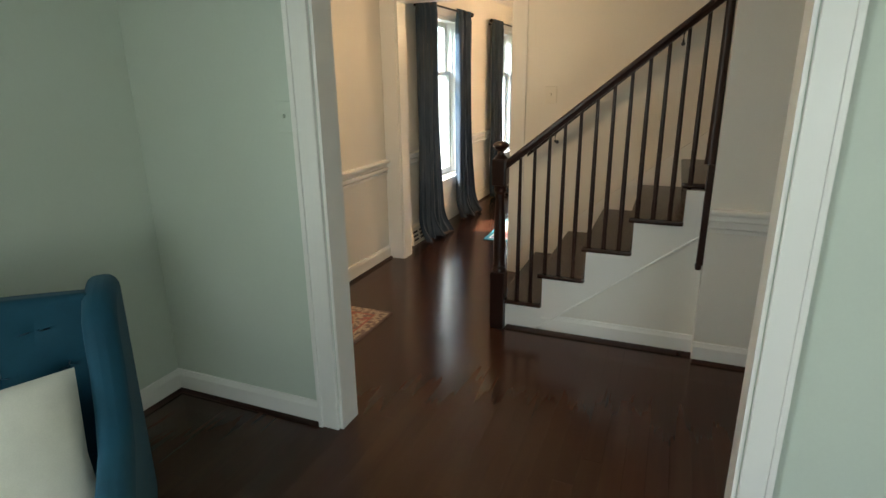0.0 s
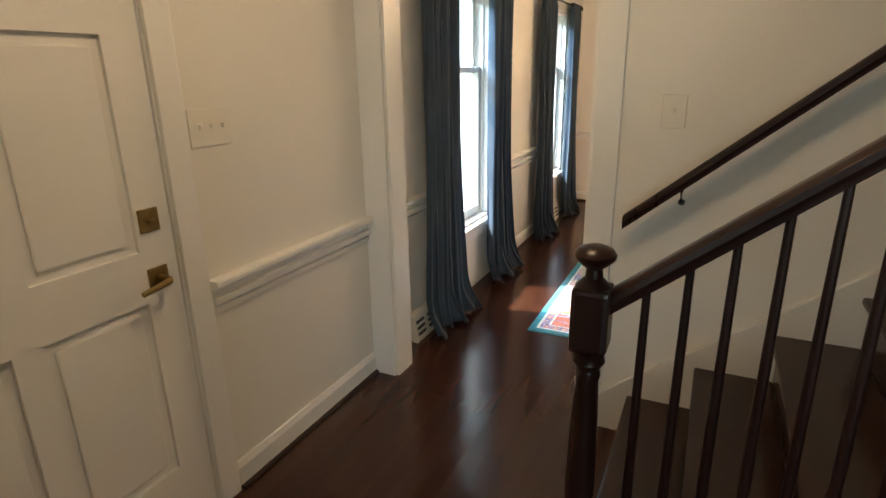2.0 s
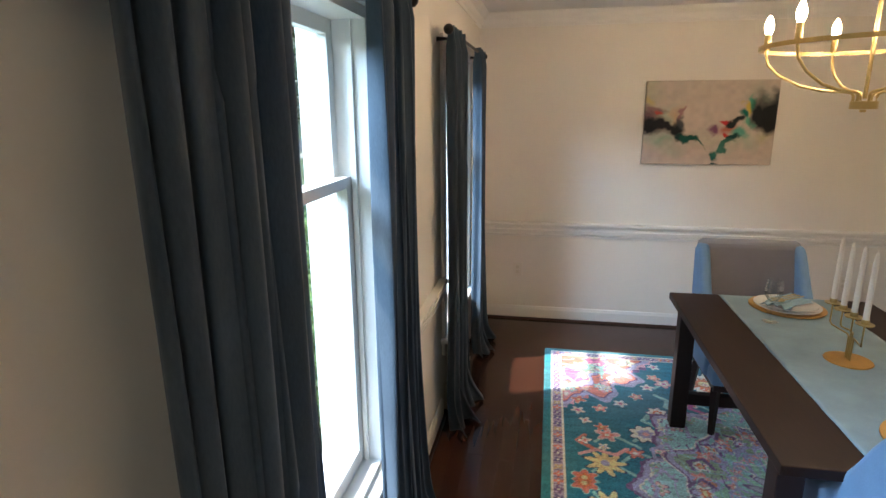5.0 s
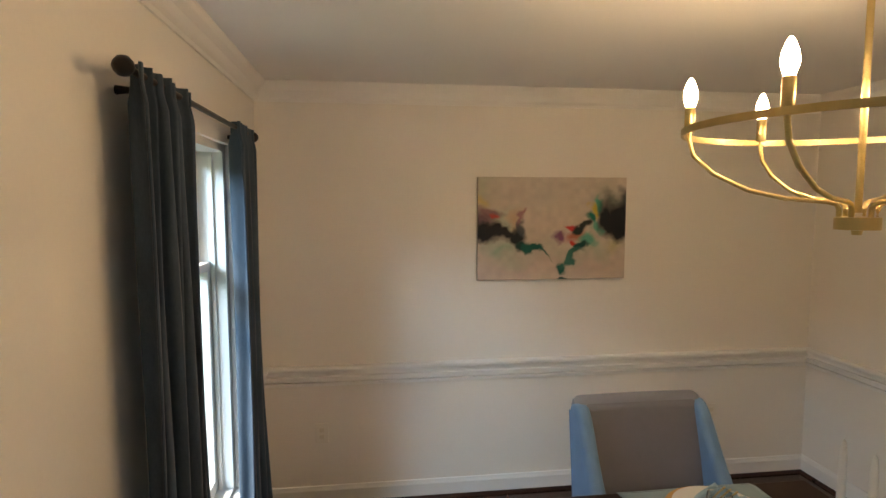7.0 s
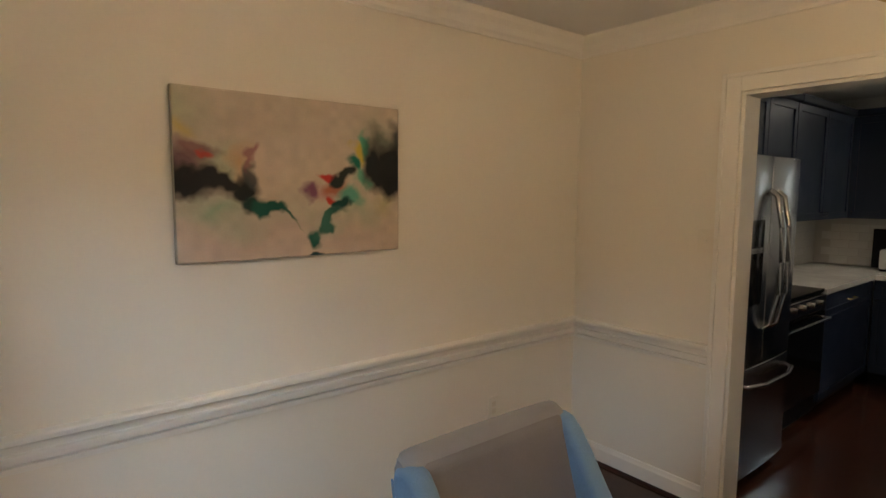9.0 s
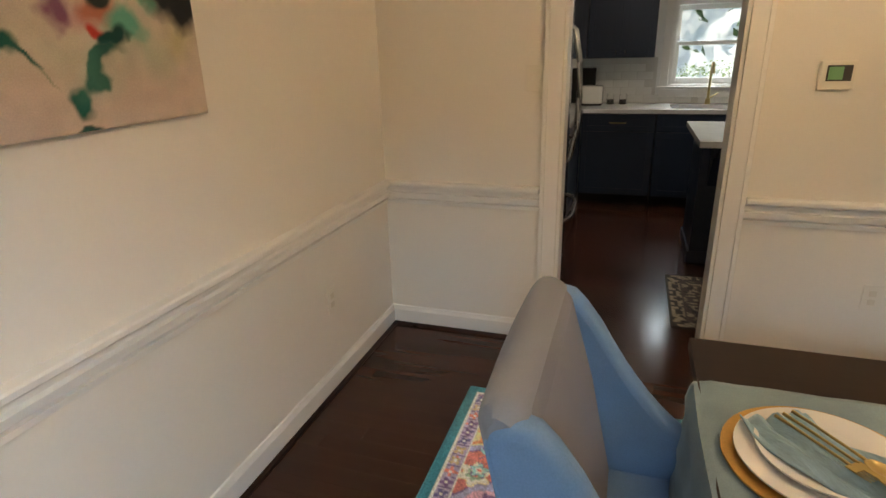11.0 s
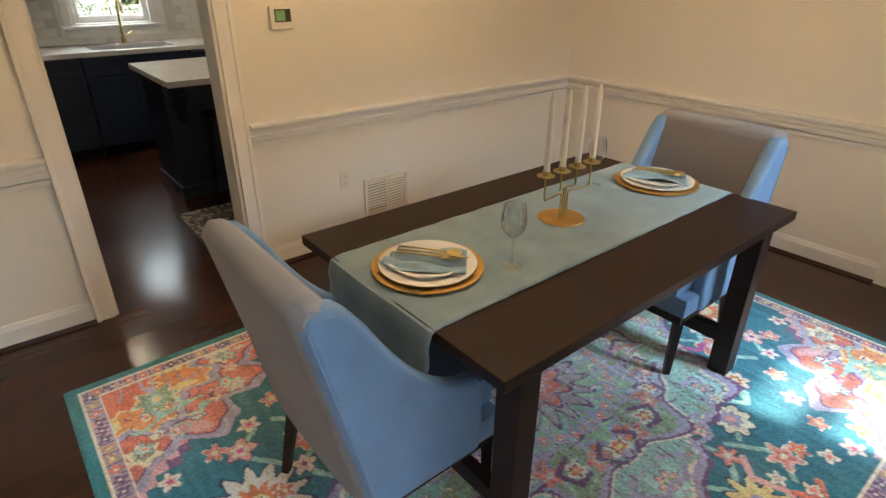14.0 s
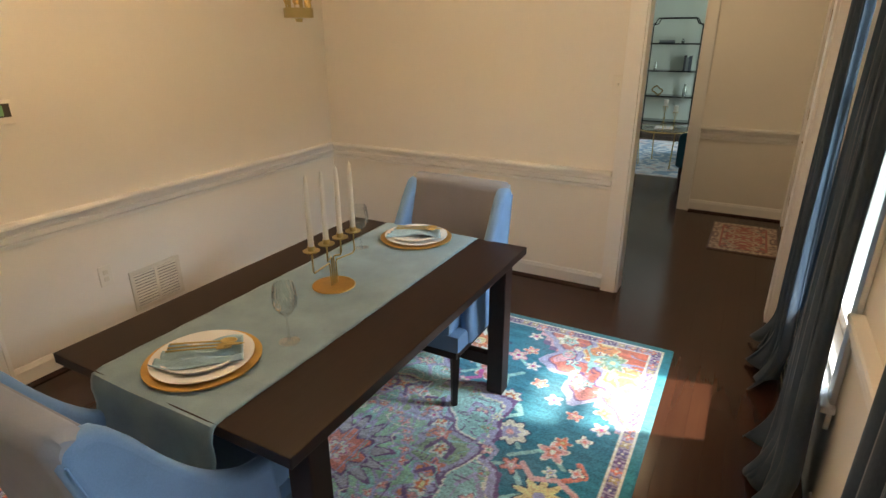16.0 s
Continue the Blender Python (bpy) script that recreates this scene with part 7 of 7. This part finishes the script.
def hedge(cx, cy, wx, wy, h, seed, count):
    r = random.Random(seed)
    hd = thing("hedge", (cx, cy, GZ), "clipped green hedge of small leaves below the windows", "hedge")

    def samp():
        while True:
            x, y, z = r.uniform(-1, 1), r.uniform(-1, 1), r.uniform(0, 1)
            q = abs(x) ** 4 + abs(y) ** 6 + z ** 6
            if 0.45 < q < 1.0 + 0.25 * math.sin(9 * y + 4 * x) * 0.5:
                return (x * wx, y * wy, z * h * (0.93 - 0.10 * x))
    lf = leaf_cloud("leaves", count, samp, 0.056, LEAF, r)
    lf.parent = hd
    for k in range(7):
        y = wy * (-0.85 + 1.7 * k / 6)
        part("stem", tube([(0, y, 0), (0.1, y + 0.05, h * 0.4), (0.2 * (k % 2) - 0.1, y + 0.12, h * 0.85)], [0.03, 0.02, 0.01], 6), BARK, hd)
    # unseen dark box that gives the leaves their inner shade
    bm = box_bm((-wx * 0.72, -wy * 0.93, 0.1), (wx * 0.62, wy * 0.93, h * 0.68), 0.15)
    part("shade_core", bm, LEAF2, hd, "dark solid core standing for the shade inside the hedge")
    return hd


hedge(-3.10, 6.2, 0.55, 3.2, 1.44, 3, 36000)
hedge(9.6, 6.6, 0.6, 3.2, 1.7, 5, 4000)


def tree(x, y, h, r_, seed, leaves):
    r = random.Random(seed)
    t_ = thing("tree", (x, y, GZ), "tall leafy deciduous tree on the lawn", "tree", "trees in the garden")
    bm = tube([(0, 0, -0.1), (0.05, 0, h * 0.15), (0.1, 0.1, h * 0.35), (0.0, 0.15, h * 0.6), (0.1, 0.1, h * 0.85)], [h * 0.032, h * 0.024, h * 0.02, h * 0.013, h * 0.004], 10)
    part("trunk", bm, BARK, t_, smooth=True)
    clumps = []
    for k in range(13):
        a, f = k * 2.4 + r.uniform(-0.3, 0.3), r.uniform(0.32, 0.95)
        rad = r_ * (1.15 - f * 0.75) * r.uniform(0.6, 1.0)
        c = Vector((rad * math.cos(a), rad * math.sin(a), h * f))
        clumps.append((c, r_ * r.uniform(0.28, 0.5)))
        part("limb", tube([(0.05, 0.08, h * (f - 0.12)), tuple(c * 0.55 + Vector((0, 0, h * f * 0.42))), tuple(c)], [h * 0.011, h * 0.007, h * 0.003], 6), BARK, t_)

    def samp():
        c, rr = clumps[r.randrange(len(clumps))]
        d = Vector((r.gauss(0, 1), r.gauss(0, 1), r.gauss(0, 0.7))).normalized() * rr * r.random() ** 0.4
        return tuple(c + d)
    lf = leaf_cloud("crown", leaves, samp, 0.30, LEAF2, r)
    lf.parent = t_
    return t_


for k, (x, y, h, r_, lv) in enumerate([(-11.5, 13.5, 9, 3.2, 2600), (-9.0, 21.0, 10, 3.6, 2600), (-25, 16, 13, 4.6, 2400), (-26, 28, 14, 5, 2400), (-27, 6, 13, 4.6, 2000), (-26, 40, 15, 5.2, 2000), (-30, 52, 15, 5.5, 1600), (-14, 36, 12, 4.5, 2000), (11, 7.5, 9, 3.2, 2000), (15, 2, 11, 4.0, 1600), (14, 13, 11, 4, 1600), (-27, -6, 13, 4.6, 1600)]):
    tree(x, y, h, r_, 100 + k, lv)
bd = random.Random(11)
woods = leaf_cloud("far_woods", 24000, lambda: (-48 + bd.uniform(-6, 6), bd.uniform(-60, 110), GZ + bd.random() ** 0.8 * bd.uniform(10, 25)), 1.7, LEAF2, bd)
tagged(woods, "distant line of dark leafy woods beyond the road", "woods", kind="stuff")
woods2 = leaf_cloud("far_woods", 5000, lambda: (32 + bd.uniform(-5, 5), bd.uniform(-30, 45), GZ + bd.random() ** 0.8 * bd.uniform(5, 13)), 1.3, LEAF2, bd)
tagged(woods2, "distant line of dark leafy woods behind the house", "woods", kind="stuff")
hs_ = thing("neighbour_house", (13.5, 6.3, GZ), "white clapboard neighbouring house behind the kitchen window", "house")
SID = surface("white_siding", (0.62, 0.64, 0.66), 0.7, vary=0.06)
part("wall", box_bm((0, -4, 0), (6, 3.2, 3.2)), SID, hs_)
part("roof", prism([(-0.4, -4.4, 3.2), (-0.4, -0.4, 5.4), (-0.4, 3.6, 3.2)], (6.8, 0, 0)), ASPH, hs_, "dark shingled roof")
for yy in (-2.4, 0.8):
    wn_ = part("window", box_bm((-0.03, yy, 1.2), (0.02, yy + 1.0, 2.5), 0.01), TRIM, hs_)
    part("pane", box_bm((-0.035, yy + 0.08, 1.28), (-0.03, yy + 0.92, 2.42)), BLACK_GLASS, wn_, "dark pane")

# ---- floor planks ----
PW = 0.083
floor = thing("floor", (0, 0, 0), "dark walnut-stained oak plank floor through all rooms", "floor", kind="structure")


def plank_mesh(L):
    bm = bmesh.new()
    w, e = PW / 2 - 0.00005, 0.00022
    top = [(-w + e, e, 0.0), (w - e, e, 0.0), (w - e, L - e - 0.001, 0.0), (-w + e, L - e - 0.001, 0.0)]
    low = [(-w, 0, -e), (w, 0, -e), (w, L - 0.001, -e), (-w, L - 0.001, -e)]
    foot = [(x, y, -0.019) for x, y, _ in low]
    t_, l_, f_ = [[bm.verts.new(p) for p in s] for s in (top, low, foot)]
    bm.faces.new(t_)
    for k in range(4):
        j = (k + 1) % 4
        bm.faces.new((l_[k], l_[j], t_[j], t_[k]))
        bm.faces.new((f_[k], f_[j], l_[j], l_[k]))
    bmesh.ops.recalc_face_normals(bm, faces=bm.faces)
    me = bpy.data.meshes.new("plank")
    bm.to_mesh(me)
    bm.free()
    me.materials.append(FLOOR)
    return me


LENGTHS = (1.15, 1.6, 2.05, 2.5)
plank_kinds = {L: plank_mesh(L) for L in LENGTHS}
pr = random.Random(19)
rest_v, rest_f = [], []
count = 0
ncol = int((KX + TH - (XF - 0.05)) / PW) + 1
for i in range(ncol):
    x = XF - 0.05 + (i + 0.5) * PW
    y = SOUTH - 0.1 - pr.uniform(0, 1.2)
    while y < YF + 0.05:
        L = pr.choice(LENGTHS)
        dz = pr.uniform(-0.00015, 0.0)
        near = x < 1.3 and y + L > 1.9 and count < 300 and y + L < YF + 0.15
        if near:
            o = new("plank", plank_kinds[L])
            o.parent = floor
            o.location = (x, y, dz)
            count += 1
        else:
            k0 = len(rest_v)
            for v_ in plank_kinds[L].vertices:
                rest_v.append((v_.co.x + x, min(max(v_.co.y + y, SOUTH - 0.15), YF + 0.15), v_.co.z + dz))
            for p_ in plank_kinds[L].polygons:
                rest_f.append([k0 + q for q in p_.vertices])
        y += L
me = bpy.data.meshes.new("planks")
me.from_pydata(rest_v, [], rest_f)
me.materials.append(FLOOR)
ob = new("planks", me)
ob.parent = floor
ob["kind"] = "stuff"
